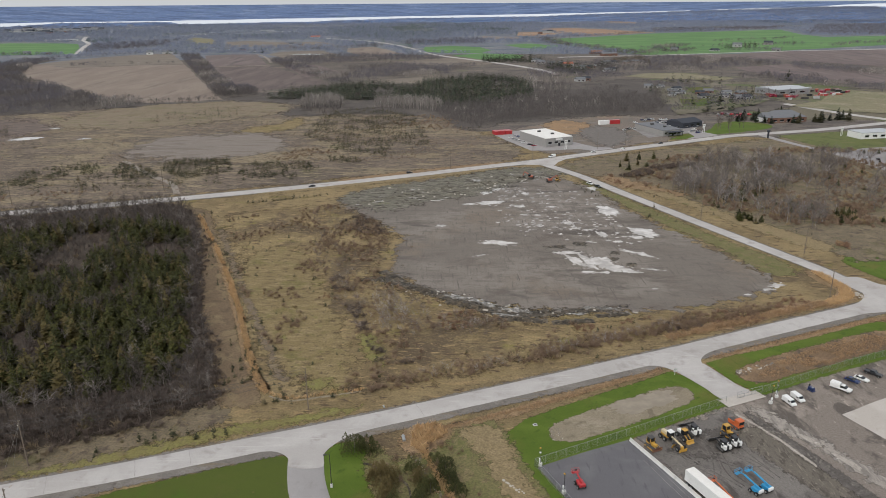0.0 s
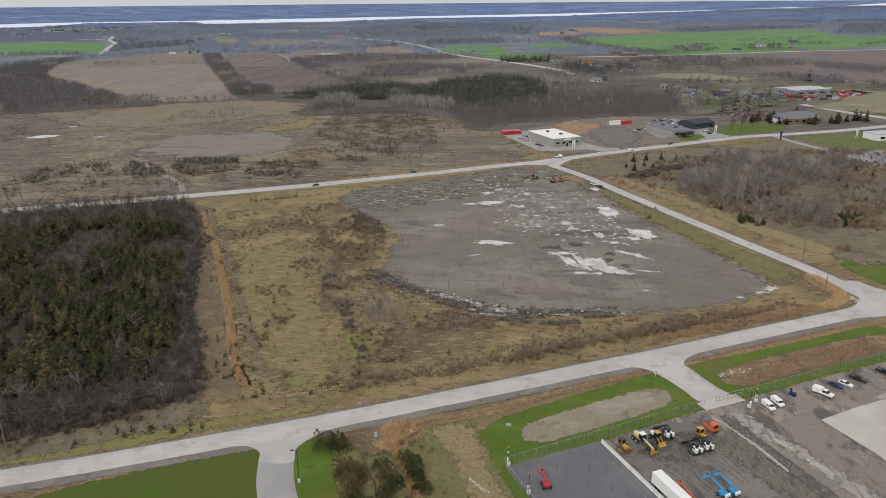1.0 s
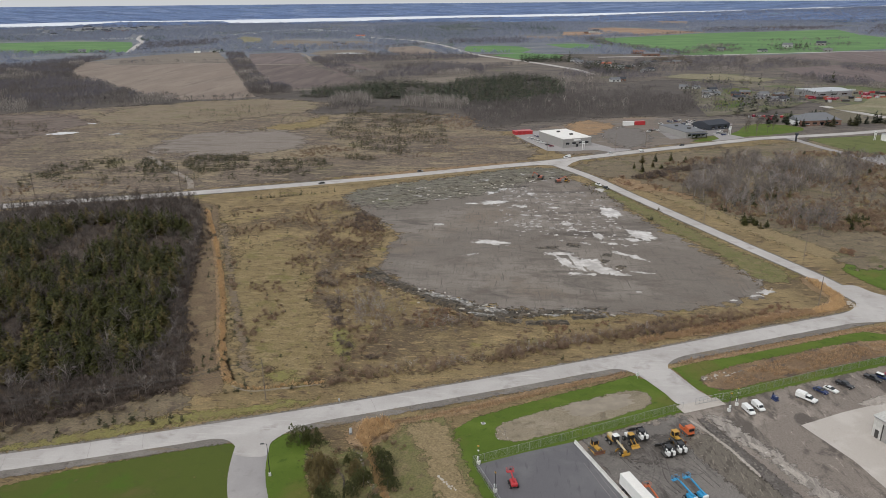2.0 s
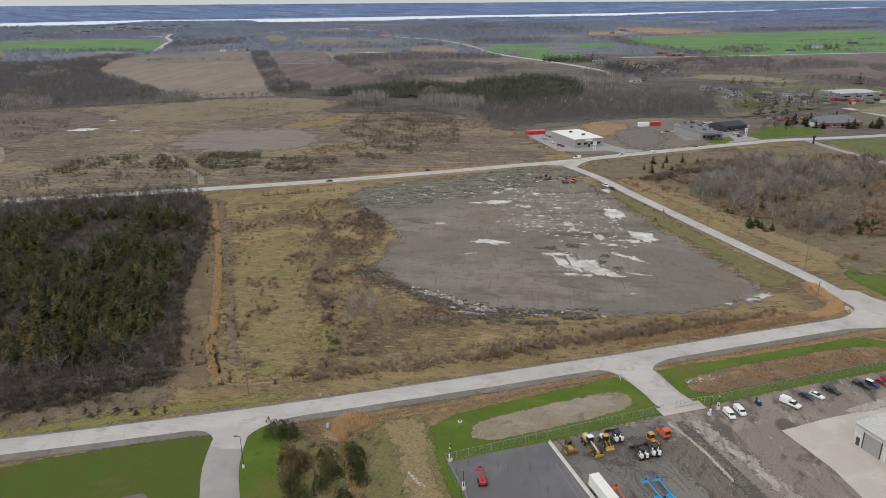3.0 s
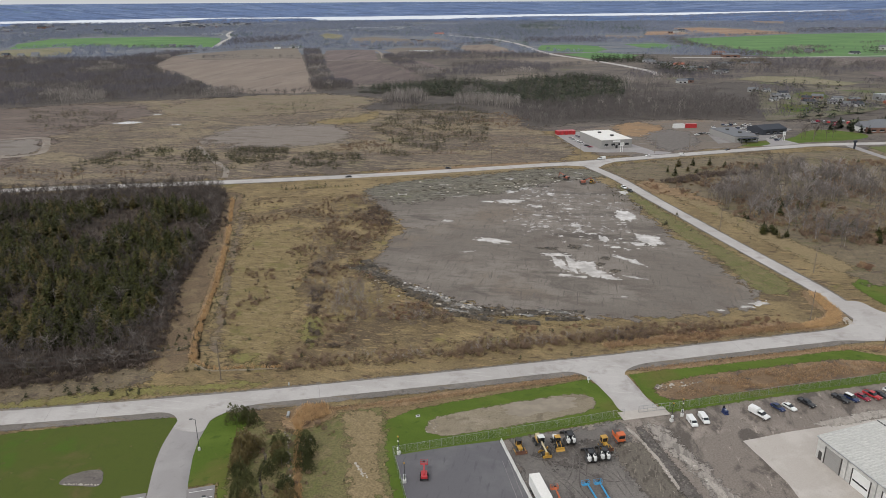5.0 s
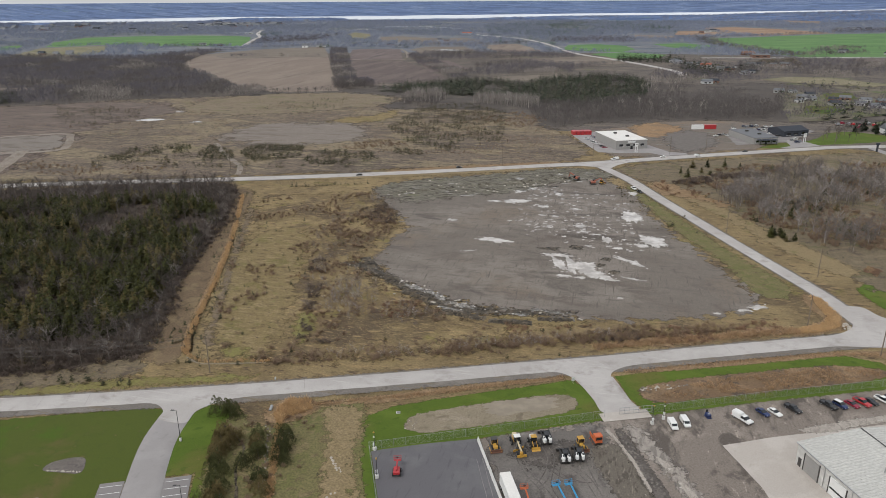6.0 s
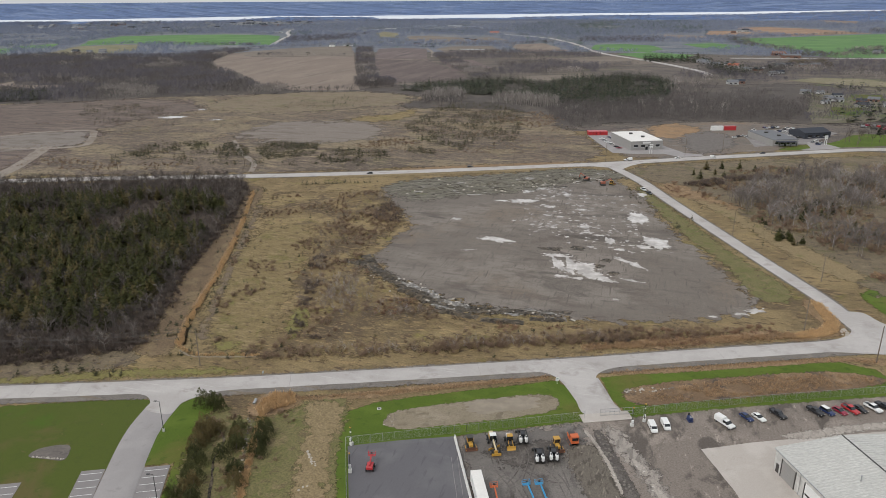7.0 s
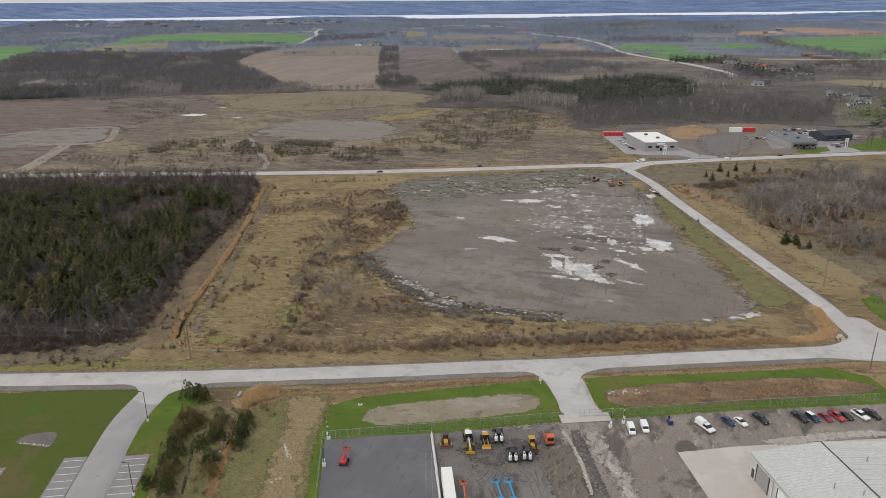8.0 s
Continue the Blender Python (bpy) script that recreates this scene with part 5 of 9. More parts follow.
stuff("reeds", [planted(TUFTS, P, a, b, (0.7, 1.3)) for P, a, b in ((ditch, 0.6, 1.4), (ditch2, 0.5, 1.1), (culv, 0.9, 1.9), (brook_reed, 0.4, 1.1), (curl, 0.8, 1.6))], M_REED, "rust-tan dry reeds along the ditch", "reeds")
stuff("reeds", [planted(TUFTS, P, a, b, (0.8, 1.6)) for P, a, b in ((verge, 0.5, 1.4), (basin, 0.5, 1.1), (verge2, 0.25, 0.6), (verge3, 0.25, 0.65))], M_THATCH, "brown dry reeds and tall grass of the verges", "reeds")
straw = np.concatenate([scatter(MEADOW, 3.2, 0.9, 14, -0.1, 2.0), scatter([(-140, 112), (-101, 143), (-66, 160), (-40, 166), (-20, 164), (-40, 150), (-80, 135), (-120, 118)], 1.9, 0.7, 9, 0.05, 3.0)])
stuff("tall_grass", [planted(TUFTS, straw, 0.2, 0.5, (1.6, 3.0))], M_STRAW, "tufts of straw-coloured dead grass", "grass")

dark_spots = np.concatenate([scatter(pl, 1.5, 0.9, 5, -0.1, 4.4) for pl in ([(-52, 252), (-45, 252), (-33, 216), (-26, 196), (-14, 180), (-24, 180), (-36, 212)], [(64, 198), (77, 204), (77, 209), (72, 211), (64, 205)], [(-46, 330), (-34, 316), (-30, 296), (-42, 300), (-54, 318)])])
stuff("brush", [planted(SAPLINGS, dark_spots, 1.2, 2.6, (1.0, 1.6)), planted(BRUSHES, dark_spots, 0.7, 1.6, (1.1, 1.8))], M_UNDER, "dark leafless brush in the meadow", "brush")
red_spots = np.concatenate([scatter(pl, 1.5, 0.9, 6, -0.15, 6.4) for pl in ([(-8, 214), (3, 218), (7, 205), (-6, 201)], [(80, 209), (85, 202), (99, 207), (99, 215), (85, 216)], [(102, 220), (108, 216), (120, 222), (120, 229)], [(30, 204), (50, 208), (62, 211), (40, 200)], [(-50, 228), (-46, 240), (-40, 236), (-44, 226)])])
stuff("brush", [planted(BRUSHES, red_spots, 0.5, 1.3, (1.1, 1.9))], M_REDBRUSH, "rusty leafless brush in the meadow", "brush")
pale_spots = np.concatenate([scatter([(-50, 262), (-34, 250), (-12, 222), (10, 206), (0, 192), (-24, 200), (-44, 232)], 2.6, 0.7, 8, 0.05, 2.7), scatter([(-31, 230), (-21, 230), (-16, 206), (-26, 202)], 1.5, 0.9, 5, -0.1, 1.4), scatter([(-14, 168), (30, 186), (70, 203), (66, 206), (26, 192), (-14, 174)], 1.7, 0.75, 7, -0.05, 8.0)])
fuzz = np.concatenate([scatter(pl, g, 0.9, c, -0.05, 5.2) for pl, g, c in (([(-62, 300), (-52, 306), (-44, 262), (-32, 226), (-22, 200), (-34, 204), (-48, 240), (-60, 276)], 2.0, 8), ([(-30, 232), (-14, 226), (0, 206), (-8, 194), (-26, 204)], 2.0, 7), ([(-8, 212), (6, 216), (16, 204), (4, 196)], 1.8, 6), ([(-70, 340), (-46, 344), (-36, 320), (-44, 300), (-66, 316)], 2.6, 9))])
stuff("saplings", [planted(SAPLINGS, fuzz, 1.6, 3.4, (0.8, 1.3))], M_TWIGFUZZ, "grey-brown leafless thicket in the meadow", "saplings")
hedge_n = scatter([(-24, 165), (20, 181), (60, 198), (104, 216.4), (112, 222), (98, 219), (60, 206), (20, 190), (-24, 172)], 1.5, 0.85, 9, -0.2, 7.0)
stuff("brush", [planted(SAPLINGS, hedge_n, 1.2, 2.8, (0.8, 1.3)), planted(LOW_BRUSH, hedge_n[::2], 0.6, 1.4, (1.0, 1.7))], M_BRUSH, "brown leafless brush along the road verge", "brush")
stuff("saplings", [planted(SAPLINGS, pale_spots, 1.8, 3.6, (0.6, 1.0))], M_PALETWIG, "pale grey leafless saplings", "saplings")

# ---- wooded ground past the side road ----
SCRUB = [(100, 395), (120, 440), (150, 462), (233, 486), (306, 474), (270, 400), (214, 306), (200, 300), (162, 312), (128, 338)]
T_CORE = [(117, 392), (117, 368), (126, 356), (137, 342), (149, 352), (176, 372), (200, 384), (240, 420), (209, 440), (179, 448), (148, 432)]
s_tall = np.concatenate([scatter([(122, 350), (126, 412), (150, 440), (205, 462), (296, 464), (262, 400), (212, 322), (200, 318), (158, 326), (136, 334)], 5.6, 0.8, 22, 0.06, 4.0), scatter(T_CORE, 3.3, 0.9, 13, -0.1, 8.0),
                         scatter([(142, 333), (152, 308), (164, 300), (181, 333), (171, 341)], 4.0, 0.8)])
s_low = np.concatenate([scatter(SCRUB, 3.0, 0.9, 26, -0.04, 6.0), scatter([(142, 335), (152, 306), (190, 310), (210, 340), (175, 350)], 2.2, 0.9, 12, -0.2, 2.0)])
s_rust = np.concatenate([scatter([(83, 399), (91, 380), (107, 376), (124, 357), (126, 372), (108, 392), (93, 414)], 2.2, 0.8, 8, 0.06, 3.0), scatter([(159, 280), (162, 276), (166, 284), (162, 287)], 1.2), scatter([(190, 330), (230, 350), (250, 390), (215, 360)], 3, 0.8, 14, 0.0, 3.0)])
s_dark = np.concatenate([scatter([(98, 406), (103, 402), (119, 410), (118, 424)], 1.7, 0.95), scatter([(120, 428), (150, 440), (152, 432), (122, 418)], 2.2, 0.9)])
s_green = np.concatenate([scatter(SCRUB, 9, 0.35), scatter([(139, 357), (136, 341), (146, 347), (160, 349), (168, 372), (163, 388), (151, 377)], 2.5, 0.9, 8, -0.12, 2.0), scatter([(155, 326), (172, 320), (178, 338), (172, 346)], 2.6, 0.9, 7, -0.1, 5.0),
                          scatter([(175, 312), (186, 311), (196, 335), (182, 327)], 2.4, 0.9), scatter([(131, 317), (140, 309), (144, 319), (137, 327)], 2.4, 0.8)])
s_green = s_green[s_green[:, 0] > 112]
soft_patch("wood_floor", T_CORE + [(136, 430)], 0.05, earth("thicket_floor", [(0.12, 0.092, 0.07), ((0.18, 0.138, 0.1), 0.08, 0.48, 0.62), ((0.08, 0.062, 0.05), 0.15, 0.52, 0.66)], fine=1), "dull leaf litter under the grey thicket", "ground", 7, 3, 0.12)
stuff("bare_wood", [planted(BARES, s_tall, 6, 11), planted([TRUNK], s_tall, 6, 10)], M_GREYTWIG, "leafless grey thicket past the side road", "wood")
stuff("brush", [planted(BRUSHES, s_low, 1.0, 2.6, (1.0, 1.7))], M_BRUSH, "brown brush past the side road", "brush")
stuff("brush", [planted(BRUSHES, s_rust, 0.5, 1.4, (1.2, 2.0))], M_REDBRUSH, "rusty low brush past the side road", "brush")
stuff("brush", [planted(BRUSHES, s_dark, 1.6, 3.0, (1.0, 1.6)), planted(SAPLINGS, s_dark, 2.0, 3.6)], M_UNDER, "dark dense brush past the side road", "brush")
stuff("small_conifers", [planted(CONIFERS, s_green[::2], 2.0, 4.6, (1.0, 1.5))], M_CONIFER, "scattered dark young conifers in the thicket", "conifers")

# ---- heath past the highway ----
h_low = np.concatenate([scatter([(-420, 330), (-290, 330), (-144, 380), (-10, 434), (40, 462), (30, 540), (0, 620), (-80, 690), (-200, 720), (-330, 690), (-420, 600)], 4.6, 0.8, 30, 0.12, 1.0),
                        scatter([(-110, 440), (20, 470), (25, 540), (-10, 610), (-80, 640), (-110, 560)], 3.0, 0.8, 40, -0.12, 8.0)])
green_parts = []
green_parts.append(scatter([(-263, 424), (-244, 446), (-229, 454), (-215, 426), (-235, 406), (-244, 393), (-256, 388)], 2.0, 0.9, 9, -0.16, 2.0))
green_parts.append(scatter([(-209, 423), (-212, 451), (-188, 436), (-174, 411), (-190, 409)], 1.8, 0.9, 12, -0.2, 2.0))
green_parts.append(scatter([(-190, 448), (-176, 462), (-146, 461), (-134, 426), (-157, 406), (-178, 428)], 1.8, 0.9, 12, -0.16, 2.0))
green_parts.append(scatter([(-137, 438), (-125, 454), (-97, 458), (-82, 434), (-110, 408), (-125, 409)], 1.9, 0.9, 10, -0.08, 2.0))
green_parts.append(scatter([(-84, 470), (-62, 463), (-57, 449), (-76, 447)], 2.2, 0.9, 10, -0.1, 2.0))
green_parts.append(scatter([(-270, 396), (-240, 412), (-215, 425), (-175, 408), (-110, 408), (-82, 430), (-96, 402), (-180, 384), (-250, 372)], 3.0, 0.9, 11, 0.0, 2.0))
green_parts.append(scatter([(-113, 545), (-116, 670), (-76, 695), (-31, 646), (-14, 511), (-44, 466), (-81, 491)], 2.5, 0.9, 14, -0.1, 2.0))
green_parts.append(scatter([(-262, 614), (-265, 669), (-212, 719), (-185, 642), (-214, 604)], 4.4, 0.9, 14, -0.02, 2.0))
green_parts.append(scatter([(-456, 587), (-415, 603), (-365, 589), (-338, 540), (-366, 496), (-430, 542)], 3.2, 0.9, 14, -0.06, 2.0))
green_parts.append(scatter([(-280, 380), (-270, 440), (-60, 480), (0, 560), (-60, 640), (-200, 700), (-330, 560)], 12, 0.9, 60, 0.12, 2.0))
h_green = np.concatenate(green_parts)
soil_ring = [(-225, 488), (-219, 540), (-183, 554), (-152, 561), (-126, 537), (-118, 496), (-136, 478), (-170, 466), (-196, 470)]
h_green = h_green[~inside(h_green, soil_ring)]
h_low = h_low[~inside(h_low, soil_ring)]
stuff("brush", [planted(LOW_BRUSH, h_low, 0.4, 1.0, (1.4, 2.4))], M_HEATH, "brown scrub over the heath", "brush")
h_dark = np.concatenate([scatter([(-130, 470), (-92, 500), (-78, 480), (-110, 455)], 2.2, 0.9, 14, -0.1, 3.0), scatter([(-300, 380), (-250, 372), (-200, 384), (-180, 372), (-240, 350), (-300, 345)], 3.0, 0.8, 18, 0.0, 4.0), scatter([(-60, 610), (-20, 650), (10, 610), (-10, 560)], 3.0, 0.8, 20, -0.1, 2.0)])
stuff("brush", [planted(LOW_BRUSH, h_dark, 0.8, 1.8, (1.1, 1.9))], M_BRUSH, "dark leafless brush on the heath", "brush")
stuff("small_conifers", [planted(FAR_CONIFERS, h_green, 1.4, 3.0, (1.3, 2.0))], M_HEATHGREEN, "young olive-dark conifers over the heath", "conifers")

# ---- woods and hedgerows far off ----
def clear_of_fields(P):
    """The points that lie on none of the fields."""
    keep = np.ones(len(P), bool)
    for pts in FIELDS:
        keep &= ~inside(P, pts)
    return P[keep]


def off_roads(P):
    """The points that stand clear of the distant roads."""
    keep = np.ones(len(P), bool)
    for line in ([(-330, 2060), (-248, 1952), (-180, 1863), (-114, 1713), (-69, 1568), (-3, 1354), (50, 1258), (100, 1165), (141, 1066)], [(200, 1310), (376, 1343), (650, 1424), (882, 1470)], [(-734, 1463), (-843, 1727), (-888, 1846), (-982, 2014), (-1069, 2212)]):
        for q in spline(line, 12):
            keep &= np.hypot(P[:, 0] - q.x, (P[:, 1] - q.y + 16) * 0.4) > 15
    return P[keep]


PLANTATION = [(-223, 783), (-201, 818), (-157, 866), (-120, 894), (-71, 892), (-43, 890), (-15, 940), (31, 985), (82, 966), (103, 885), (90, 760), (31, 694), (-7, 712), (-60, 752), (-100, 748), (-149, 762), (-173, 760)]
plantation = scatter(PLANTATION, 3.8, 0.92, 45, -0.24, 3.0)
plantation = np.concatenate([plantation, scatter([(-577, 566), (-550, 583), (-515, 610), (-569, 655), (-623, 645), (-660, 600)], 4, 0.9)])
stuff("evergreen_wood", [planted(FAR_CONIFERS, plantation, 5.5, 9, (1.1, 1.6))], M_PLANTATION, "dark evergreen plantation beyond the heath", "wood")
poplars = np.concatenate([scatter([(-142, 684), (-146, 736), (-124, 756), (-104, 722), (-107, 694)], 3.4, 0.9), scatter([(-73, 694), (-70, 726), (-40, 724), (-8, 708), (-5, 668)], 3.4, 0.9), scatter([(-10, 640), (60, 700), (180, 700), (170, 660), (80, 640)], 13, 0.6), scatter([(90, 780), (90, 940), (130, 940), (130, 800)], 9, 0.6)])
stuff("bare_wood", [planted(BARES, poplars, 8, 12.5, (0.5, 0.8)), planted([TRUNK], poplars, 9, 12)], M_POPLAR, "tall pale leafless stems before the plantation", "wood")
mid = np.concatenate([scatter(PLANTATION, 12, 0.6),
                      scatter([(-9, 632), (-12, 684), (84, 752), (184, 742), (214, 722), (208, 690), (190, 652), (150, 640), (80, 625), (40, 600), (20, 570)], 4.2, 0.95),
                      scatter([(100, 900), (95, 740), (214, 722), (228, 770), (180, 860)], 6.5, 0.85, 60, -0.15, 1.0),
                      along([(222, 690), (262, 720), (300, 742)], 9, 8), along([(236, 868), (300, 885), (360, 860)], 7, 8),
                      scatter([(-152, 660), (-143, 722), (-108, 728), (-100, 664)], 5, 0.7), along([(-300, 716), (-262, 736), (-240, 748)], 2.6, 4)])
stuff("bare_wood", [planted(MID_CROWNS, mid, 4.5, 8.0, (0.8, 1.2))], M_MIDTWIG, "brown leafless woods behind the store", "wood")
big = clear_of_fields(scatter(BIGWOOD, 5.6, 0.96, 120, -0.36, 3.0))
hedges = []
hedges.append(scatter([(-506, 1400), (-248, 772), (-228, 800), (-300, 975), (-425, 1285), (-470, 1400)], 5.5, 0.95))
hedges.append(scatter([(-262, 800), (-240, 772), (-206, 800), (-230, 850), (-270, 880)], 4, 0.95))
hedges.append(scatter([(-298, 1240), (-223, 1065), (-141, 902), (-116, 900), (-143, 975), (-232, 1165), (-294, 1300)], 5.5, 0.95))
hedges.append(scatter([(-297, 1330), (-202, 1390), (-92, 1362), (-9, 1354), (-8, 1258), (-93, 1240), (-173, 1192), (-243, 1180)], 7, 0.9))
hedges.append(scatter([(-155, 1110), (-80, 1168), (9, 1135), (63, 1157), (8, 1062), (-72, 1038), (-137, 1042)], 6.5, 0.9))
hedges.append(scatter([(-173, 968), (-119, 1025), (-57, 1054), (0, 1085), (8, 1008), (-53, 974), (-111, 943)], 6.5, 0.92))
hedges.append(scatter([(244, 1208), (300, 1262), (368, 1315), (473, 1248), (535, 1163), (500, 1095), (431, 1095), (355, 1003), (311, 1030), (213, 1022)], 7.5, 0.9))
hedges.append(scatter([(534, 1131), (577, 1080), (599, 993), (570, 942), (538, 1005), (508, 1066)], 6, 0.9))
hedges.append(scatter([(370, 933), (422, 985), (469, 921), (464, 870), (502, 830), (475, 785), (446, 841), (409, 888)], 6, 0.9))
hedges.append(scatter([(100, 960), (110, 1010), (150, 1110), (210, 1030), (250, 960), (180, 920)], 7, 0.9))
hedges.append(scatter([(590, 980), (760, 1010), (900, 1040), (900, 1010), (620, 950)], 6, 0.9))
hedges.append(scatter([(500, 800), (640, 830), (900, 880), (900, 840), (640, 796), (480, 780)], 6, 0.9))
lines = []
lines.append(along([(-692, 1229), (-618, 1051), (-565, 962)], 3.5, 10))
lines.append(along([(-697, 1330), (-640, 1400), (-560, 1488)], 6, 8))
lines.append(along([(254, 1900), (273, 1671), (345, 1400), (376, 1352)], 6, 40))
lines.append(along([(300, 1360), (400, 1400), (480, 1440)], 6, 30))
lines.append(along([(420, 1480), (470, 1560), (520, 1600)], 6, 40))
lines.append(along([(590, 1560), (690, 1600), (780, 1640)], 7, 26))
lines.append(along([(640, 1760), (760, 1800), (860, 1850)], 8, 20))
lines.append(along([(560, 1430), (600, 1450), (650, 1460)], 6, 22))
lines.append(along([(820, 1560), (920, 1640), (1010, 1680)], 7, 24))
lines.append(along([(-745, 1470), (-900, 1436), (-1010, 1458)], 6, 14))
lines.append(along([(-600, 1178), (-590, 1200), (-570, 1190)], 5, 12))
lines.append(along([(-610, 1180), (-560, 1188), (-450, 1216)], 9, 3))
lines.append(along([(250, 1900), (520, 2160), (640, 2255), (900, 2330)], 8, 16))
lines.append(along([(-340, 1520), (-240, 1560), (-150, 1670)], 7, 24))
far_bare = off_roads(np.concatenate([big] + hedges + lines + [scatter([(348, 700), (260, 720), (250, 900), (330, 900), (430, 850)], 11, 0.5, 60, 0.0, 9.0), scatter([(204, 650), (250, 665), (300, 700), (335, 735), (318, 800), (290, 850), (236, 850), (222, 772), (208, 712)], 8.5, 0.62, 40, -0.05, 5.0), along([(206, 660), (240, 672), (270, 690), (320, 728)], 5, 9), along([(220, 730), (230, 790), (240, 850)], 5, 9), scatter([(130, 1000), (140, 1180), (250, 1200), (210, 1030)], 10, 0.7)]))
shade_n = np.array([noise.noise(Vector((a / 60, b / 60, 2.2))) for a, b in far_bare])
for mask, mat, hh, lb in ((shade_n < 0.1, M_FARTWIG, 8.0, "leafless woods and hedgerows between the fields"), ((shade_n >= 0.1) & (shade_n < 0.36), M_MIDTWIG, 8.6, "darker brown leafless woods between the fields"), (shade_n >= 0.36, M_POPLAR, 9.4, "paler leafless trees among the woods")):
    stuff("bare_wood", [planted(MID_CROWNS, far_bare[mask], 4.5, hh, (0.9, 1.3))], mat, lb, "wood")
far_green = np.concatenate([scatter([(60, 1210), (62, 1270), (110, 1290), (150, 1280), (175, 1220), (130, 1200)], 7, 0.9, 40, -0.3, 5.0), scatter([(150, 1130), (165, 1020), (195, 1010), (215, 1070), (180, 1160)], 7, 0.85), scatter([(220, 1040), (232, 1130), (262, 1160), (252, 1050)], 11, 0.7), scatter([(560, 1500), (600, 1560), (690, 1600), (640, 1520)], 9, 0.8, 30, -0.1, 3.0), scatter([(430, 1440), (440, 1500), (490, 1500), (480, 1440)], 10, 0.6),
                            along([(280, 905), (330, 890)], 6, 8), along([(232, 655), (262, 676), (290, 690)], 6, 7), along([(226, 806), (240, 776)], 5, 8), along([(250, 700), (290, 730), (320, 760)], 7, 12), along([(300, 760), (322, 748)], 8, 6), along([(150, 1100), (176, 1140), (200, 1100)], 8, 14), along([(425, 905), (432, 925)], 4, 6), along([(-910, 1450), (-800, 1462)], 7, 6), scatter([(-556, 1455), (-540, 1480), (-530, 1455)], 7), scatter([(-392, 1470), (-370, 1500), (-360, 1470)], 8)])
stuff("evergreen_wood", [planted(FAR_CONIFERS, far_green, 8, 13.5, (1.0, 1.5))], M_PINE, "dark evergreens among the far houses", "wood")


def lifted(P):
    """Far points, laid on the rising land."""
    return np.array([on_land(a, b) for a, b in P])


FARLAND = [(-1500, 1100), (-1060, 1065), (-998, 1120), (-760, 1142), (-741, 1300), (-700, 1345), (-556, 1500), (-510, 1420), (-366, 1440), (-300, 1345), (-200, 1410), (-40, 1380), (140, 1340), (376, 1350), (700, 1470), (955, 1600), (1700, 2050), (2100, 3300), (600, 3330), (-560, 3330), (-1150, 3250), (-1800, 2980), (-2700, 2640)]
fw = off_roads(clear_of_fields(scatter(FARLAND, 15, 0.97, 220, -0.22, 4.0)))
fg = clear_of_fields(np.concatenate([scatter(FARLAND, 30, 0.9, 300, 0.2, 11.0), scatter([(-450, 2780), (-213, 3250), (300, 3300), (196, 2251), (-10, 2090), (-130, 1985), (-282, 2004)], 17, 0.85, 160, -0.2, 7.0), scatter([(-1250, 1850), (-1900, 2150), (-2300, 2500), (-1900, 2750), (-1250, 2500)], 26, 0.7, 90, 0.0, 4.0), scatter([(-979, 2014), (-924, 2065), (-860, 1918), (-909, 1898)], 14),
                                     scatter([(-770, 2250), (-610, 2164), (-458, 2080), (-371, 2132), (-458, 2140), (-610, 2200)], 12), scatter([(-960, 2150), (-800, 2330), (-700, 2500), (-500, 2600), (-600, 2700), (-900, 2500)], 22, 0.8, 120, -0.1, 6.0)]))
shore = np.concatenate([scatter([(-1860, 3060), (-1870, 3640), (-1380, 3700), (-1200, 3340), (-1000, 3420), (-840, 3590), (-640, 3600), (-400, 3950), (50, 4260), (560, 4400), (900, 4850), (1560, 5480), (2300, 6200), (3700, 7600), (4400, 7700), (2100, 3340), (-560, 3340)], 40, 0.95, 300, -0.25, 5.0)])
dark_far = off_roads(clear_of_fields(np.concatenate([scatter(pl, 12, 0.95, 120, -0.3, 3.0) for pl in ([(1020, 2090), (1190, 2010), (1700, 2350), (2000, 2900), (1350, 2700)], [(640, 2280), (1080, 2430), (1200, 2600), (700, 2500)], [(420, 1480), (470, 1560), (560, 1600), (520, 1500)], [(-640, 1700), (-700, 1960), (-900, 1700), (-740, 1500)], [(-90, 1700), (100, 1720), (90, 1920), (-90, 1860)])])))
stuff("bare_wood", [planted(HAZE_CROWNS, dark_far, 4.5, 8, (1.1, 1.7))], M_FARTWIG, "dark leafless woods between the far fields", "wood")
stuff("bare_wood", [planted(HAZE_CROWNS, lifted(fw), 4.5, 7.5, (1.4, 2.0)), planted(HAZE_CROWNS, lifted(shore), 3.5, 6, (2.2, 3.4))], M_HAZETWIG, "leafless woods reaching to the river", "wood")
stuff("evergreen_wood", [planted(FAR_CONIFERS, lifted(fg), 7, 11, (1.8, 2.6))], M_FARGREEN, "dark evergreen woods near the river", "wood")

# ---- making things ----
def part(name, bm, material, parent=None, label="", smooth=False):
    me = bpy.data.meshes.new(name)
    bm.normal_update()
    bm.to_mesh(me)
    bm.free()
    if smooth:
        me.polygons.foreach_set("use_smooth", [True] * len(me.polygons))
    me.materials.append(material)
    ob = new(name, me)
    ob.parent = parent
    if label:
        ob["label"] = label
    return ob


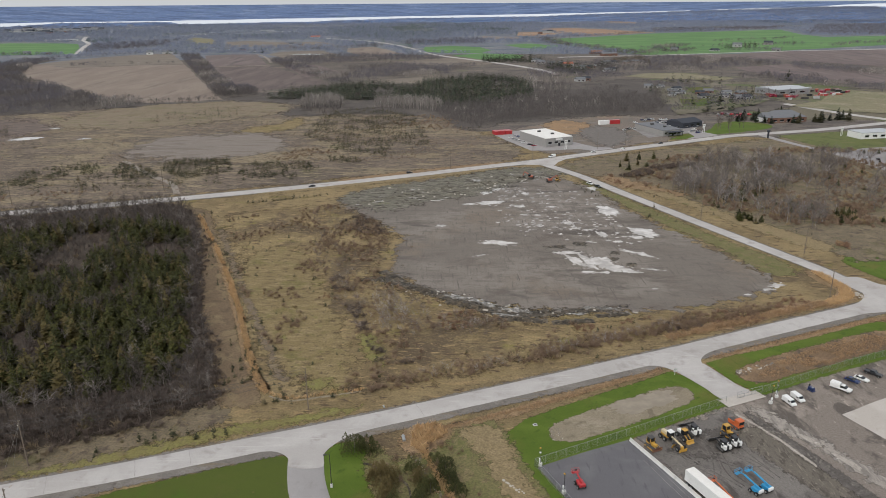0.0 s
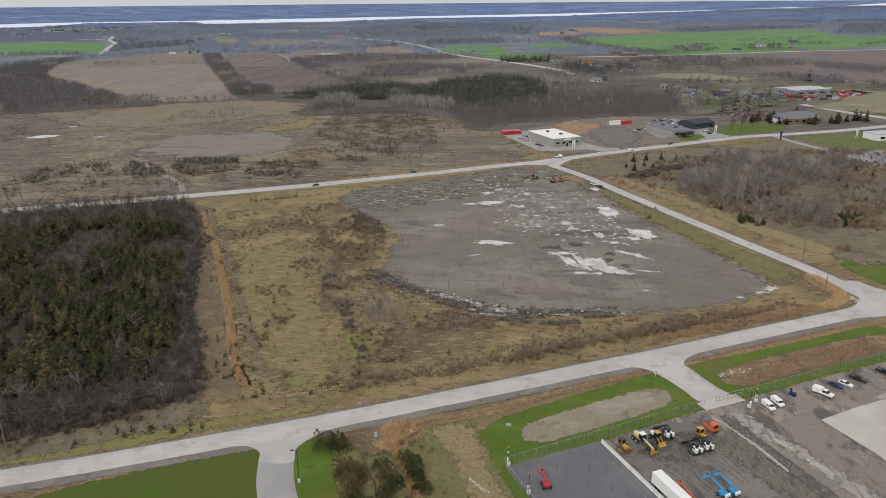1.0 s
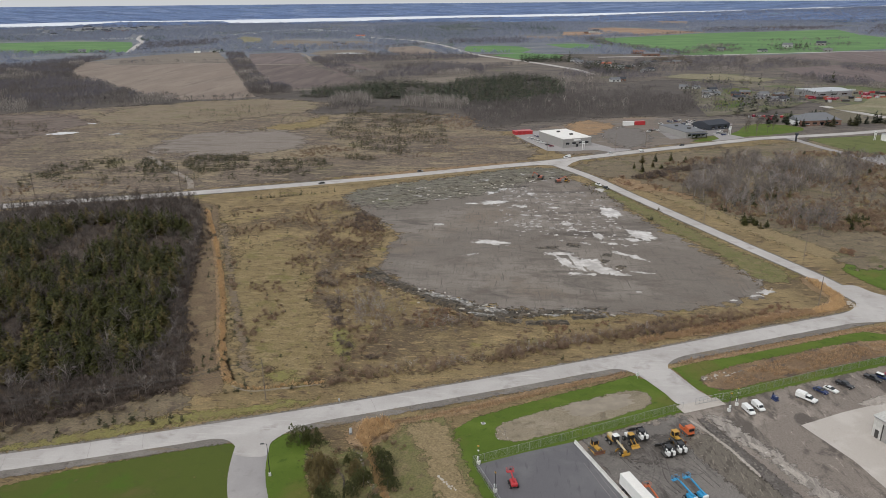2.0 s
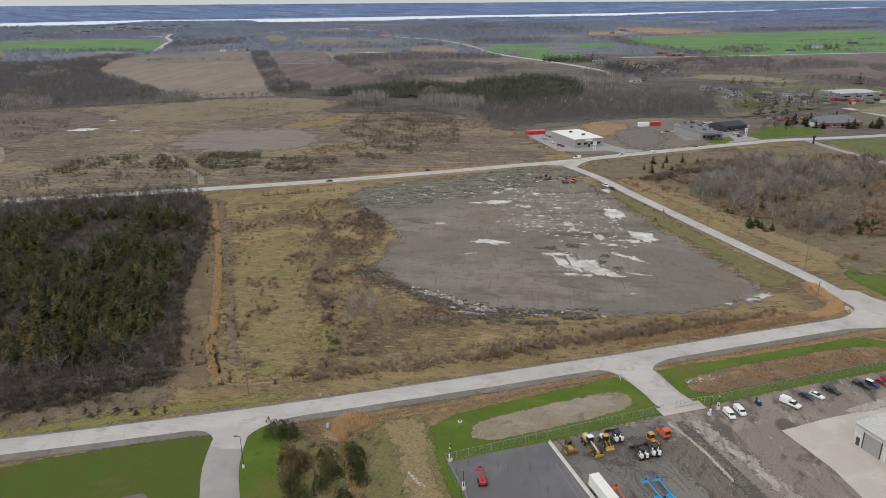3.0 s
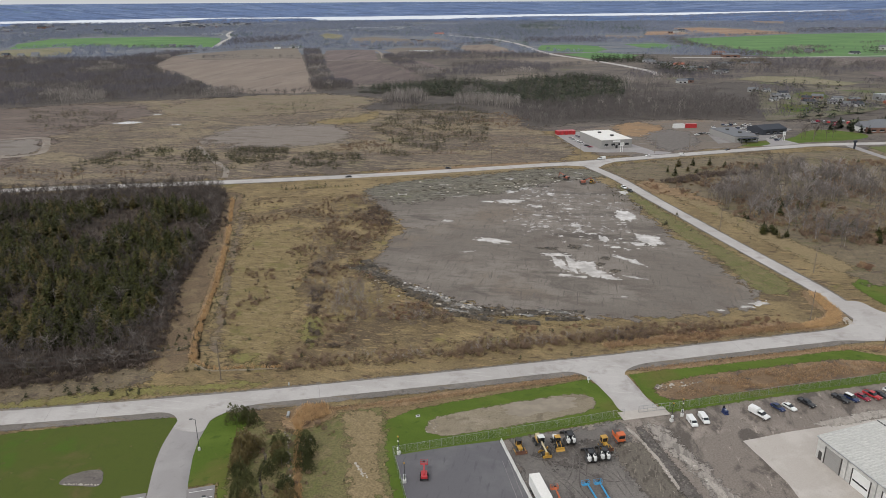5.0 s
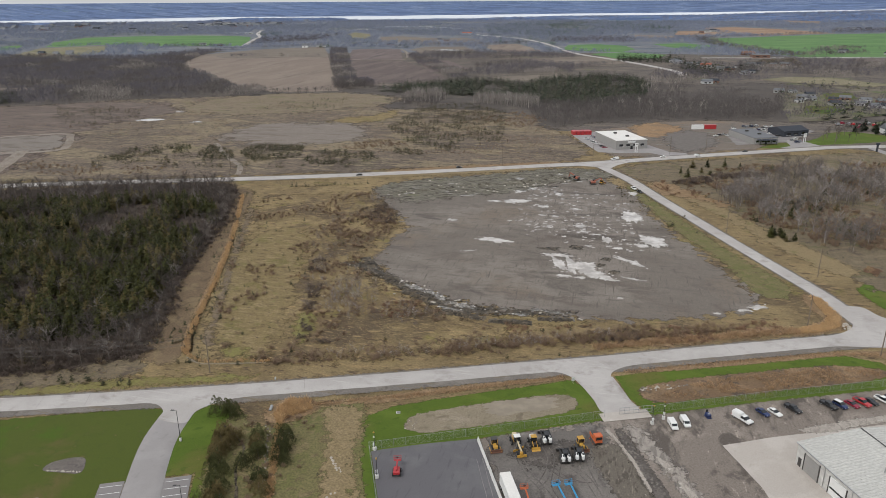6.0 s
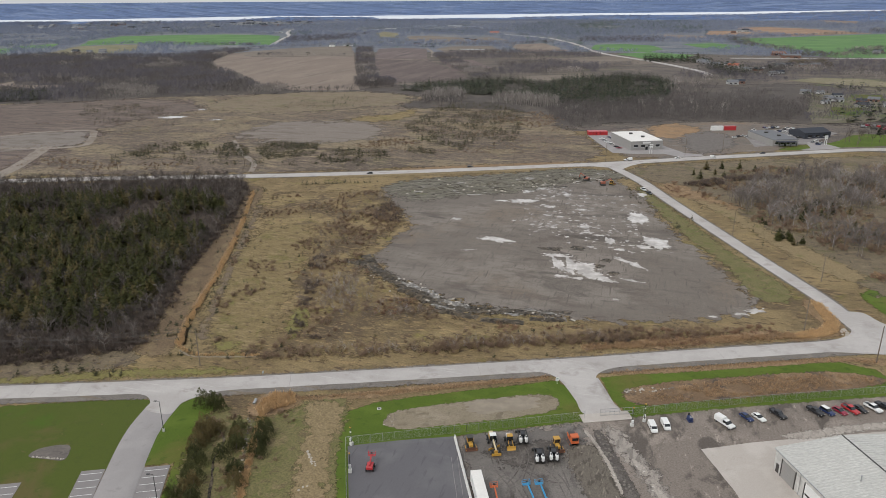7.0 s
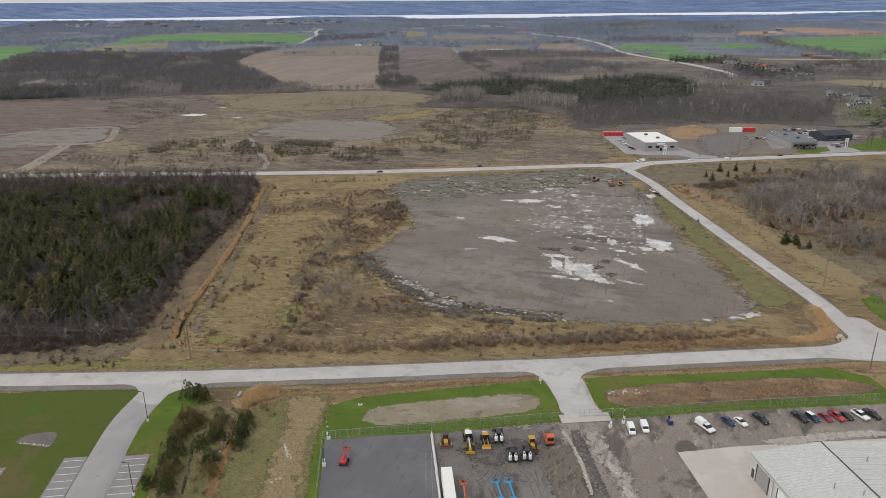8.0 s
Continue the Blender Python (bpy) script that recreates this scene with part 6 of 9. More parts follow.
def box(cx, cy, cz, sx, sy, sz, bevel=0.0, bm=None, rz=0.0, ry=0.0, taper=1.0):
    """A box by centre and size; taper narrows its top."""
    bm = bm or bmesh.new()
    r = bmesh.ops.create_cube(bm, size=1.0)
    for v in r["verts"]:
        if v.co.z > 0:
            v.co.x *= taper
            v.co.y *= taper
    bmesh.ops.transform(bm, matrix=Matrix.LocRotScale((cx, cy, cz), Euler((0, radians(ry), radians(rz))), (sx, sy, sz)), verts=r["verts"])
    if bevel:
        es = list({e for v in r["verts"] for e in v.link_edges})
        bmesh.ops.bevel(bm, geom=es, offset=bevel, segments=1, affect="EDGES")
    return bm


def tube(p, q, r0, r1=None, seg=8, bm=None):
    bm = bm or bmesh.new()
    p, q = Vector(p), Vector(q)
    d = q - p
    m = Matrix.Translation((p + q) / 2) @ d.to_track_quat("Z", "Y").to_matrix().to_4x4()
    bmesh.ops.create_cone(bm, cap_ends=True, segments=seg, radius1=r0, radius2=r0 if r1 is None else r1, depth=d.length, matrix=m)
    return bm


def prism(profile, width, bm=None, y0=0.0, top=1.0, zmax=None):
    """A side profile of (x, z) drawn out across y; top narrows what lies above half of zmax."""
    bm = bm or bmesh.new()
    zmax = zmax or max(z for x, z in profile)
    rows = []
    for s in (-1, 1):
        rows.append([bm.verts.new((x, y0 + s * width / 2 * (top if z > zmax * 0.75 else 1), z)) for x, z in profile])
    n = len(profile)
    bm.faces.new(rows[0])
    bm.faces.new(rows[1][::-1])
    for i in range(n):
        j = (i + 1) % n
        bm.faces.new((rows[0][j], rows[0][i], rows[1][i], rows[1][j]))
    bmesh.ops.recalc_face_normals(bm, faces=bm.faces[:])
    return bm


def put(ob, x, y, z=0.0, turn=0.0, size=1.0):
    ob.location, ob.rotation_euler, ob.scale = (x, y, z), (0, 0, radians(turn)), (size, size, size)
    return ob


ROAD_SIZE, MACHINE_SIZE = 0.8, 0.92   # metres to plan units


M_WHITE = paint("white_paint", (0.72, 0.72, 0.7), 0.4)
M_BLACK = paint("black_paint", (0.018, 0.018, 0.02), 0.3)
M_NAVY = paint("navy_paint", (0.015, 0.03, 0.1), 0.35)
M_DULLWHITE = paint("weathered_white_siding", (0.46, 0.46, 0.45), 0.7, 0, 0.4, 0.3)
M_RED = paint("red_paint", (0.42, 0.03, 0.035), 0.35)
M_MAROON = paint("maroon_paint", (0.25, 0.015, 0.04), 0.35)
M_SILVER = paint("silver_paint", (0.42, 0.43, 0.44), 0.3, 0.6)
M_YELLOW = paint("machine_yellow", (0.52, 0.29, 0.04), 0.5, 0, 0.55)
M_REDDISH = paint("faded_red", (0.33, 0.1, 0.055), 0.6, 0, 0.5)
M_CREAM = paint("cream_paint", (0.6, 0.5, 0.32), 0.5, 0, 0.5)
M_ORANGE = paint("machine_orange", (0.56, 0.125, 0.035), 0.5, 0, 0.4)
M_BLUE = paint("lift_blue", (0.03, 0.27, 0.5), 0.45)
M_TYRE = paint("tyre_rubber", (0.022, 0.022, 0.022), 0.85, 0, 0.6, 0.2)
M_STEEL = paint("dark_steel", (0.09, 0.085, 0.08), 0.55, 0.6, 0.6)
M_RUST = paint("rusty_blade", (0.19, 0.085, 0.05), 0.7, 0.2, 0.7)
M_GALV = paint("galvanised_steel", (0.42, 0.43, 0.43), 0.45, 0.7)
M_LAMP = paint("lens_plastic", (0.75, 0.73, 0.66), 0.15)
M_TAIL = paint("tail_light_red", (0.4, 0.01, 0.01), 0.2)
M_WOODPOLE = paint("weathered_pole_wood", (0.2, 0.16, 0.125), 0.9, 0, 0.7, 0.2, 2)
M_BARRIER = paint("barrier_concrete", (0.62, 0.61, 0.58), 0.85, 0, 0.4, 0.3, 1)
M_STONE = paint("limestone", (0.45, 0.41, 0.35), 0.9, 0, 0.6, 0.2, 2)
M_LINE = paint("road_paint", (0.72, 0.72, 0.7), 0.8, 0, 0.5, 0.2, 2)
m, nt, p = base("vehicle_glass", 0.05, 0, 0.8)
p.inputs["Base Color"].default_value = (0.012, 0.015, 0.018, 1)
M_GLASS = m


def metal_roof(name, colour, gap, axis, tint=0.1):
    """Ribbed sheet metal: streaks run down the ribs."""
    m, nt, p = base(name, 0.55, 0.15, 0.4)
    co = nt.nodes.new("ShaderNodeTexCoord").outputs["Object"]
    streak = grain(nt, 0.8, 5, 0.65, 0.2, co, (0, 1 if axis == "x" else 5, 5 if axis == "x" else 1))
    big = grain(nt, 0.12, 4, 0.6, 0.3, co)
    dim = tuple(c * 0.72 for c in colour)
    col = mix(nt, tone(nt, streak, 0.35, 0.7), dim, colour)
    col = mix(nt, tone(nt, big, 0.4, 0.7), mix(nt, 0.3, col, dim), col)
    link(nt, col, p.inputs["Base Color"])
    return m


M_ROOF = metal_roof("pale_roof_sheet", (0.6, 0.59, 0.55), 0.9, "x")
M_WALLSHEET = metal_roof("white_wall_sheet", (0.66, 0.65, 0.62), 0.3, "z")
M_MEMBRANE = paint("white_roof_membrane", (0.72, 0.7, 0.66), 0.8, 0, 0.3, 0.3, 0.2)
M_GREYWALL = paint("grey_wall_cladding", (0.3, 0.29, 0.275), 0.8, 0, 0.3, 0.3, 0.4)
M_DARKROOF = paint("dark_shingles", (0.045, 0.05, 0.062), 0.85, 0, 0.4, 0.2, 0.5)
M_GREYROOF = paint("grey_shingles", (0.16, 0.165, 0.175), 0.85, 0, 0.4, 0.2, 0.5)
M_BRICK = paint("brown_brick", (0.2, 0.115, 0.085), 0.85, 0, 0.4, 0.2, 0.8)


# ---- vehicles ----
def wheel(parent, x, y, r=0.34, w=0.24):
    t = part("wheel", tube((x, y - w / 2, r), (x, y + w / 2, r), r, seg=12), M_TYRE, parent, "black rubber tyre")
    part("rim", tube((x, y - w / 2 - 0.012, r), (x, y + w / 2 + 0.012, r), r * 0.58, seg=8), M_GALV, t)


def vehicle(kind, colour, label, roof=None):
    """A road vehicle, nose to +x, resting on its tyres."""
    root = tagged(new(kind), label, "car" if kind in ("sedan", "suv") else "van" if kind.endswith("van") else "truck")
    spec = {"sedan": (4.7, 1.8, 1.42), "suv": (4.7, 1.88, 1.72), "pickup": (5.7, 1.98, 1.86), "cargo_van": (4.9, 1.9, 1.95), "service_truck": (6.6, 2.15, 2.3)}[kind]
    L, Wd, H = spec
    f, b = L / 2, -L / 2
    if kind == "sedan":
        hull = [(b, 0.35), (b, 0.85), (b + 0.2, 0.98), (-0.3, 1.0), (1.0, 0.95), (f - 0.25, 0.78), (f, 0.6), (f, 0.3)]
        cab = [(b + 0.45, 0.96), (b + 1.15, H - 0.05), (-0.1, H - 0.06), (0.95, 0.95)]
        top = (b + 1.15, -0.1)
    elif kind == "suv":
        hull = [(b, 0.4), (b, 1.05), (0.9, 1.05), (f - 0.2, 0.92), (f, 0.7), (f, 0.35)]
        cab = [(b + 0.1, 1.03), (b + 0.35, H - 0.05), (0.15, H - 0.06), (0.95, 1.03)]
        top = (b + 0.35, 0.15)
    elif kind == "pickup":
        hull = [(b, 0.5), (b, 1.05), (0.9, 1.12), (f - 0.15, 1.05), (f, 0.85), (f, 0.45)]
        cab = [(-1.0, 1.08), (-0.85, H - 0.05), (0.5, H - 0.06), (1.15, 1.1)]
        top = (-0.85, 0.5)
    elif kind == "cargo_van":
        hull = [(b, 0.4), (b, 1.85), (b + 0.15, H - 0.04), (0.7, H - 0.04), (1.0, 1.75), (1.65, 1.1), (f - 0.1, 0.92), (f, 0.7), (f, 0.35)]
        cab = [(0.62, 1.12), (0.62, 1.75), (1.06, 1.74), (1.68, 1.12)]
        top = (b + 0.15, 0.7)
    else:
        hull = [(-0.1, 0.55), (-0.1, 1.2), (1.6, 1.25), (f - 0.1, 1.15), (f, 0.9), (f, 0.45), (-3.2, 0.55), (-3.2, 0.75)]
        hull = [(b, 0.6), (b, 0.85), (0.0, 0.9), (0.0, 1.2), (1.9, 1.25), (f - 0.1, 1.12), (f, 0.9), (f, 0.5)]
        cab = [(0.0, 1.2), (0.08, 1.95), (1.2, 1.95), (1.95, 1.22)]
        top = (0.08, 1.2)
    body = part("body", prism(hull, Wd, top=0.97), colour, root)
    bmod = bmesh.new()
    bmod.from_mesh(body.data)
    bmesh.ops.bevel(bmod, geom=bmod.edges[:], offset=0.07, segments=2, affect="EDGES")
    bmod.to_mesh(body.data)
    bmod.free()
    if kind == "cargo_van":
        part("windscreen", box(1.38, 0, 1.45, 0.05, Wd * 0.84, 0.78, 0.02, ry=-43), M_GLASS, root)
        for s in (-1, 1):
            part("side_window", box(0.75, s * (Wd / 2 - 0.005), 1.42, 0.75, 0.03, 0.45, 0.01), M_GLASS, root)
    else:
        part("window_band", prism(cab, Wd * 0.9, top=0.86, zmax=cab[1][1]), M_GLASS, root, "dark tinted glass")
        part("roof", box((top[0] + top[1]) / 2, 0, (H if kind != "service_truck" else 2.0) - 0.03, top[1] - top[0] + 0.12, Wd * 0.79, 0.07, 0.03), roof or colour, root)
    if kind == "pickup":
        part("cargo_bed", box((b - 1.0) / 2 + 0.02, 0, 1.075, -1.0 - b - 0.3, Wd * 0.8, 0.05), M_BLACK, root, "black bed floor")
        for s in (-1, 1):
            part("bed_side", box((b - 1.0) / 2, s * Wd * 0.45, 1.13, -1.0 - b - 0.05, 0.12, 0.16, 0.03), colour, root)
        part("tailgate", box(b + 0.06, 0, 1.12, 0.1, Wd * 0.84, 0.18, 0.03), colour, root)
    if kind == "service_truck":
        part("service_body", box(-1.65, 0, 1.5, 3.1, Wd, 1.35, 0.08), colour, root, "white service body with a canopy")
        part("canopy", box(-1.65, 0, 2.3, 3.0, Wd * 0.8, 0.35, 0.1), roof or colour, root)
        part("bumper", box(f, 0, 0.6, 0.15, Wd * 0.95, 0.25, 0.03), M_BLACK, root)
    for s in (-1, 1):
        part("headlight", box(f - 0.06, s * Wd * 0.36, 0.74 if kind in ("sedan", "suv", "cargo_van") else 0.98, 0.1, 0.34, 0.14, 0.02), M_LAMP, root)
        part("tail_light", box(b + 0.02, s * Wd * 0.42, 0.85, 0.08, 0.18, 0.2, 0.02), M_TAIL, root)
        part("mirror", box(cab[-1][0] - 0.35, s * (Wd / 2 + 0.08), cab[-1][1] + 0.08, 0.12, 0.18, 0.14, 0.02), M_BLACK, root)
        for x in (f - 0.85, b + 0.95):
            wheel(root, x, s * (Wd / 2 - 0.13), 0.33 if kind in ("sedan",) else 0.38)
    return root


YARD_TURN = -67.0
CARS = [("cargo_van", M_WHITE, "white cargo van parked by the yard fence", 82.7, 158.4, -74, None), ("cargo_van", M_WHITE, "white cargo van parked by the yard fence", 85.7, 160.2, -74, None),
        ("service_truck", M_WHITE, "white service truck with canopy body", 99.4, 165.0, -46, None), ("sedan", M_NAVY, "dark blue sedan parked by the fence", 104.8, 169.2, -52, None),
        ("sedan", M_WHITE, "white sedan parked by the fence", 107.7, 169.9, -52, None), ("pickup", M_BLACK, "black pickup parked by the fence", 112.4, 172.6, -52, None),
        ("pickup", M_BLACK, "black pickup parked by the fence", 121.5, 176.4, -52, None), ("suv", M_NAVY, "dark blue sport utility with a white roof", 124.4, 177.2, -52, M_WHITE),
        ("sedan", M_MAROON, "maroon sedan parked in the row", 127.4, 178.3, -52, None), ("pickup", M_RED, "red pickup parked in the row", 130.1, 179.7, -52, None),
        ("sedan", M_BLACK, "black sedan parked in the row", 132.4, 180.6, -52, None), ("pickup", M_WHITE, "white pickup parked in the row", 135.7, 182.0, -52, None),
        ("pickup", M_BLACK, "black pickup parked in the row", 138.5, 183.2, -52, None)]
for kind, col, label, x, y, turn, roof in CARS:
    tagged(put(vehicle(kind, col, label, roof), x, y, 0.035, turn, ROAD_SIZE), group="parked cars in the yard")
PROTO = {}
shade_r = random.Random(31)


def far_vehicle(kind, col, label, x, y, turn, group, z=0.1):
    key = (kind, col.name, label)
    if key in PROTO:
        ob = copy_thing(PROTO[key], Matrix())
    else:
        ob = PROTO[key] = vehicle(kind, col, label)
    tagged(put(ob, x, y, z, turn, ROAD_SIZE), group=group)


for kind, col, x, y, turn in (("sedan", M_WHITE, 45.2, 529.8, 25), ("sedan", M_SILVER, 47.0, 525.2, 24), ("sedan", M_WHITE, 49.0, 520.4, 25), ("suv", M_WHITE, 51, 515.4, 26), ("suv", M_WHITE, 53, 510.8, 25), ("sedan", M_BLACK, 56.6, 503, 24), ("sedan", M_MAROON, 58.8, 498.6, 25)):
    far_vehicle(kind, col, "car parked beside the store", x, y, turn, "cars beside the store")
for i, (x, y) in enumerate(((138, 559.7), (141.2, 563.5), (144.5, 567), (164.7, 607.5), (168, 609), (171, 611), (174.5, 613), (174, 593), (178, 596), (181.4, 593), (185, 595), (190, 601), (178.4, 578), (182.6, 569), (189, 553), (191, 546), (187, 588), (192, 592))):
    far_vehicle(("sedan", "suv")[i % 2], (M_WHITE, M_BLACK, M_SILVER, M_NAVY)[i % 4], "car at the highway dealership", x, y, 20 + 7 * (i % 3), "cars at the dealership")
for kind, col, lb, x, y, turn in (("sedan", M_BLACK, "black car driving on the highway", -26, 417.5, 24), ("sedan", M_BLACK, "black car driving on the highway", -79, 385.8, 203), ("service_truck", M_WHITE, "white truck on the highway", 66, 460.2, 209),
                              ("cargo_van", M_WHITE, "white van on the highway", 118, 482.6, 28), ("sedan", M_WHITE, "white car on the highway", 96, 474.6, 208), ("sedan", M_BLACK, "black car on the highway", 150, 504, 208),
                              ("pickup", M_WHITE, "white pickup stopped on the side road", 76.6, 387.6, -66), ("pickup", M_BLACK, "dark pickup stopped on the side road", 79.6, 380.6, -66), ("sedan", M_BLACK, "black car on the highway", -206, 340.4, 203)):
    far_vehicle(kind, col, lb, x, y, turn, "", 0.17)

# ---- yard machines ----
def tracks(root, L, gap, w, h, mat=None):
    for s in (-1, 1):
        b = box(0, s * gap / 2, h / 2, L, w, h, h * 0.33)
        t = part("track", b, M_STEEL, root, "worn steel crawler track")
        for k in range(3):
            part("roller", tube((-L * 0.32 + k * L * 0.32, s * (gap / 2 + w * 0.52), h * 0.42), (-L * 0.32 + k * L * 0.32, s * (gap / 2 - w * 0.52), h * 0.42), h * 0.26, seg=8), mat or M_STEEL, t)


def dozer(label, dark=False):
    root = tagged(new("bulldozer"), label, "bulldozer")
    tracks(root, 3.2, 1.9, 0.55, 0.9, M_YELLOW)
    part("engine_hood", box(0.85, 0, 1.25, 1.6, 1.0, 0.8, 0.1), M_YELLOW, root)
    part("rear_deck", box(-1.0, 0, 1.2, 1.2, 1.3, 0.7, 0.08), M_YELLOW, root)
    c = part("cab", box(-0.55, 0, 2.0, 1.3, 1.4, 1.3, 0.06), M_GLASS, root, "dark glazed cab")
    part("cab_roof", box(-0.55, 0, 2.72, 1.5, 1.6, 0.14, 0.05), M_STEEL if dark else M_YELLOW, c)
    for sx, sy in ((-1, -1), (-1, 1), (1, -1), (1, 1)):
        part("cab_post", box(-0.55 + sx * 0.65, sy * 0.7, 2.0, 0.1, 0.1, 1.35), M_YELLOW, c)
    part("exhaust", tube((0.9, 0.25, 1.6), (0.9, 0.25, 2.3), 0.06), M_STEEL, root)
    bl = prism([(2.05, 0.15), (2.2, 0.12), (2.1, 0.55), (2.25, 1.1), (2.1, 1.1), (1.95, 0.55)], 3.1)
    part("blade", bl, M_RUST, root, "rust-brown curved dozer blade")
    for s in (-1, 1):
        part("push_arm", box(1.1, s * 1.35, 0.5, 2.1, 0.16, 0.22), M_YELLOW, root)
        part("lift_cylinder", tube((0.9, s * 0.4, 1.3), (2.0, s * 0.4, 0.9), 0.06), M_GALV, root)
    return root


def grader():
    root = tagged(new("motor_grader"), "long yellow and cream motor grader", "grader")
    part("rear_frame", box(-2.2, 0, 1.2, 2.6, 1.2, 0.7, 0.1), M_YELLOW, root)
    part("engine_hood", box(-2.4, 0, 1.8, 2.2, 1.1, 0.8, 0.12), M_CREAM, root, "cream engine cover")
    c = part("cab", box(-0.5, 0, 2.3, 1.3, 1.4, 1.5, 0.06), M_GLASS, root, "dark glazed cab")
    part("cab_roof", box(-0.5, 0, 3.1, 1.5, 1.6, 0.14, 0.05), M_WHITE, c)
    part("front_beam", box(2.0, 0, 1.65, 4.0, 0.38, 0.4, 0.06, ry=6), M_CREAM, root)
    part("nose", box(4.0, 0, 1.0, 0.5, 0.8, 0.9, 0.08), M_YELLOW, root)
    part("front_axle", box(3.6, 0, 0.6, 0.3, 1.9, 0.25), M_STEEL, root)
    part("moldboard", box(1.4, 0, 0.45, 0.15, 3.4, 0.6, 0.03, rz=25), M_YELLOW, root)
    part("circle", tube((1.4, 0, 0.85), (1.4, 0, 0.97), 0.75, seg=16), M_STEEL, root)
    for s in (-1, 1):
        for x in (3.6, -1.3, -2.9):
            wheel(root, x, s * 1.0, 0.62, 0.4)
        part("lift_cylinder", tube((1.2, s * 0.6, 0.9), (1.0, s * 0.35, 2.3), 0.06), M_GALV, root)
    part("front_blade", box(4.5, 0, 0.55, 0.14, 2.4, 0.75, 0.03), M_YELLOW, root)
    return root


def loader_tractor():
    root = tagged(new("wheel_loader"), "small yellow and white wheel loader", "loader")
    part("chassis", box(-0.2, 0, 0.9, 3.4, 1.1, 0.6, 0.08), M_STEEL, root)
    part("hood", box(-1.3, 0, 1.5, 1.6, 1.1, 0.8, 0.12), M_WHITE, root, "white engine cover")
    c = part("cab", box(0.1, 0, 1.9, 1.2, 1.3, 1.4, 0.06), M_GLASS, root)
    part("cab_roof", box(0.1, 0, 2.65, 1.4, 1.5, 0.14, 0.05), M_YELLOW, c)
    for s in (-1, 1):
        for x in (1.2, -1.4):
            wheel(root, x, s * 0.9, 0.6, 0.45)
        part("lift_arm", box(1.5, s * 0.5, 1.1, 1.8, 0.14, 0.25, 0.03, ry=28), M_YELLOW, root)
    part("bucket", prism([(2.2, 0.1), (3.0, 0.08), (2.5, 0.3), (2.4, 0.8), (2.2, 0.8)], 2.2), M_YELLOW, root)
    return root


def track_loader(label):
    root = tagged(new("compact_track_loader"), label, "loader")
    tracks(root, 2.3, 1.6, 0.45, 0.8)
    part("chassis", box(-0.1, 0, 0.95, 2.1, 1.1, 0.6, 0.06), M_STEEL, root)
    c = part("cab", box(0.0, 0, 1.6, 1.2, 0.95, 1.15, 0.06), M_BLACK, root, "black caged cab")
    part("cab_roof", box(-0.02, 0, 2.22, 1.3, 1.05, 0.1, 0.04), M_BLACK, c)
    part("rear_window", box(0.62, 0, 1.8, 0.04, 0.7, 0.5, 0.01), M_GLASS, c)
    for s in (-1, 1):
        sc = part("side_cover", box(0.85, s * 0.55, 1.35, 1.5, 0.62, 1.1, 0.2), M_WHITE, root, "white side cover")
        part("vent", box(0.95, s * 0.55, 1.9, 0.55, 0.3, 0.06, 0.02), M_BLACK, sc)
        part("lift_arm", box(-0.3, s * 0.86, 1.8, 2.6, 0.2, 0.24, 0.04, ry=6), M_BLACK, root)
        part("boom_arm", box(-2.2, s * 0.75, 1.25, 2.0, 0.2, 0.26, 0.04, ry=-35), M_BLACK, root)
        part("headlight", box(-0.62, s * 0.35, 2.12, 0.06, 0.2, 0.1, 0.01), M_LAMP, c)
    part("rear_door", box(1.3, 0, 1.15, 0.3, 0.5, 0.95, 0.06), M_BLACK, root, "black engine door")
    part("grille", box(1.46, 0, 1.15, 0.03, 0.4, 0.5, 0.01), M_STEEL, root)
    part("cross_tube", tube((-2.9, -0.75, 0.75), (-2.9, 0.75, 0.75), 0.09, seg=6), M_BLACK, root)
    part("attachment", prism([(-3.9, 0.05), (-3.1, 0.05), (-3.0, 0.75), (-3.15, 0.75), (-3.3, 0.3), (-3.9, 0.12)], 2.0), M_STEEL, root, "dark steel bucket")
    return root


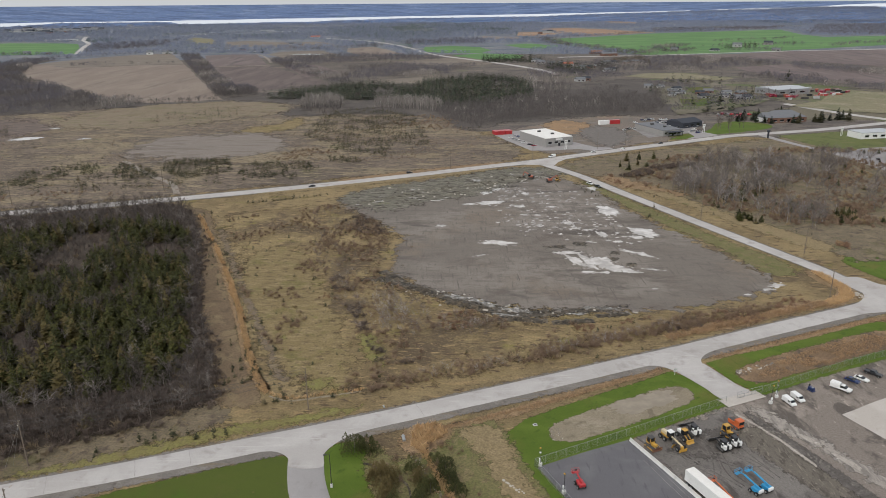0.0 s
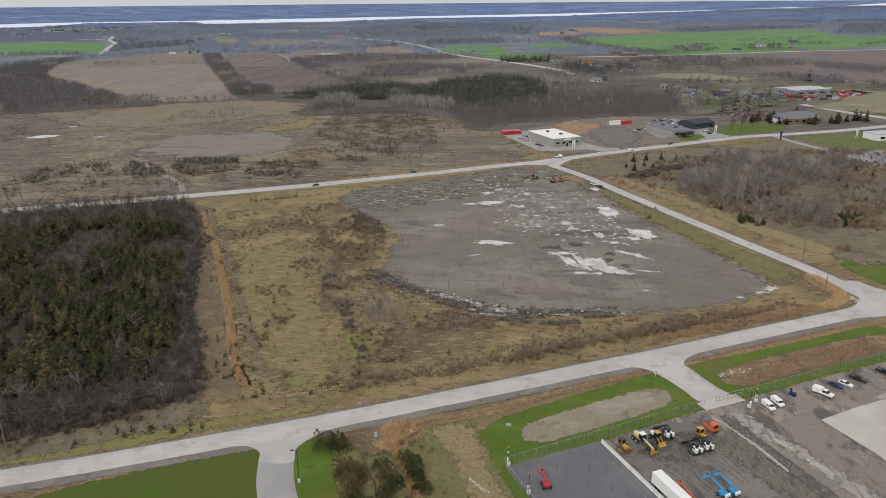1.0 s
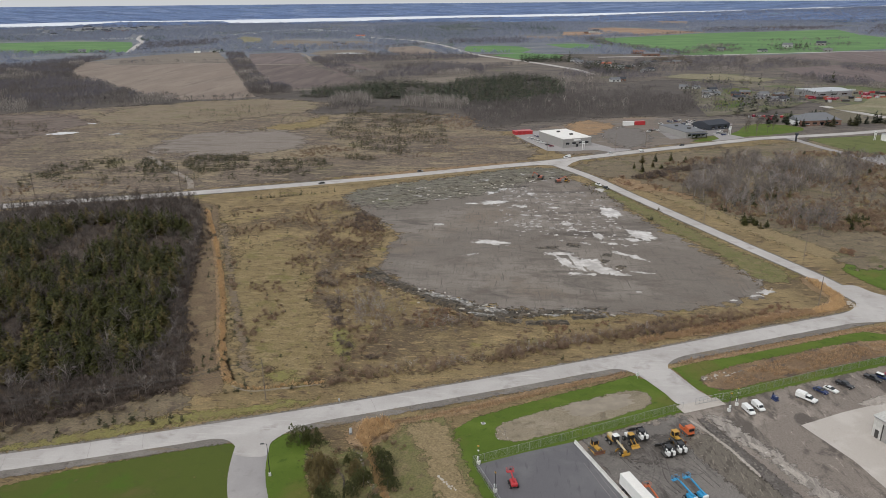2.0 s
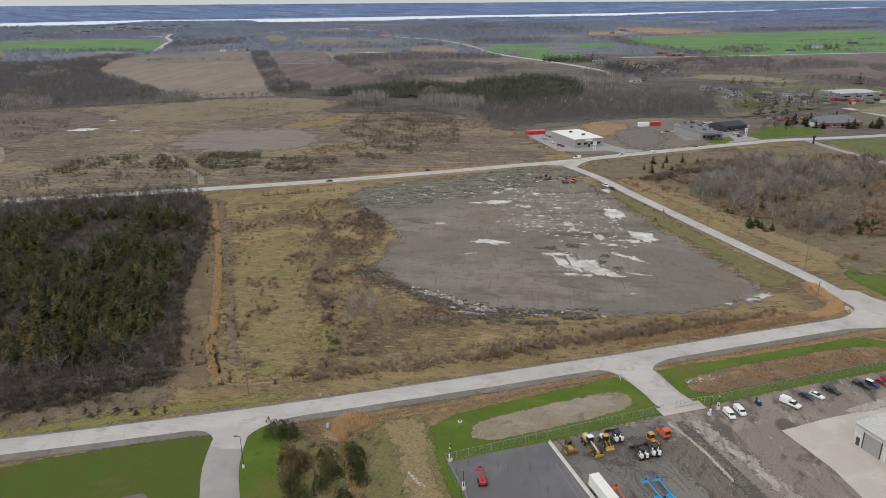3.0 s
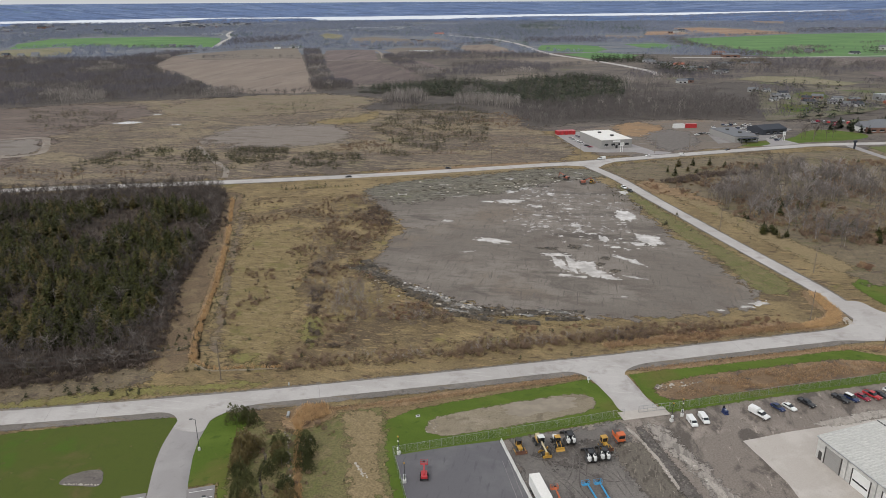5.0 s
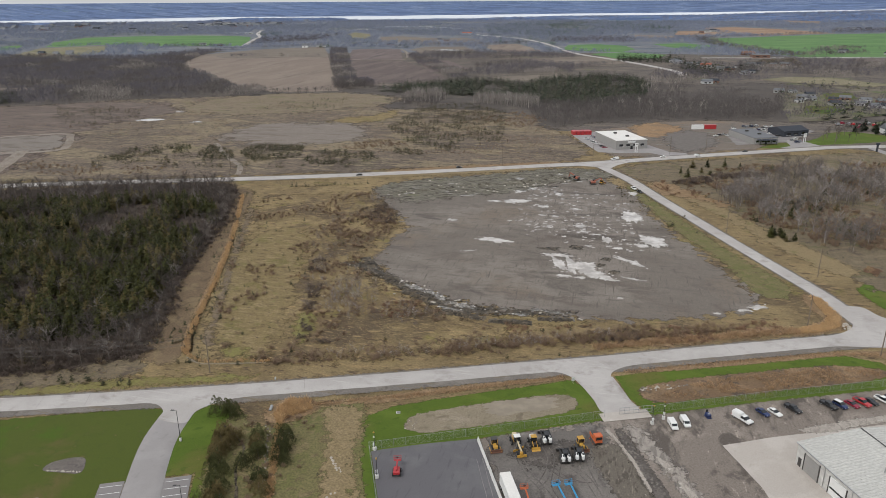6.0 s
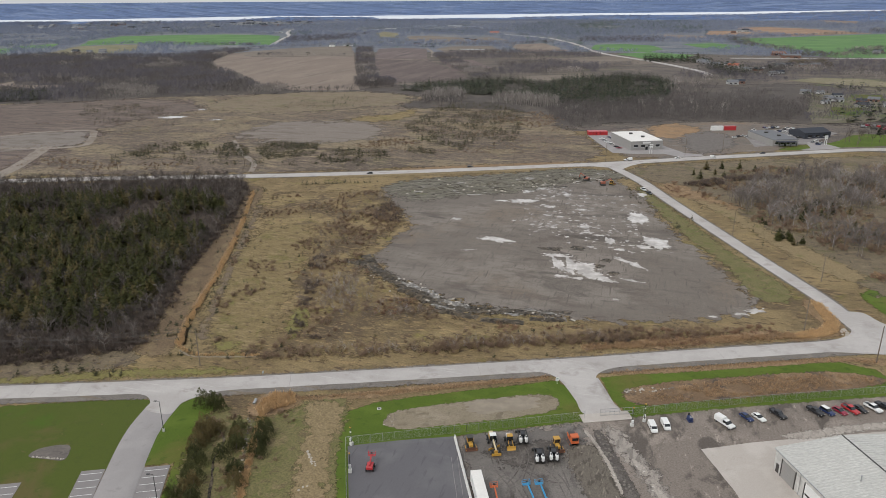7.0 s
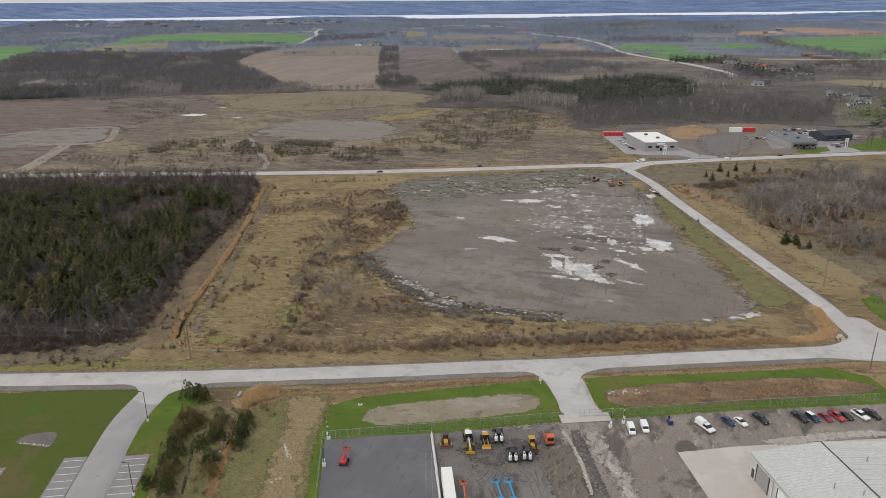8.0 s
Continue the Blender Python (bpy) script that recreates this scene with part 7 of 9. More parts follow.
def boom_lift(colour, label, reach, up, base_turn=0.0):
    root = tagged(new("boom_lift"), label, "boom lift")
    part("chassis", box(0, 0, 0.65, 2.2, 1.3, 0.35, 0.06), colour, root)
    t = part("turret", box(-0.3, 0, 1.2, 2.2, 1.5, 0.7, 0.12), colour, root)
    part("counterweight", box(-1.35, 0, 1.2, 0.5, 1.6, 0.85, 0.14), M_WHITE if colour is M_BLUE else colour, t)
    for sx in (-0.85, 0.85):
        for s in (-1, 1):
            wheel(root, sx, s * 0.85, 0.45, 0.35)
    a = Vector((-0.9, 0, 1.7))
    b = Vector((reach * 0.75, 0, 1.7 + up))
    d = b - a
    bm = box(0, 0, 0, d.length, 0.32, 0.36, 0.04)
    bmesh.ops.transform(bm, matrix=Matrix.Translation((a + b) / 2) @ d.to_track_quat("X", "Z").to_matrix().to_4x4(), verts=bm.verts[:])
    boom = part("boom", bm, colour, root, "telescopic boom")
    e = Vector((reach, 0, 1.9 + up * 0.8))
    part("boom_tip", tube(b, e, 0.13, seg=6), colour, boom)
    basket = part("basket", box(reach + 0.45, 0, 1.3 + up * 0.8, 0.8, 1.8, 0.12, 0.03), colour, root)
    for z in (1.75, 2.25):
        for s in (-1, 1):
            part("rail", tube((reach + 0.05, s * 0.88, z + up * 0.8), (reach + 0.85, s * 0.88, z + up * 0.8), 0.035, seg=5), colour, basket)
            part("rail", tube((reach + 0.45 + s * 0.4, -0.88, z + up * 0.8), (reach + 0.45 + s * 0.4, 0.88, z + up * 0.8), 0.035, seg=5), colour, basket)
    for sx in (-1, 1):
        for s in (-1, 1):
            part("post", tube((reach + 0.45 + sx * 0.4, s * 0.88, 1.3 + up * 0.8), (reach + 0.45 + sx * 0.4, s * 0.88, 2.27 + up * 0.8), 0.035, seg=5), colour, basket)
    part("control_box", box(reach + 0.15, 0, 2.2 + up * 0.8, 0.25, 0.5, 0.35, 0.03), M_BLACK, basket)
    return root


def crawler_carrier():
    root = tagged(new("crawler_carrier"), "orange tracked carrier with a boxy cab", "crawler carrier")
    tracks(root, 3.6, 1.9, 0.6, 0.85, M_ORANGE)
    part("deck", box(0, 0, 1.0, 3.8, 2.0, 0.3, 0.05), M_ORANGE, root)
    part("cab", box(1.0, 0, 1.9, 1.6, 1.9, 1.5, 0.1), M_ORANGE, root)
    part("cab_roof", box(1.0, 0, 2.7, 1.7, 2.0, 0.12, 0.04), M_ORANGE, root)
    part("windscreen", box(1.82, 0, 2.05, 0.05, 1.6, 0.8, 0.02), M_GLASS, root)
    part("cargo_box", box(-1.0, 0, 1.55, 2.0, 2.1, 0.8, 0.08), M_ORANGE, root)
    part("box_rim", box(-1.0, 0, 1.97, 1.7, 1.8, 0.06), M_STEEL, root)
    return root


put(dozer("yellow bulldozer with a dark canopy", True), 42.3, 139.9, 0.035, YARD_TURN, MACHINE_SIZE)
put(grader(), 47.3, 141.6, 0.035, YARD_TURN, MACHINE_SIZE)
put(loader_tractor(), 50.8, 143.4, 0.035, YARD_TURN, MACHINE_SIZE)
put(track_loader("white and black compact track loader"), 53.6, 144.9, 0.035, YARD_TURN - 4, MACHINE_SIZE * 1.25)
put(track_loader("white and black compact track loader"), 58.4, 138.8, 0.035, YARD_TURN - 6, MACHINE_SIZE * 1.25)
put(track_loader("white and black compact track loader"), 61.4, 140.2, 0.035, YARD_TURN - 10, MACHINE_SIZE * 1.25)
put(dozer("yellow bulldozer with a rusty blade"), 61.6, 144.6, 0.035, YARD_TURN, MACHINE_SIZE)
put(crawler_carrier(), 64.9, 147.9, 0.035, YARD_TURN, MACHINE_SIZE)
put(boom_lift(M_RED, "red boom lift with its basket lowered", 2.6, 0.5), 23.1, 126.0, 0.065, 103, MACHINE_SIZE)
put(boom_lift(M_BLUE, "blue and white articulated boom lift", 4.6, 1.0), 59.6, 123.6, 0.035, 120, MACHINE_SIZE)
put(boom_lift(M_BLUE, "blue and white articulated boom lift", 4.6, 1.0), 62.0, 124.4, 0.035, 118, MACHINE_SIZE)
put(boom_lift(M_ORANGE, "orange boom lift beside the trailer", 5.0, 0.8), 52.8, 120.6, 0.035, 112, MACHINE_SIZE)

# a small dark blue skid tank with a pump
tank = tagged(new("fuel_tank"), "dark blue fuel tank on a skid by the fence", "tank")
part("tank", box(0, 0, 0.85, 2.0, 1.3, 1.1, 0.2), M_NAVY, tank)
part("skid", box(0, 0, 0.16, 2.3, 1.4, 0.28, 0.03), M_NAVY, tank)
part("pump", box(-0.9, 0, 1.75, 0.35, 0.5, 0.8, 0.04), M_BLACK, tank)
part("lid", box(0.35, 0, 1.44, 0.6, 0.5, 0.08, 0.02), M_GALV, tank)
put(tank, 91.4, 164.6, 0.035, YARD_TURN, ROAD_SIZE)

# the semi-trailer
trailer = tagged(new("semi_trailer"), "long white box semi-trailer in the yard", "trailer")
tb = part("body", box(0, 0, 2.55, 16.0, 2.55, 2.85, 0.04), M_WHITE, trailer)
part("roof_sheet", box(0, 0, 3.99, 15.9, 2.45, 0.03), M_MEMBRANE, tb)
for k in range(19):
    for s in (-1, 1):
        part("side_rib", box(-7.6 + k * 0.845, s * 1.285, 2.55, 0.06, 0.03, 2.8), M_WHITE, tb)
part("rear_door", box(-8.02, 0, 2.55, 0.05, 2.4, 2.7, 0.02), M_WHITE, tb)
part("chassis_rail", box(0, 0, 1.0, 15.5, 1.1, 0.3), M_STEEL, trailer)
for s in (-1, 1):
    for x in (-5.6, -6.9):
        wheel(trailer, x, s * 1.0, 0.5, 0.5)
    part("landing_leg", box(4.8, s * 0.7, 0.5, 0.15, 0.15, 0.95), M_STEEL, trailer)
put(trailer, 49.4, 120.6, 0.04, -67, 0.9)

# jersey barriers along the edge of the pad
bar = None
P0, P1 = Vector((37.9, 142.6, 0.06)), Vector((55.2, 103.0, 0.06))
n_bar = 11
for i in range(n_bar):
    q = P0.lerp(P1, (i + 0.5) / n_bar)
    if bar is None:
        bar = tagged(part("concrete_barrier", prism([(-0.3, 0), (0.3, 0), (0.28, 0.1), (0.12, 0.35), (0.08, 0.85), (-0.08, 0.85), (-0.12, 0.35), (-0.28, 0.1)], 3.75), M_BARRIER),
                     "pale precast concrete barrier on the pad edge", "barrier", "barriers along the pad")
        ob = bar
    else:
        ob = copy_thing(bar, Matrix())
    put(ob, q.x, q.y, q.z, 23.6 + tr.uniform(-1, 1))

# ---- warehouse ----
def warehouse():
    root = tagged(new("warehouse"), "white metal-clad warehouse with a pale ribbed roof", "warehouse")
    Lx, Ly, H = 31.0, 46.0, 5.4   # across the ridge, and along it
    part("wall", box(0.1, -Ly / 2, H / 2, 0.25, Ly, H), M_WALLSHEET, root)
    part("wall", box(Lx - 0.1, -Ly / 2, H / 2, 0.25, Ly, H), M_WALLSHEET, root)
    half, rise = Lx / 2, 1.3
    for y in (-0.12, -Ly + 0.12):
        bm = bmesh.new()
        prof = ((0.25, 0), (Lx - 0.25, 0), (Lx - 0.25, H), (half, H + rise - 0.12), (0.25, H))
        fr = [[bm.verts.new((px, y + d, pz)) for px, pz in prof] for d in (-0.12, 0.12)]
        bm.faces.new(fr[0])
        bm.faces.new(fr[1][::-1])
        for k in range(5):
            bm.faces.new((fr[0][k], fr[1][k], fr[1][(k + 1) % 5], fr[0][(k + 1) % 5]))
        bmesh.ops.recalc_face_normals(bm, faces=bm.faces[:])
        part("gable_wall", bm, M_WALLSHEET, root)
    for x0 in (-0.4, Lx + 0.4):
        bm = bmesh.new()
        vs = [bm.verts.new(v) for v in ((x0, 0.3, H), (x0, -Ly - 0.3, H), (half, -Ly - 0.3, H + rise), (half, 0.3, H + rise), (x0, 0.3, H - 0.15), (x0, -Ly - 0.3, H - 0.15), (half, -Ly - 0.3, H + rise - 0.1), (half, 0.3, H + rise - 0.1))]
        for f in ((0, 1, 2, 3), (7, 6, 5, 4), (0, 4, 5, 1), (1, 5, 6, 2), (2, 6, 7, 3), (3, 7, 4, 0)):
            bm.faces.new([vs[i] for i in f])
        bmesh.ops.recalc_face_normals(bm, faces=bm.faces[:])
        rf = part("roof", bm, M_ROOF, root, "pale weathered ribbed roof sheet")
        run = abs(half - x0)
        slope = math.atan2(rise, run)
        rib = None
        for k in range(58):
            if rib is None:
                rb = part("roof_rib", box(0, 0, 0, math.hypot(run, rise), 0.07, 0.06), M_ROOF, rf)
                rib = rb.data
            else:
                rb = new("roof_rib", rib)
                rb.parent = rf
            rb.location = ((x0 + half) / 2, 0.1 - k * 0.8, H + rise / 2 + 0.025)
            rb.rotation_euler = (0, -slope if x0 < half else slope, 0)
    part("ridge_cap", box(half, -Ly / 2, H + rise + 0.03, 0.35, Ly + 0.6, 0.07), M_STEEL, root, "dark ridge flashing")
    for x, y in ((9, -14), (13, -17), (21, -7), (7, -30), (24, -28)):
        z0 = H + rise * (1 - abs(x - half) / half)
        v = part("roof_vent", tube((x, y, z0 - 0.1), (x, y, z0 + 1.3), 0.12, seg=8), M_GALV, root)
        part("cap", tube((x, y, z0 + 1.3), (x, y, z0 + 1.45), 0.24, 0.05, 8), M_GALV, v)
    for i, (y, w, h, mt) in enumerate(((-4.8, 4.4, 4.2, M_GREYWALL), (-12.6, 4.6, 4.0, M_WHITE), (-20.4, 4.6, 4.0, M_WHITE), (-28.2, 4.6, 4.0, M_WHITE))):
        d = part("overhead_door", box(-0.06, y, h / 2, 0.12, w, h, 0.02), mt, root, "grey overhead door" if i == 0 else "white overhead door with a window row")
        for k in range(5):
            part("panel", box(-0.13, y, 0.45 + k * 0.8, 0.03, w - 0.2, 0.7, 0.01), mt, d)
        if i:
            part("window_strip", box(-0.16, y, 1.7, 0.03, w - 0.6, 0.42), M_GLASS, d)
        for s in (-1, 1):
            part("door_frame", box(-0.1, y + s * (w / 2 + 0.12), h / 2, 0.2, 0.2, h + 0.2), M_STEEL, d)
    part("side_door", box(-0.05, -1.2, 1.05, 0.1, 0.95, 2.1, 0.02), M_STEEL, root)
    part("gutter", box(-0.48, -Ly / 2, H - 0.05, 0.16, Ly, 0.14), M_GALV, root)
    for y in (-8.7, -16.5, -24.3):
        part("downpipe", tube((-0.18, y, 0), (-0.18, y, H), 0.07, seg=6), M_GALV, root)
    return root


put(warehouse(), 108.3, 149.8, 0.04, 25.0)

# ---- fences, gate and poles of the yard ----
def fence(pts, label, height=2.1, gap=3.0):
    root = tagged(new("chain_link_fence"), label, "fence")
    wires = bmesh.new()
    posts = []
    for (x0, y0), (x1, y1) in zip(pts, pts[1:]):
        a, b = Vector((x0, y0, 0)), Vector((x1, y1, 0))
        L = (b - a).length
        n = max(1, round(L / gap))
        posts += [a.lerp(b, k / n) for k in range(n + 1)]
        part("top_rail", tube(a + Vector((0, 0, height)), b + Vector((0, 0, height)), 0.035, seg=5), M_GALV, root)
        part("bottom_wire", tube(a + Vector((0, 0, 0.1)), b + Vector((0, 0, 0.1)), 0.012, seg=3), M_GALV, root)
        d = (b - a).normalized()
        k = 0.0
        while k < L:
            for s in (-1, 1):
                p = a + d * k
                q = a + d * min(max(k + s * height, 0), L)
                w = Vector((0, 0, 0.006)) + d * 0.005
                h2 = height if 0 <= k + s * height <= L else abs(min(max(k + s * height, 0), L) - k)
                f = [p + Vector((0, 0, 0.05)) - w, p + Vector((0, 0, 0.05)) + w, q + Vector((0, 0, h2)) + w, q + Vector((0, 0, h2)) - w]
                wires.faces.new([wires.verts.new(v) for v in f])
            k += 0.16
    part("wire_mesh", wires, M_GALV, root, "galvanised chain-link mesh")
    pm = None
    for p in posts:
        if pm is None:
            o = part("post", tube((0, 0, 0), (0, 0, height + 0.05), 0.045, seg=6), M_GALV, root)
            pm = o.data
        else:
            o = new("post", pm)
            o.parent = root
        o.location = p
    return root


fence([(14.3, 133.0), (40, 145.4), (66.6, 158.6)], "grey chain-link fence between the basin and the yard")
fence([(14.3, 133.0), (22.7, 113.8), (32, 93), (42, 72)], "grey chain-link fence beside the storage pad")
fence([(77.8, 163.4), (106.6, 177.0), (143.6, 192.6), (190, 212)], "grey chain-link fence behind the parked cars")
gate = tagged(new("sliding_gate"), "open galvanised sliding gate at the entrance", "gate")
for a, b in (((0, 0, 0.2), (8.5, 0, 0.2)), ((0, 0, 1.1), (8.5, 0, 1.1)), ((0, 0, 1.95), (8.5, 0, 1.95))):
    part("rail", tube(a, b, 0.05, seg=6), M_GALV, gate)
for k in range(8):
    part("bar", tube((k * 1.214, 0, 0.2), (k * 1.214, 0, 1.95), 0.035, seg=5), M_GALV, gate)
put(gate, 70.2, 160.6, 0.13, 22)
slab = tagged(part("gate_slab", box(0, 0, 0.02, 12.5, 3.6, 0.12, 0.02), M_CONCRETE), "pale concrete slab at the yard gate", "slab", kind="structure")
put(slab, 71.6, 160.6, 0.13, 23)


def slim_pole(x, y, h, label, boxes=2):
    root = tagged(new("camera_pole"), label, "pole")
    part("pole", tube((0, 0, 0.5), (0, 0, h), 0.08, 0.06), M_BLACK, root)
    part("concrete_base", box(0, 0, 0.4, 0.75, 0.75, 0.8, 0.05), M_BARRIER, root, "pale concrete block base")
    for k in range(boxes):
        part("camera", box(0.12, 0, h - 0.35 - k * 1.2, 0.4, 0.3, 0.28, 0.04), M_WHITE if k else M_YELLOW, root)
    part("cabinet", box(0.2, 0, 1.5, 0.35, 0.5, 0.7, 0.03), M_WHITE, root)
    return put(root, x, y, 0.05, tr.uniform(0, 360))


slim_pole(19.3, 123.7, 5.2, "slim black pole on a concrete base", 1)
slim_pole(15.6, 133.2, 5.0, "slim black pole with cameras at the fence corner")
slim_pole(77.9, 158.3, 5.6, "slim black pole with a concrete base by the gate", 1)
slim_pole(80.7, 161.2, 5.2, "slim black pole with cameras by the gate")


def lamp_post(x, y, turn):
    root = tagged(new("street_lamp"), "black car park lamp post on a pale base", "lamp post")
    part("pole", tube((0, 0, 0.6), (0, 0, 8.2), 0.09, 0.06), M_BLACK, root)
    part("base", tube((0, 0, 0), (0, 0, 0.75), 0.3, 0.28, 10), M_BARRIER, root, "pale concrete base")
    part("arm", tube((0, 0, 8.1), (0.8, 0, 8.25), 0.04), M_BLACK, root)
    part("lamp_head", box(0.95, 0, 8.25, 0.75, 0.4, 0.14, 0.04), M_BLACK, root)
    return put(root, x, y, 0.04, turn)


lamp_post(-30.0, 126.3, 190)
lamp_post(-13.9, 102.6, 200)


def utility_pole(x, y, h, turn, arm=True, guys=False):
    root = tagged(new("utility_pole"), "weathered wooden utility pole" + (" with a crossarm" if arm else ""), "utility pole")
    part("pole", tube((0, 0, 0), (0, 0, h), 0.17, 0.11, 8), M_WOODPOLE, root)
    if arm:
        part("crossarm", box(0, 0, h - 0.9, 0.12, 2.4, 0.14, 0.02), M_WOODPOLE, root)
        for s in (-1.05, -0.45, 1.05):
            part("insulator", tube((0, s, h - 0.83), (0, s, h - 0.6), 0.06, 0.04, 6), M_LAMP, root)
    if guys:
        for s in (-2.0, -3.0):
            part("guy_wire", tube((0, 0, h - 1.2), (s * 1.6, 1.5, 0), 0.02, seg=4), M_GALV, root)
    return put(root, x, y, 0, turn)


def wires(a, b, h, turn, sag=1.1):
    """Three sagging lines between two poles."""
    root = tagged(new("power_line"), "sagging dark power lines between the poles", "power line")
    dx, dy = -math.sin(radians(turn)), math.cos(radians(turn))
    for s, dz in ((-1.05, -0.6), (-0.45, -0.6), (1.05, -0.6), (0, -2.6)):
        bm = bmesh.new()
        prev = None
        for k in range(17):
            t = k / 16
            p = Vector((a[0] + (b[0] - a[0]) * t + dx * s, a[1] + (b[1] - a[1]) * t + dy * s, h + dz - 4 * sag * t * (1 - t)))
            ring = [bm.verts.new(p + Vector(o) * 0.028) for o in ((dx, dy, 0), (0, 0, 1), (-dx, -dy, 0), (0, 0, -1))]
            if prev:
                for q in range(4):
                    bm.faces.new((prev[q], prev[(q + 1) % 4], ring[(q + 1) % 4], ring[q]))
            prev = ring
        part("cable", bm, M_STEEL, root)
    return root


PA, PB, PC = (-99.3, 134.2), (-40.4, 156.8), (-158, 112)
utility_pole(*PA, 12, 22, True, True)
utility_pole(*PB, 12, 22, False)
utility_pole(*PC, 12, 22)
wires(PA, PB, 12, 22)
wires(PC, PA, 12, 22)
utility_pole(-89.5, 111.6, 11.5, 22)
for x, y, h in ((127.2, 224.9, 11), (143.2, 209.0, 11.5), (140.9, 271.4, 11), (115.0, 318.5, 11), (-228, 353, 12), (-162, 386, 12), (-1.2, 429, 11), (52.5, 454, 12), (101, 486, 12), (125.5, 506, 12), (215, 545, 11), (-300, 322, 12)):
    utility_pole(x, y, h, 25, False)

# ---- driveway, parking bays and small things near by ----
W1 = Vector((0.426, -0.905, 0))
N1 = Vector((0.905, 0.426, 0))


def bay(corner, width, length, label):
    c = Vector((*corner, 0))
    pts = [c, c + N1 * width, c + N1 * width + W1 * length, c + W1 * length]
    a = patch("parking_bay", [(p.x, p.y) for p in pts], 0.1, M_DRIVE, label, "car park", 1.5, 0.04, 3, False)
    line = None
    for k in range(int(length / 2.42)):
        o = c + W1 * (1.3 + 2.42 * k) + N1 * (width / 2)
        if line is None:
            ln = part("paint_line", box(0, 0, 0, width * 0.86, 0.13, 0.012), M_LINE, a)
            line = ln.data
        else:
            ln = new("paint_line", line)
            ln.parent = a
        ln.location = (o.x, o.y, 0.11)
        ln.rotation_euler = (0, 0, math.atan2(N1.y, N1.x))


bay((-37.8, 108.2), 5.0, 36, "grey parking bays with white lines")
bay((-25.4, 113.0), 5.6, 36, "grey parking bays with white lines")
bay((-52.5, 99.2), 5.6, 26, "grey parking bays at the lawn's edge")
patch("planting_bed", [(-53.2, 109.4), (-53.6, 112), (-51, 114.4), (-47.6, 115.4), (-45.4, 113), (-44.8, 110.4), (-48, 109.8)], 0.09, M_RUT, "dark gravel bed with stone edging in the lawn", "bed", 0.5, 0.12, 1.5)


rr0 = random.Random(17)


def stone(x, y, s, name="boulder", label="pale limestone boulder on the grass", group="boulders on the bank", mat=None, flat=0.7):
    bm = bmesh.new()
    bmesh.ops.create_icosphere(bm, subdivisions=2, radius=s)
    k = tr.random() * 50
    for v in bm.verts:
        n = noise.noise(v.co * (1.3 / s) + Vector((k, k, k)))
        v.co *= 1 + 0.45 * n
        v.co.z *= flat
    ob = part(name, bm, mat or M_STONE)
    tagged(ob, label, "rock", group)
    return put(ob, x, y, s * flat * 0.45, tr.uniform(0, 360))


for x, y, s in ((7.0, 128.0, 0.36), (7.5, 127.3, 0.3), (7.9, 127.0, 0.34), (8.3, 126.2, 0.32), (8.8, 126.3, 0.22), (9.0, 125.6, 0.28), (9.4, 124.8, 0.36), (10.1, 125.0, 0.25), (9.9, 124.2, 0.28), (10.6, 124.4, 0.22), (10.9, 123.8, 0.25), (11.6, 116.4, 0.3), (12.3, 116.9, 0.24), (11.2, 115.2, 0.28), (-6.2, 134.8, 0.3), (-5.6, 134.5, 0.24)):
    stone(x, y, s)
for i in range(26):
    a = i / 26
    stone(-52.5 + 7.5 * a + tr.uniform(-0.3, 0.3), 109.6 + 1.2 * a + tr.uniform(-0.2, 0.2), tr.uniform(0.12, 0.25), "edging_stone", "small grey edging stone of the bed", "edging stones of the bed")
for i in range(60):
    a = tr.random() ** 1.4
    stone(76.0 + 12 * a + tr.uniform(-1.0, 1.0), 174.4 + 5.4 * a + tr.uniform(-1.2, 1.2), tr.uniform(0.12, 0.34), "riprap_stone", "grey rubble stone at the reed basin's end", "riprap of the reed basin", M_SHOULDER if i % 2 else None)
for i in range(40):
    stone(20.3 + tr.uniform(-0.8, 2.0), 145 + tr.uniform(-2.2, 3.2), tr.uniform(0.08, 0.2), "riprap_stone", "grey rubble stone at the silt basin's end", "riprap of the silt basin", M_SHOULDER if i % 3 else None)
for i in range(24):
    stone(139.4 + tr.uniform(-1.2, 1.2), 228 + tr.uniform(-2.8, 2.4), tr.uniform(0.2, 0.5), "riprap_stone", "pale rubble in the corner ditch", "riprap of the corner ditch")
for (x, y, t) in ((-15.4, 143.4, 12), (-21.2, 157.8, 22)):
    bm = tube((0, -1.1, 0.45), (0, 1.6, 0.75), 0.55, seg=16)
    for f in [f for f in bm.faces if len(f.verts) > 4]:
        bm.faces.remove(f)
    tube((0, -1.1, 0.45), (0, 1.6, 0.75), 0.47, seg=16, bm=bm)
    put(tagged(part("culvert_pipe", bm, M_GALV), "galvanised culvert pipe in the ditch", "pipe"), x, y, -0.1, t, 0.72 if y < 150 else 0.4)
strip("brook", [(-24, 134.5), (-20.1, 132.2), (-14.2, 127), (-12, 119.4), (-8, 112.4), (-4.5, 106)], 0.55, 0.13, M_MUD, "narrow dark brook winding through the bushes", "brook", 0.0, 0.1, 0.8, 0.5)
strip("brook", [(-11, 141), (-8.4, 136), (-6.4, 130), (-4, 122), (0, 112), (4, 102)], 0.8, 0.06, M_GREYBANK, "stony pale drainage channel", "brook", 0.0, 0.2, 0.8, 0.8)
strip("ditch_edge", [(-52, 163.6), (-46.4, 161.2), (-38, 163), (-28, 165.8)], 0.5, 0.06, M_SILT, "pale trampled edge of the ditch", "path", 0.0, 0.1, 0.8, 0.3)
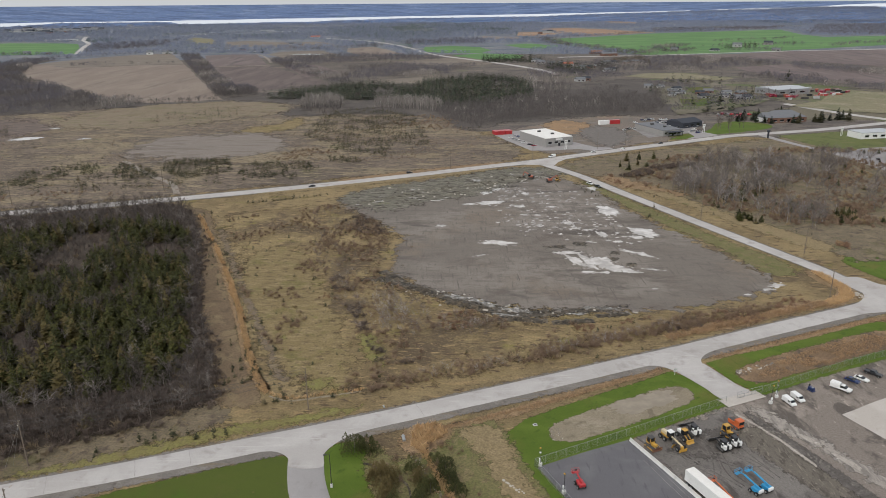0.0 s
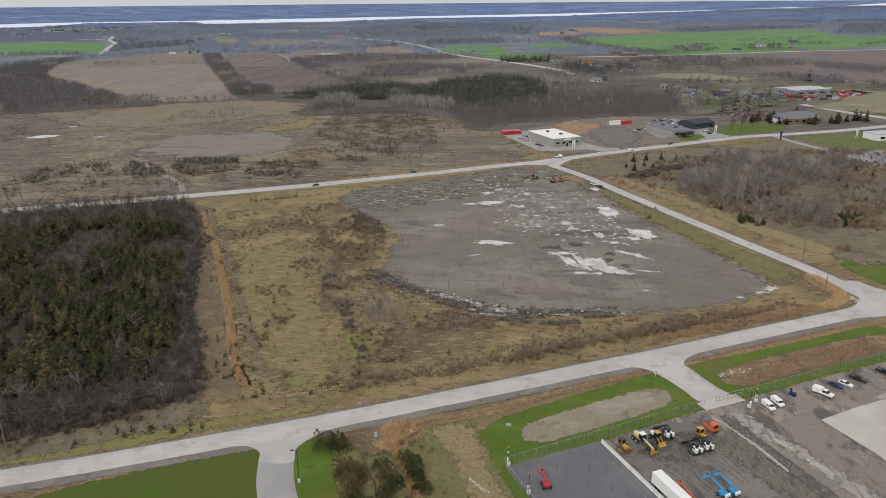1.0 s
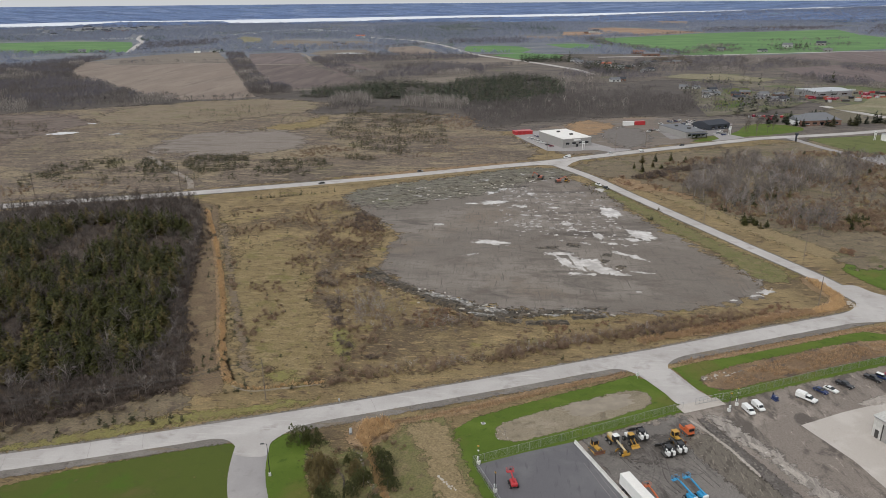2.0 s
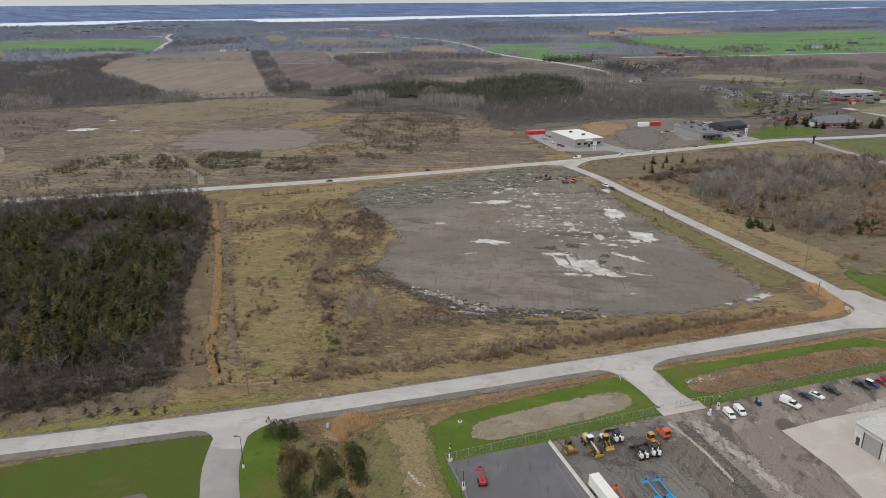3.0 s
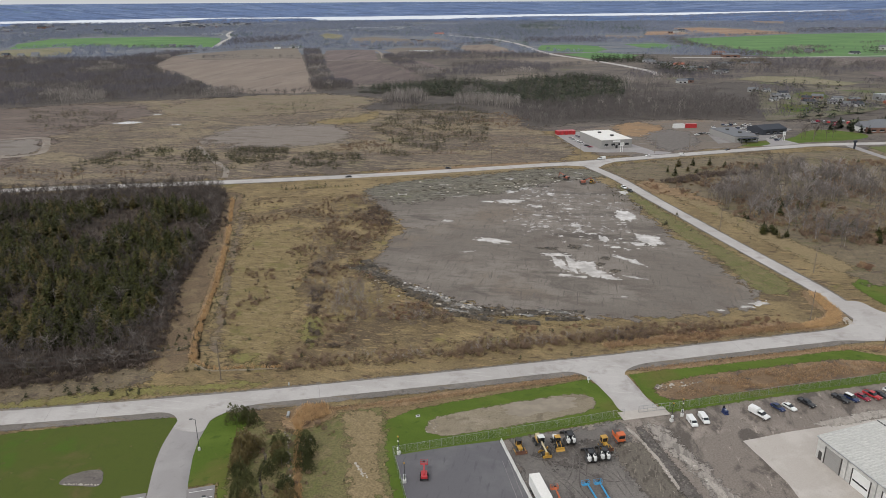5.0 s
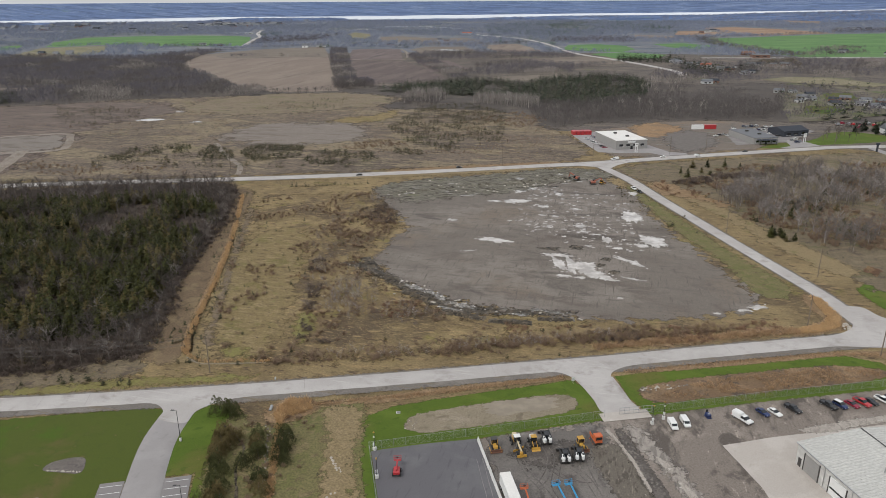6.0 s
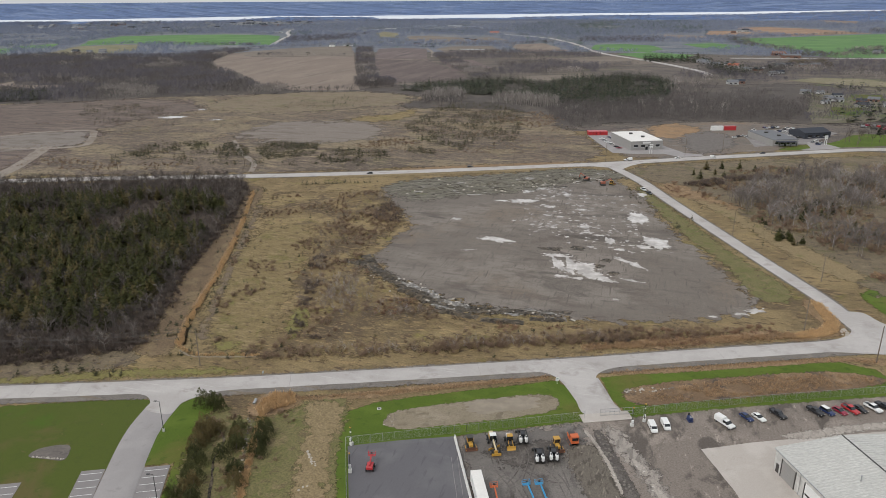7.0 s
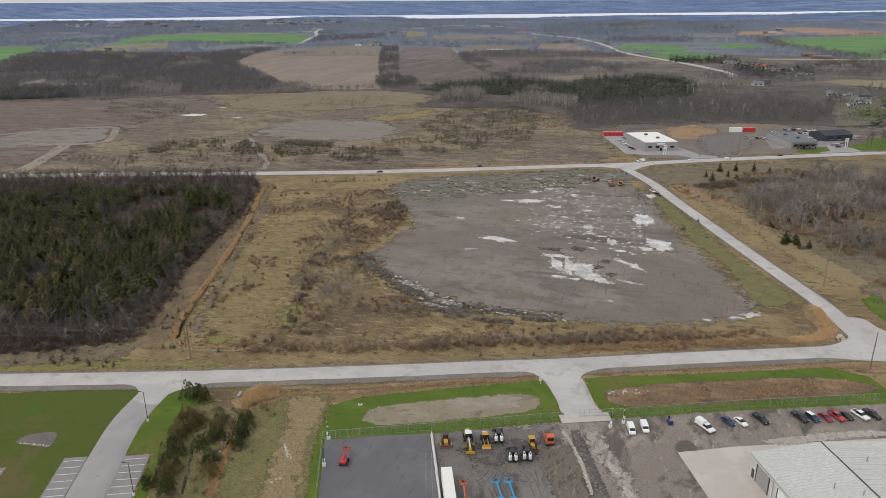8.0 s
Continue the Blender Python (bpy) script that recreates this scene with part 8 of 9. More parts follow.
vault = tagged(new("utility_vault"), "pale concrete utility cover in the verge", "utility cover")
part("frame", box(0, 0, 0.12, 1.0, 0.85, 0.2, 0.03), M_BARRIER, vault)
part("lid", box(0, 0, 0.23, 0.65, 0.5, 0.05, 0.01), M_STEEL, vault)
put(vault, 16.4, 149.2, 0.04, 20)
sign = tagged(new("entrance_sign"), "small white sign post at the yard entrance", "sign")
part("post", tube((0, 0, 0), (0, 0, 1.9), 0.06), M_WHITE, sign)
part("board", box(0, 0, 1.5, 0.08, 0.9, 1.1, 0.02), M_WHITE, sign)
for k in range(3):
    part("bar", box(0.05, 0, 1.75 - k * 0.25, 0.02, 0.6, 0.08), M_NAVY, sign)
put(sign, 58.0, 173.4, 0.05, -70)

for i in range(56):
    a = rr0.random()
    stone(-12.6 + 9.4 * a + rr0.gauss(0, 0.5), 137 - 22 * a + rr0.gauss(0, 0.7), rr0.uniform(0.12, 0.34), "channel_stone", "grey broken stone lining the drainage channel", "stones of the drainage channel", M_SHOULDER if i % 3 else None, 0.6)
BUSH = [(shrub(61), "dense dark green juniper bush"), (shrub(62), "dense olive-brown juniper bush"), (shrub(63), "dark green cedar bush")]
made = []
for i, (x, y, h) in enumerate(((-26.4, 138.4, 4.6), (-23.6, 138.6, 4.4), (-21.4, 129.5, 4.4), (-19.4, 126.6, 4.8), (-18.2, 123, 4.6), (-16.2, 119.6, 4.2), (-15.0, 116.4, 4.0), (-12.2, 112.4, 4.2), (-10, 109.4, 4.6), (-12.6, 132.2, 3.2), (-10.6, 127.2, 4.0),
                             (-8.8, 124, 4.4), (-10.4, 121, 3.6), (-5.6, 130, 4.4), (-4.8, 126.6, 4.0), (-7.4, 134, 3.0), (-3.6, 123.6, 3.6), (-6, 117, 3.8), (-3, 113, 3.6), (-8.4, 106, 4.0), (-13.4, 107, 3.4), (-17.6, 129.4, 3.2))):
    if len(made) < 3:
        ob = tree_proto("juniper_bush", BUSH[len(made)][0], M_JUNIPER, BUSH[len(made)][1], "bush")
        made.append(ob)
    else:
        ob = copy_thing(made[i % 3], Matrix())
    tagged(ob, group="junipers along the brook")
    ob.location, ob.rotation_euler, ob.scale = (x, y, -0.1), Euler((0, 0, i * 1.7)), (h * 1.0, h * 1.0, h * 1.08)
YOUNG = [("young_conifer", c, M_HEATHGREEN, "small dark young conifer in the dry grass", "tree") for c in SMALL_CONIFERS]
ypts = [(-78.8, 145), (-69.8, 143.8), (-65, 144.2), (-58.8, 147), (-86, 137.4), (-97.6, 136.2), (-82, 143), (-76, 142.4), (-62, 147.5), (-61, 145), (-113, 128), (-105, 132), (6.4, 121.6), (12, 157.6)]
rr = random.Random(3)
for line, n, sp in (([(-128, 340), (-84, 240), (-66, 190), (-60, 168)], 70, 2.8), ([(-64, 186), (-57, 170), (-50, 164)], 22, 2.2), ([(-112, 330), (-78, 250), (-56, 190)], 34, 5), ([(-84, 318), (-62, 230), (-34, 176)], 40, 12), ([(-40, 322), (-48, 270), (-40, 230)], 22, 10), ([(-30, 178), (10, 190), (60, 204)], 20, 7),
                    ([(92, 322), (80, 356), (66, 396)], 26, 3), ([(118, 288), (104, 320), (86, 366)], 14, 2.5), ([(150, 300), (128, 330), (112, 360)], 20, 6)):
    L = spline(line, 1.0)
    for k in range(n):
        q = L[rr.randrange(len(L))]
        ypts.append((q.x + rr.gauss(0, sp), q.y + rr.gauss(0, sp)))
stand(YOUNG, ypts, 0.9, 2.5, "young conifers in the meadow")
stand(YOUNG, [(-78.2, 143.4), (-71, 145.6), (-65, 144.2), (-58.4, 146.2), (-94, 146), (-86, 139), (-75, 144.8), (-67.6, 146.4), (-98, 135.6), (-61.4, 147.2)], 1.9, 2.9, "young conifers in the meadow")
stand(YOUNG, [(-93, 148.6), (-92.2, 149.4)], 4.2, 5.2, "young conifers in the meadow")
stand(YOUNG, [(-106 + 2.2 * k + rr.uniform(-0.8, 0.8), 352.5 + 0.95 * k + rr.uniform(-1, 1)) for k in range(18)], 2.0, 3.6, "conifers beside the highway")
stand([("conifer_tree", c, M_CONIFER, "dark conifer beside the highway thicket", "tree") for c in SPRUCES], [(121, 452), (112, 448), (131, 454), (139, 450), (107, 423), (104, 432), (116, 436)], 3.6, 6.4, "conifers by the highway")
stand([("conifer_tree", c, M_PINE, "tall dark spruce round the highway house", "tree") for c in SPRUCES], [(261, 591), (256, 594), (266, 588), (272, 603), (276, 606), (288, 620), (284, 618), (280, 614), (292, 622), (296, 624), (266, 615), (262, 612), (285, 590), (289, 589), (305, 595), (311, 598), (316, 604), (308, 592), (321, 601), (330, 606), (334, 606), (338, 603), (248, 604), (252, 610), (243, 600), (258, 606)], 6, 11, "spruces by the highway house")
stand([("bare_tree", c, M_TWIG, "tall leafless tree by the highway thicket", "tree") for c in BARES[:3]], [(177, 446), (149, 423), (137, 424), (241, 445), (236, 447), (183, 450), (165, 449), (171, 447), (162, 446), (210, 556), (214, 562), (219, 558), (225, 573), (227, 557), (222, 566), (230, 580), (216, 572), (234, 566), (240, 580), (236, 596), (246, 640), (228, 632), (232, 612)], 8, 13, "tall bare trees")

for i, (x, y) in enumerate(((146, 563), (148.5, 568), (155, 594), (165, 604), (170, 608), (174, 611), (173, 596), (176, 591), (180, 597), (183, 592), (185.6, 585), (187, 578), (192, 558), (194, 552), (189, 606), (185, 610), (178, 604), (181, 609),
                            (49, 538), (51.4, 534), (53.6, 530), (55.8, 526), (58, 522), (60.2, 518), (62.6, 513.6))):
    kind, col, lb = (("suv", M_WHITE, "white sport utility parked past the highway"), ("sedan", M_BLACK, "black sedan parked past the highway"), ("pickup", M_WHITE, "white pickup parked past the highway"), ("sedan", M_SILVER, "silver sedan parked past the highway"), ("suv", M_NAVY, "dark blue sport utility parked past the highway"))[i % 5]
    far_vehicle(kind, col, lb, x, y, 118 + shade_r.uniform(-6, 6), "cars parked past the highway")
for i, (x, y) in enumerate(((244, 637), (247, 634.6), (250, 633), (254, 635), (257, 632), (264, 640), (266, 632), (244, 621), (250, 619), (239, 630))):
    far_vehicle("service_truck", (M_MAROON, M_SILVER, M_RED, M_STEEL)[i % 4], ("maroon", "silver", "red", "dark")[i % 4] + " truck parked in a far yard", x, y, shade_r.uniform(0, 180), "trucks in the far yard")

# ---- standing water and mud on the lot ----
SPLASHES = []


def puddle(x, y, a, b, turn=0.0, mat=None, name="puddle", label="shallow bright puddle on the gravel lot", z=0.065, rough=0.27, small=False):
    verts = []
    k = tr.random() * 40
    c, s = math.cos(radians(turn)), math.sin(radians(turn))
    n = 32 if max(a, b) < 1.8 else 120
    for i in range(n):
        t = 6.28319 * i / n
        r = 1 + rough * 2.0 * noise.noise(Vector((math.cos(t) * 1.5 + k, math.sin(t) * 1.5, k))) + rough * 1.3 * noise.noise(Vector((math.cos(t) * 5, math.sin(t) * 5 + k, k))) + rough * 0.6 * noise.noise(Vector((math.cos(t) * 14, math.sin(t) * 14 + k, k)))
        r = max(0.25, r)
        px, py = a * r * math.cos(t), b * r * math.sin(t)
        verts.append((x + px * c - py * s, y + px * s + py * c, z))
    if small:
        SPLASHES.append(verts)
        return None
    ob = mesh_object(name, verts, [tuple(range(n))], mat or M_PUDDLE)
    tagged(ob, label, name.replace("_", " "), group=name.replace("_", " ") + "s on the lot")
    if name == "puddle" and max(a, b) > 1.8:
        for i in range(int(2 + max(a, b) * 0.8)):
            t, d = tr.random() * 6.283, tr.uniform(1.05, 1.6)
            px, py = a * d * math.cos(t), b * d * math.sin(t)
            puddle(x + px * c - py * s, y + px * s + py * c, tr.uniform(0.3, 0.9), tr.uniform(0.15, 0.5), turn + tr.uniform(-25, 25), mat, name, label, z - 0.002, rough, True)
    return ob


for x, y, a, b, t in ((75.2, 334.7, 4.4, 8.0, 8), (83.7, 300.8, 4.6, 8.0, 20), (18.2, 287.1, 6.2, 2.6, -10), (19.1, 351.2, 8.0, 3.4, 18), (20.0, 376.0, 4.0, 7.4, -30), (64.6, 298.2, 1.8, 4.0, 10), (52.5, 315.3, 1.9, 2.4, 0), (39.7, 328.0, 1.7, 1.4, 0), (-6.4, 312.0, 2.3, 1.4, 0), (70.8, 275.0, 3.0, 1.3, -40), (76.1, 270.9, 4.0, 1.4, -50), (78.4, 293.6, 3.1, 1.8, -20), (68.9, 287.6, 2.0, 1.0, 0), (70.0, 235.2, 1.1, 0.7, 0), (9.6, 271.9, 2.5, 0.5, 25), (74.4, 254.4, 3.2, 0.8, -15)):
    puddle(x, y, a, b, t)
for x, y, a, b, t in ((59.7, 304.4, 2.1, 0.9, 0), (53.9, 307.1, 2.4, 0.9, 0), (-8.0, 357.2, 3.8, 1.2, 20), (32.8, 344.0, 2.4, 2.2, 0), (48.4, 342.5, 2.4, 1.4, 0), (33.3, 329.1, 1.7, 1.1, 0), (38.4, 368.2, 1.9, 2.6, 0), (114.8, 237.5, 3.2, 1.6, 30), (110, 234, 2.0, 0.7, 10), (7.7, 348.7, 3.2, 1.3, 10), (-20, 374, 3.4, 1.0, 25), (4, 388, 3.6, 1.2, 30), (26, 398, 3.0, 1.0, 25), (44, 404, 1.6, 1.4, 0), (76, 378, 2.2, 3.6, 0), (101, 229.4, 1.6, 0.6, 10)):
    puddle(x, y, a, b, t)
for x, y, a, b, t in ((44.6, 274.0, 5.6, 1.6, 0), (46.8, 264.5, 2.0, 7.2, 18), (51.5, 263.5, 1.8, 8.4, 10), (56.5, 262.0, 4.6, 6.6, 20), (61.5, 256.0, 5.4, 3.4, -35), (66.5, 252.0, 3.0, 1.4, -20), (49.5, 252.2, 2.4, 1.4, 10), (56, 251.6, 1.8, 1.2, 0)):
    puddle(x, y, a, b, t, z=0.066 + 0.002 * rr.random())
for i in range(240):
    u, v = rr.random(), rr.random()
    x, y = 22 + 54 * u + rr.gauss(0, 2), 290 + 88 * v - 20 * (u - 0.5)
    puddle(x, y, rr.uniform(0.3, 1.3), rr.uniform(0.25, 0.8), rr.uniform(-20, 60), z=0.062, rough=0.4, small=True)
for x, y, a, b in ((41.9, 281.8, 5.4, 1.9), (52.4, 285.3, 2.8, 2.8), (64.6, 273.6, 2.2, 2.0), (62.2, 266.3, 2.2, 2.0), (67.8, 259.8, 2.2, 1.9), (28, 384, 8, 3), (12, 376, 7, 2)):
    puddle(x, y, a, b, 10, M_MUD, "mud_patch", "dark wet mud patch on the gravel lot", 0.058)
for x, y, a, b, t in ((-1.1, 228.6, 4.4, 1.0, -28), (9.0, 222.8, 5.2, 1.2, -28), (17.5, 217.6, 4.8, 1.3, -18), (15.6, 213.4, 4.0, 0.7, -10), (43.3, 218.9, 2.0, 0.8, 0), (49.5, 218.2, 2.6, 0.9, 5), (-10, 235, 2.4, 0.6, -35), (38, 214, 2.4, 0.6, 5), (6, 226, 3.0, 0.5, -28)):
    puddle(x, y, a * 0.9, b * 1.1, t, M_MUDWATER, label="dull water lying in the churned mud", z=0.1, rough=0.5)
puddle(46, 159.6, 9.5, 3.6, 26, M_POND, "pond_water", "shallow still water in the silt basin", 0.085, 0.2)
for i in range(110):
    t = rr.random()
    q = Vector((-52, 358, 0)).lerp(Vector((56, 418, 0)), t) + Vector((rr.gauss(0, 6), rr.gauss(0, 9) - 10 * math.sin(t * 3.1), 0))
    if rr.random() < 0.4:
        puddle(q.x, q.y, rr.uniform(0.6, 2.6), rr.uniform(0.25, 0.7), 27 + rr.gauss(0, 12), z=0.09, rough=0.5, small=True)
    else:
        stone(q.x, q.y, rr.uniform(0.25, 0.8), "rubble", "pale broken concrete in the rough fill", "rubble of the rough fill", M_STONE if i % 3 else M_MUD, 0.5)
for i in range(170):
    t = rr.random()
    q = Vector((-30, 247, 0)).lerp(Vector((40, 213, 0)), t)
    q += Vector((rr.gauss(0, 2.6), -10 * math.sin(t * 3.1) * 0.6 + rr.gauss(0, 2.2), 0))
    stone(q.x, q.y, rr.uniform(0.12, 0.5), "rubble", "broken concrete and clods in the mud", "rubble along the mud strip", M_STONE if i % 7 == 0 else (M_SHOULDER, M_MUD)[i % 2], 0.55)

for i in range(22):
    q = Vector((8, 219, 0)).lerp(Vector((56, 216, 0)), rr.random()) + Vector((rr.gauss(0, 2), rr.gauss(0, 2.4), 0))
    bm = box(0, 0, 0.12, rr.uniform(0.6, 2.2), rr.uniform(0.4, 1.1), 0.18, 0.03)
    put(tagged(part("concrete_slab", bm, M_SHOULDER if i % 4 else M_STONE), "flat broken concrete slab lying in the mud", "slab", "slabs along the mud strip"), q.x, q.y, 0.06, rr.uniform(0, 180))

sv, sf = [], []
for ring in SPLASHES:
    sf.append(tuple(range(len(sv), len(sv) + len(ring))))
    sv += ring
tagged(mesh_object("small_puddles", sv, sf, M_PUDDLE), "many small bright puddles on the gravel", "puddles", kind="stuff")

# machines at the back of the lot
def excavator():
    root = tagged(new("excavator"), "orange-red tracked excavator at the back of the lot", "excavator")
    tracks(root, 3.6, 2.2, 0.6, 0.9)
    part("house", box(-0.3, 0, 1.7, 3.0, 2.4, 1.1, 0.12), M_REDDISH, root)
    part("cab", box(0.6, 0.75, 2.2, 1.4, 0.95, 1.5, 0.08), M_GLASS, root)
    part("counterweight", box(-1.9, 0, 1.7, 0.7, 2.3, 1.1, 0.2), M_STEEL, root)
    part("boom", box(2.6, -0.2, 3.1, 4.4, 0.4, 0.5, 0.05, ry=-24), M_REDDISH, root)
    part("stick", box(5.0, -0.2, 2.7, 0.4, 0.35, 3.0, 0.05, ry=-18), M_REDDISH, root)
    part("bucket", box(4.9, -0.2, 0.9, 1.0, 1.1, 0.9, 0.15), M_STEEL, root)
    return root


put(excavator(), 45.2, 402, 0.05, 150, MACHINE_SIZE)
put(excavator(), 55, 393.5, 0.05, 20, MACHINE_SIZE)
put(dozer("rust-red bulldozer at the back of the lot"), 59.6, 395.6, 0.05, 60, MACHINE_SIZE)

# ---- buildings past the highway ----
def shed(name, L, D, H, wall, roof, label, category, rise=0.0, windows=0, door=0, hip=False, over=0.3, units=0):
    """A building with its front along +x at y = 0, depth to +y."""
    root = tagged(new(name), label, category)
    part("wall", box(L / 2, 0.12, H / 2, L, 0.24, H), wall, root)
    part("wall", box(L / 2, D - 0.12, H / 2, L, 0.24, H), wall, root)
    for x in (0.12, L - 0.12):
        part("wall", box(x, D / 2, H / 2, 0.24, D - 0.5, H), wall, root)
    if rise:
        bm = bmesh.new()
        inset = D / 2 if hip else 0
        a = [(-over, -over, H), (L + over, -over, H), (L + over, D + over, H), (-over, D + over, H), (inset, D / 2, H + rise), (L - inset, D / 2, H + rise)]
        v = [bm.verts.new(c) for c in a]
        for f in ((0, 1, 5, 4), (2, 3, 4, 5), (1, 2, 5), (3, 0, 4), (3, 2, 1, 0)):
            bm.faces.new([v[i] for i in f])
        bmesh.ops.recalc_face_normals(bm, faces=bm.faces[:])
        part("roof", bm, roof, root)
    else:
        r = part("roof", box(L / 2, D / 2, H + 0.05, L + 0.2, D + 0.2, 0.3, 0.03), roof, root)
        for k in range(units):
            part("rooftop_unit", box(L * (0.45 + 0.15 * k), D * (0.7 - 0.35 * k), H + 0.7, 2.2, 1.6, 1.1, 0.08), M_STEEL, r)
    for k in range(windows):
        x = L * (k + 0.7) / (windows + 0.4)
        w = part("window", box(x, -0.03, H * 0.45, L / (windows + 1) * 0.6, 0.12, 1.5), M_GLASS, root)
        part("frame", box(x, -0.02, H * 0.45 - 0.8, L / (windows + 1) * 0.65, 0.2, 0.12), M_WHITE, w)
    for k in range(door):
        part("door", box(L * 0.5 + k * 3, -0.03, 1.1, 1.6, 0.12, 2.2), M_GLASS, root)
    return root


front = 24.5
st = put(shed("store", 22.5, 36.0, 6.0, M_GREYWALL, M_MEMBRANE, "grey store with a flat white roof", "store", 0, 4, 1, units=2), 66.4, 494.0, 0.08, front)
part("sign_panel", box(11, -0.1, 4.9, 5.5, 0.2, 1.1), M_WHITE, st, "white sign panel")
pylon = tagged(new("pylon_sign"), "white pylon sign on two posts by the highway", "sign")
for s in (-0.7, 0.7):
    part("post", box(s, 0, 2.2, 0.3, 0.3, 4.4), M_WHITE, pylon)
part("board", box(0, 0, 5.2, 2.4, 0.4, 2.2, 0.04), M_WHITE, pylon)
part("bar", box(0, -0.22, 5.4, 1.8, 0.03, 0.5), M_GREYWALL, pylon)
put(pylon, 79.5, 487, 0.05, front)
put(copy_thing(pylon, Matrix()), 196, 548, 0.05, front)
put(copy_thing(pylon, Matrix()), 293, 530, 0.05, front)
tower = tagged(new("sign_tower"), "dark brown roadside sign tower by the highway", "sign")
part("post", box(0, 0, 2.4, 1.1, 0.9, 4.8, 0.1), M_DARKROOF, tower)
part("head", box(0, 0, 5.2, 2.4, 1.2, 1.4, 0.12), M_DARKROOF, tower)
put(tower, 235, 523, 0.05, front)
for i, (x, y) in enumerate(((268, 452), (272, 446), (276, 440), (283, 452), (287, 446), (292, 462), (297, 470))):
    far_vehicle(("sedan", "suv", "pickup")[i % 3], (M_SILVER, M_BLACK, M_WHITE)[i % 3], "car in the lot off the side road", x, y, 70 + 8 * (i % 4), "cars off the side road")
for k in range(5):
    cb = shed("container", 2.5, 6.0, 2.6, M_RED, M_RED, "red storage container in a row", "container")
    tagged(put(cb, 34.6 + k * 2.75, 542.6 + k * 0.95, 0.05, 19), group="red containers by the store")
for k, (mw, ml) in enumerate(((M_WHITE, "white"), (M_RED, "red"))):
    put(shed("container", 9.0, 2.8, 3.0, mw, mw, ml + " long storage container on the gravel", "container"), 124 + k * 9.4, 587 + k * 2.9, 0.05, 17)
b2 = put(shed("dealership", 18.0, 36, 4.4, M_GREYWALL, M_GREYROOF, "low grey dealership building with a dark porch", "building", 0, 4, 1, units=2), 159.8, 532.6, 0.08, 20)
part("porch", box(9, -2.0, 3.4, 14, 4.0, 0.3), M_DARKROOF, b2, "dark porch roof")
for k in range(4):
    part("porch_post", box(3 + k * 4, -3.7, 1.65, 0.25, 0.25, 3.3), M_BLACK, b2)
put(shed("building", 22, 17, 4.0, M_DARKROOF, M_DARKROOF, "dark low building with a dark roof", "building", 2.4, 3), 186, 567, 0.08, 30)
put(shed("house", 34, 18, 4.0, M_BRICK, M_GREYROOF, "brick house with a grey hipped roof", "house", 5.0, 5, 1, True), 266, 590, 0.08, 12)
put(shed("house", 12, 10, 3.6, M_WHITE, M_GREYROOF, "white house with a grey gable", "house", 4.0, 2, 1), 262, 593, 0.08, 12)
put(shed("warehouse", 46, 30, 6.0, M_SILVER, M_SILVER, "white warehouse beyond the highway", "warehouse", 1.2, 3), 347, 764, 0.05, 19)
put(shed("station", 30, 14, 4.5, M_WHITE, M_SILVER, "white roadside building with a wide canopy", "building", 0, 4), 300, 516, 0.08, 12)
shade = random.Random(11)
YARD_SPOTS = [(341, 788), (345, 752), (407, 760), (414, 764), (434, 783), (425, 778), (397, 768)]
while len(YARD_SPOTS) < 64:
    q = (shade.uniform(330, 440), shade.uniform(728, 838))
    if within(*q, [(336, 755), (330, 772), (345, 800), (355, 813), (386, 839), (415, 826), (438, 806), (428, 780), (405, 752), (382, 739), (347, 728)]) and not within(*q, [(345, 760), (345, 804), (400, 822), (400, 775)]):
        YARD_SPOTS.append(q)
for i, (x, y) in enumerate(YARD_SPOTS):
    mt = (M_MAROON, M_STEEL, M_DULLWHITE, M_REDDISH, M_MAROON, M_BLACK, M_RED)[i % 7]
    ob = shed("farm_machine", shade.uniform(3, 7), shade.uniform(1.8, 2.6), shade.uniform(1.2, 2.4), mt, mt, ("maroon", "dark steel", "dull white", "faded red", "maroon", "black", "red")[i % 7] + " machine standing in the far yard", "machine")
    tagged(put(ob, x, y, 0.05, shade.uniform(-20, 60)), group="machines in the far yard")



def houses(spots, size, group="distant houses"):
    """Small gabled houses at the given spots."""
    for i, (x, y) in enumerate(spots):
        s = size * shade.uniform(0.8, 1.3)
        ob = shed("house", s, s * 0.7, 2.8 if size < 15 else 5.5, (M_GREYWALL, M_DULLWHITE, M_BRICK, M_DULLWHITE)[i % 4], (M_GREYROOF, M_GREYROOF, M_DARKROOF)[i % 3], "small distant house with a gabled roof", "house", s * 0.2, 2)
        tagged(put(ob, x, y, 0.0, shade.uniform(-30, 40)), group=group)


houses([(147, 1182), (180, 1159), (172, 925), (163, 913), (225, 1034), (234, 1059), (282, 1172), (224, 1030), (268, 1173), (142, 1216), (184, 1127), (231, 1124), (162, 1159), (194, 1088), (215, 1090), (289, 1203), (252, 1160), (258, 1190), (300, 1180), (150, 1240)], 11)
houses([(241, 793), (249, 778), (267, 777), (296, 776), (293, 735), (304, 734), (280, 790), (236, 760), (262, 745), (284, 752), (310, 770), (255, 812), (228, 840), (246, 836)], 9)
houses([(-516, 1558), (-510, 1594), (-432, 1550), (-403, 1496), (-393, 1582), (-366, 1741), (-349, 1739), (-470, 1560), (-736, 1526), (-850, 1480), (-800, 1470), (520, 1430), (640, 1440), (452, 1472), (458, 1490)], 13)
houses([(700, 2440), (740, 2460), (780, 2440), (820, 2470), (870, 2480), (760, 2500), (900, 2460), (610, 1560), (700, 1620), (300, 2250), (280, 2210), (320, 2280)], 16)
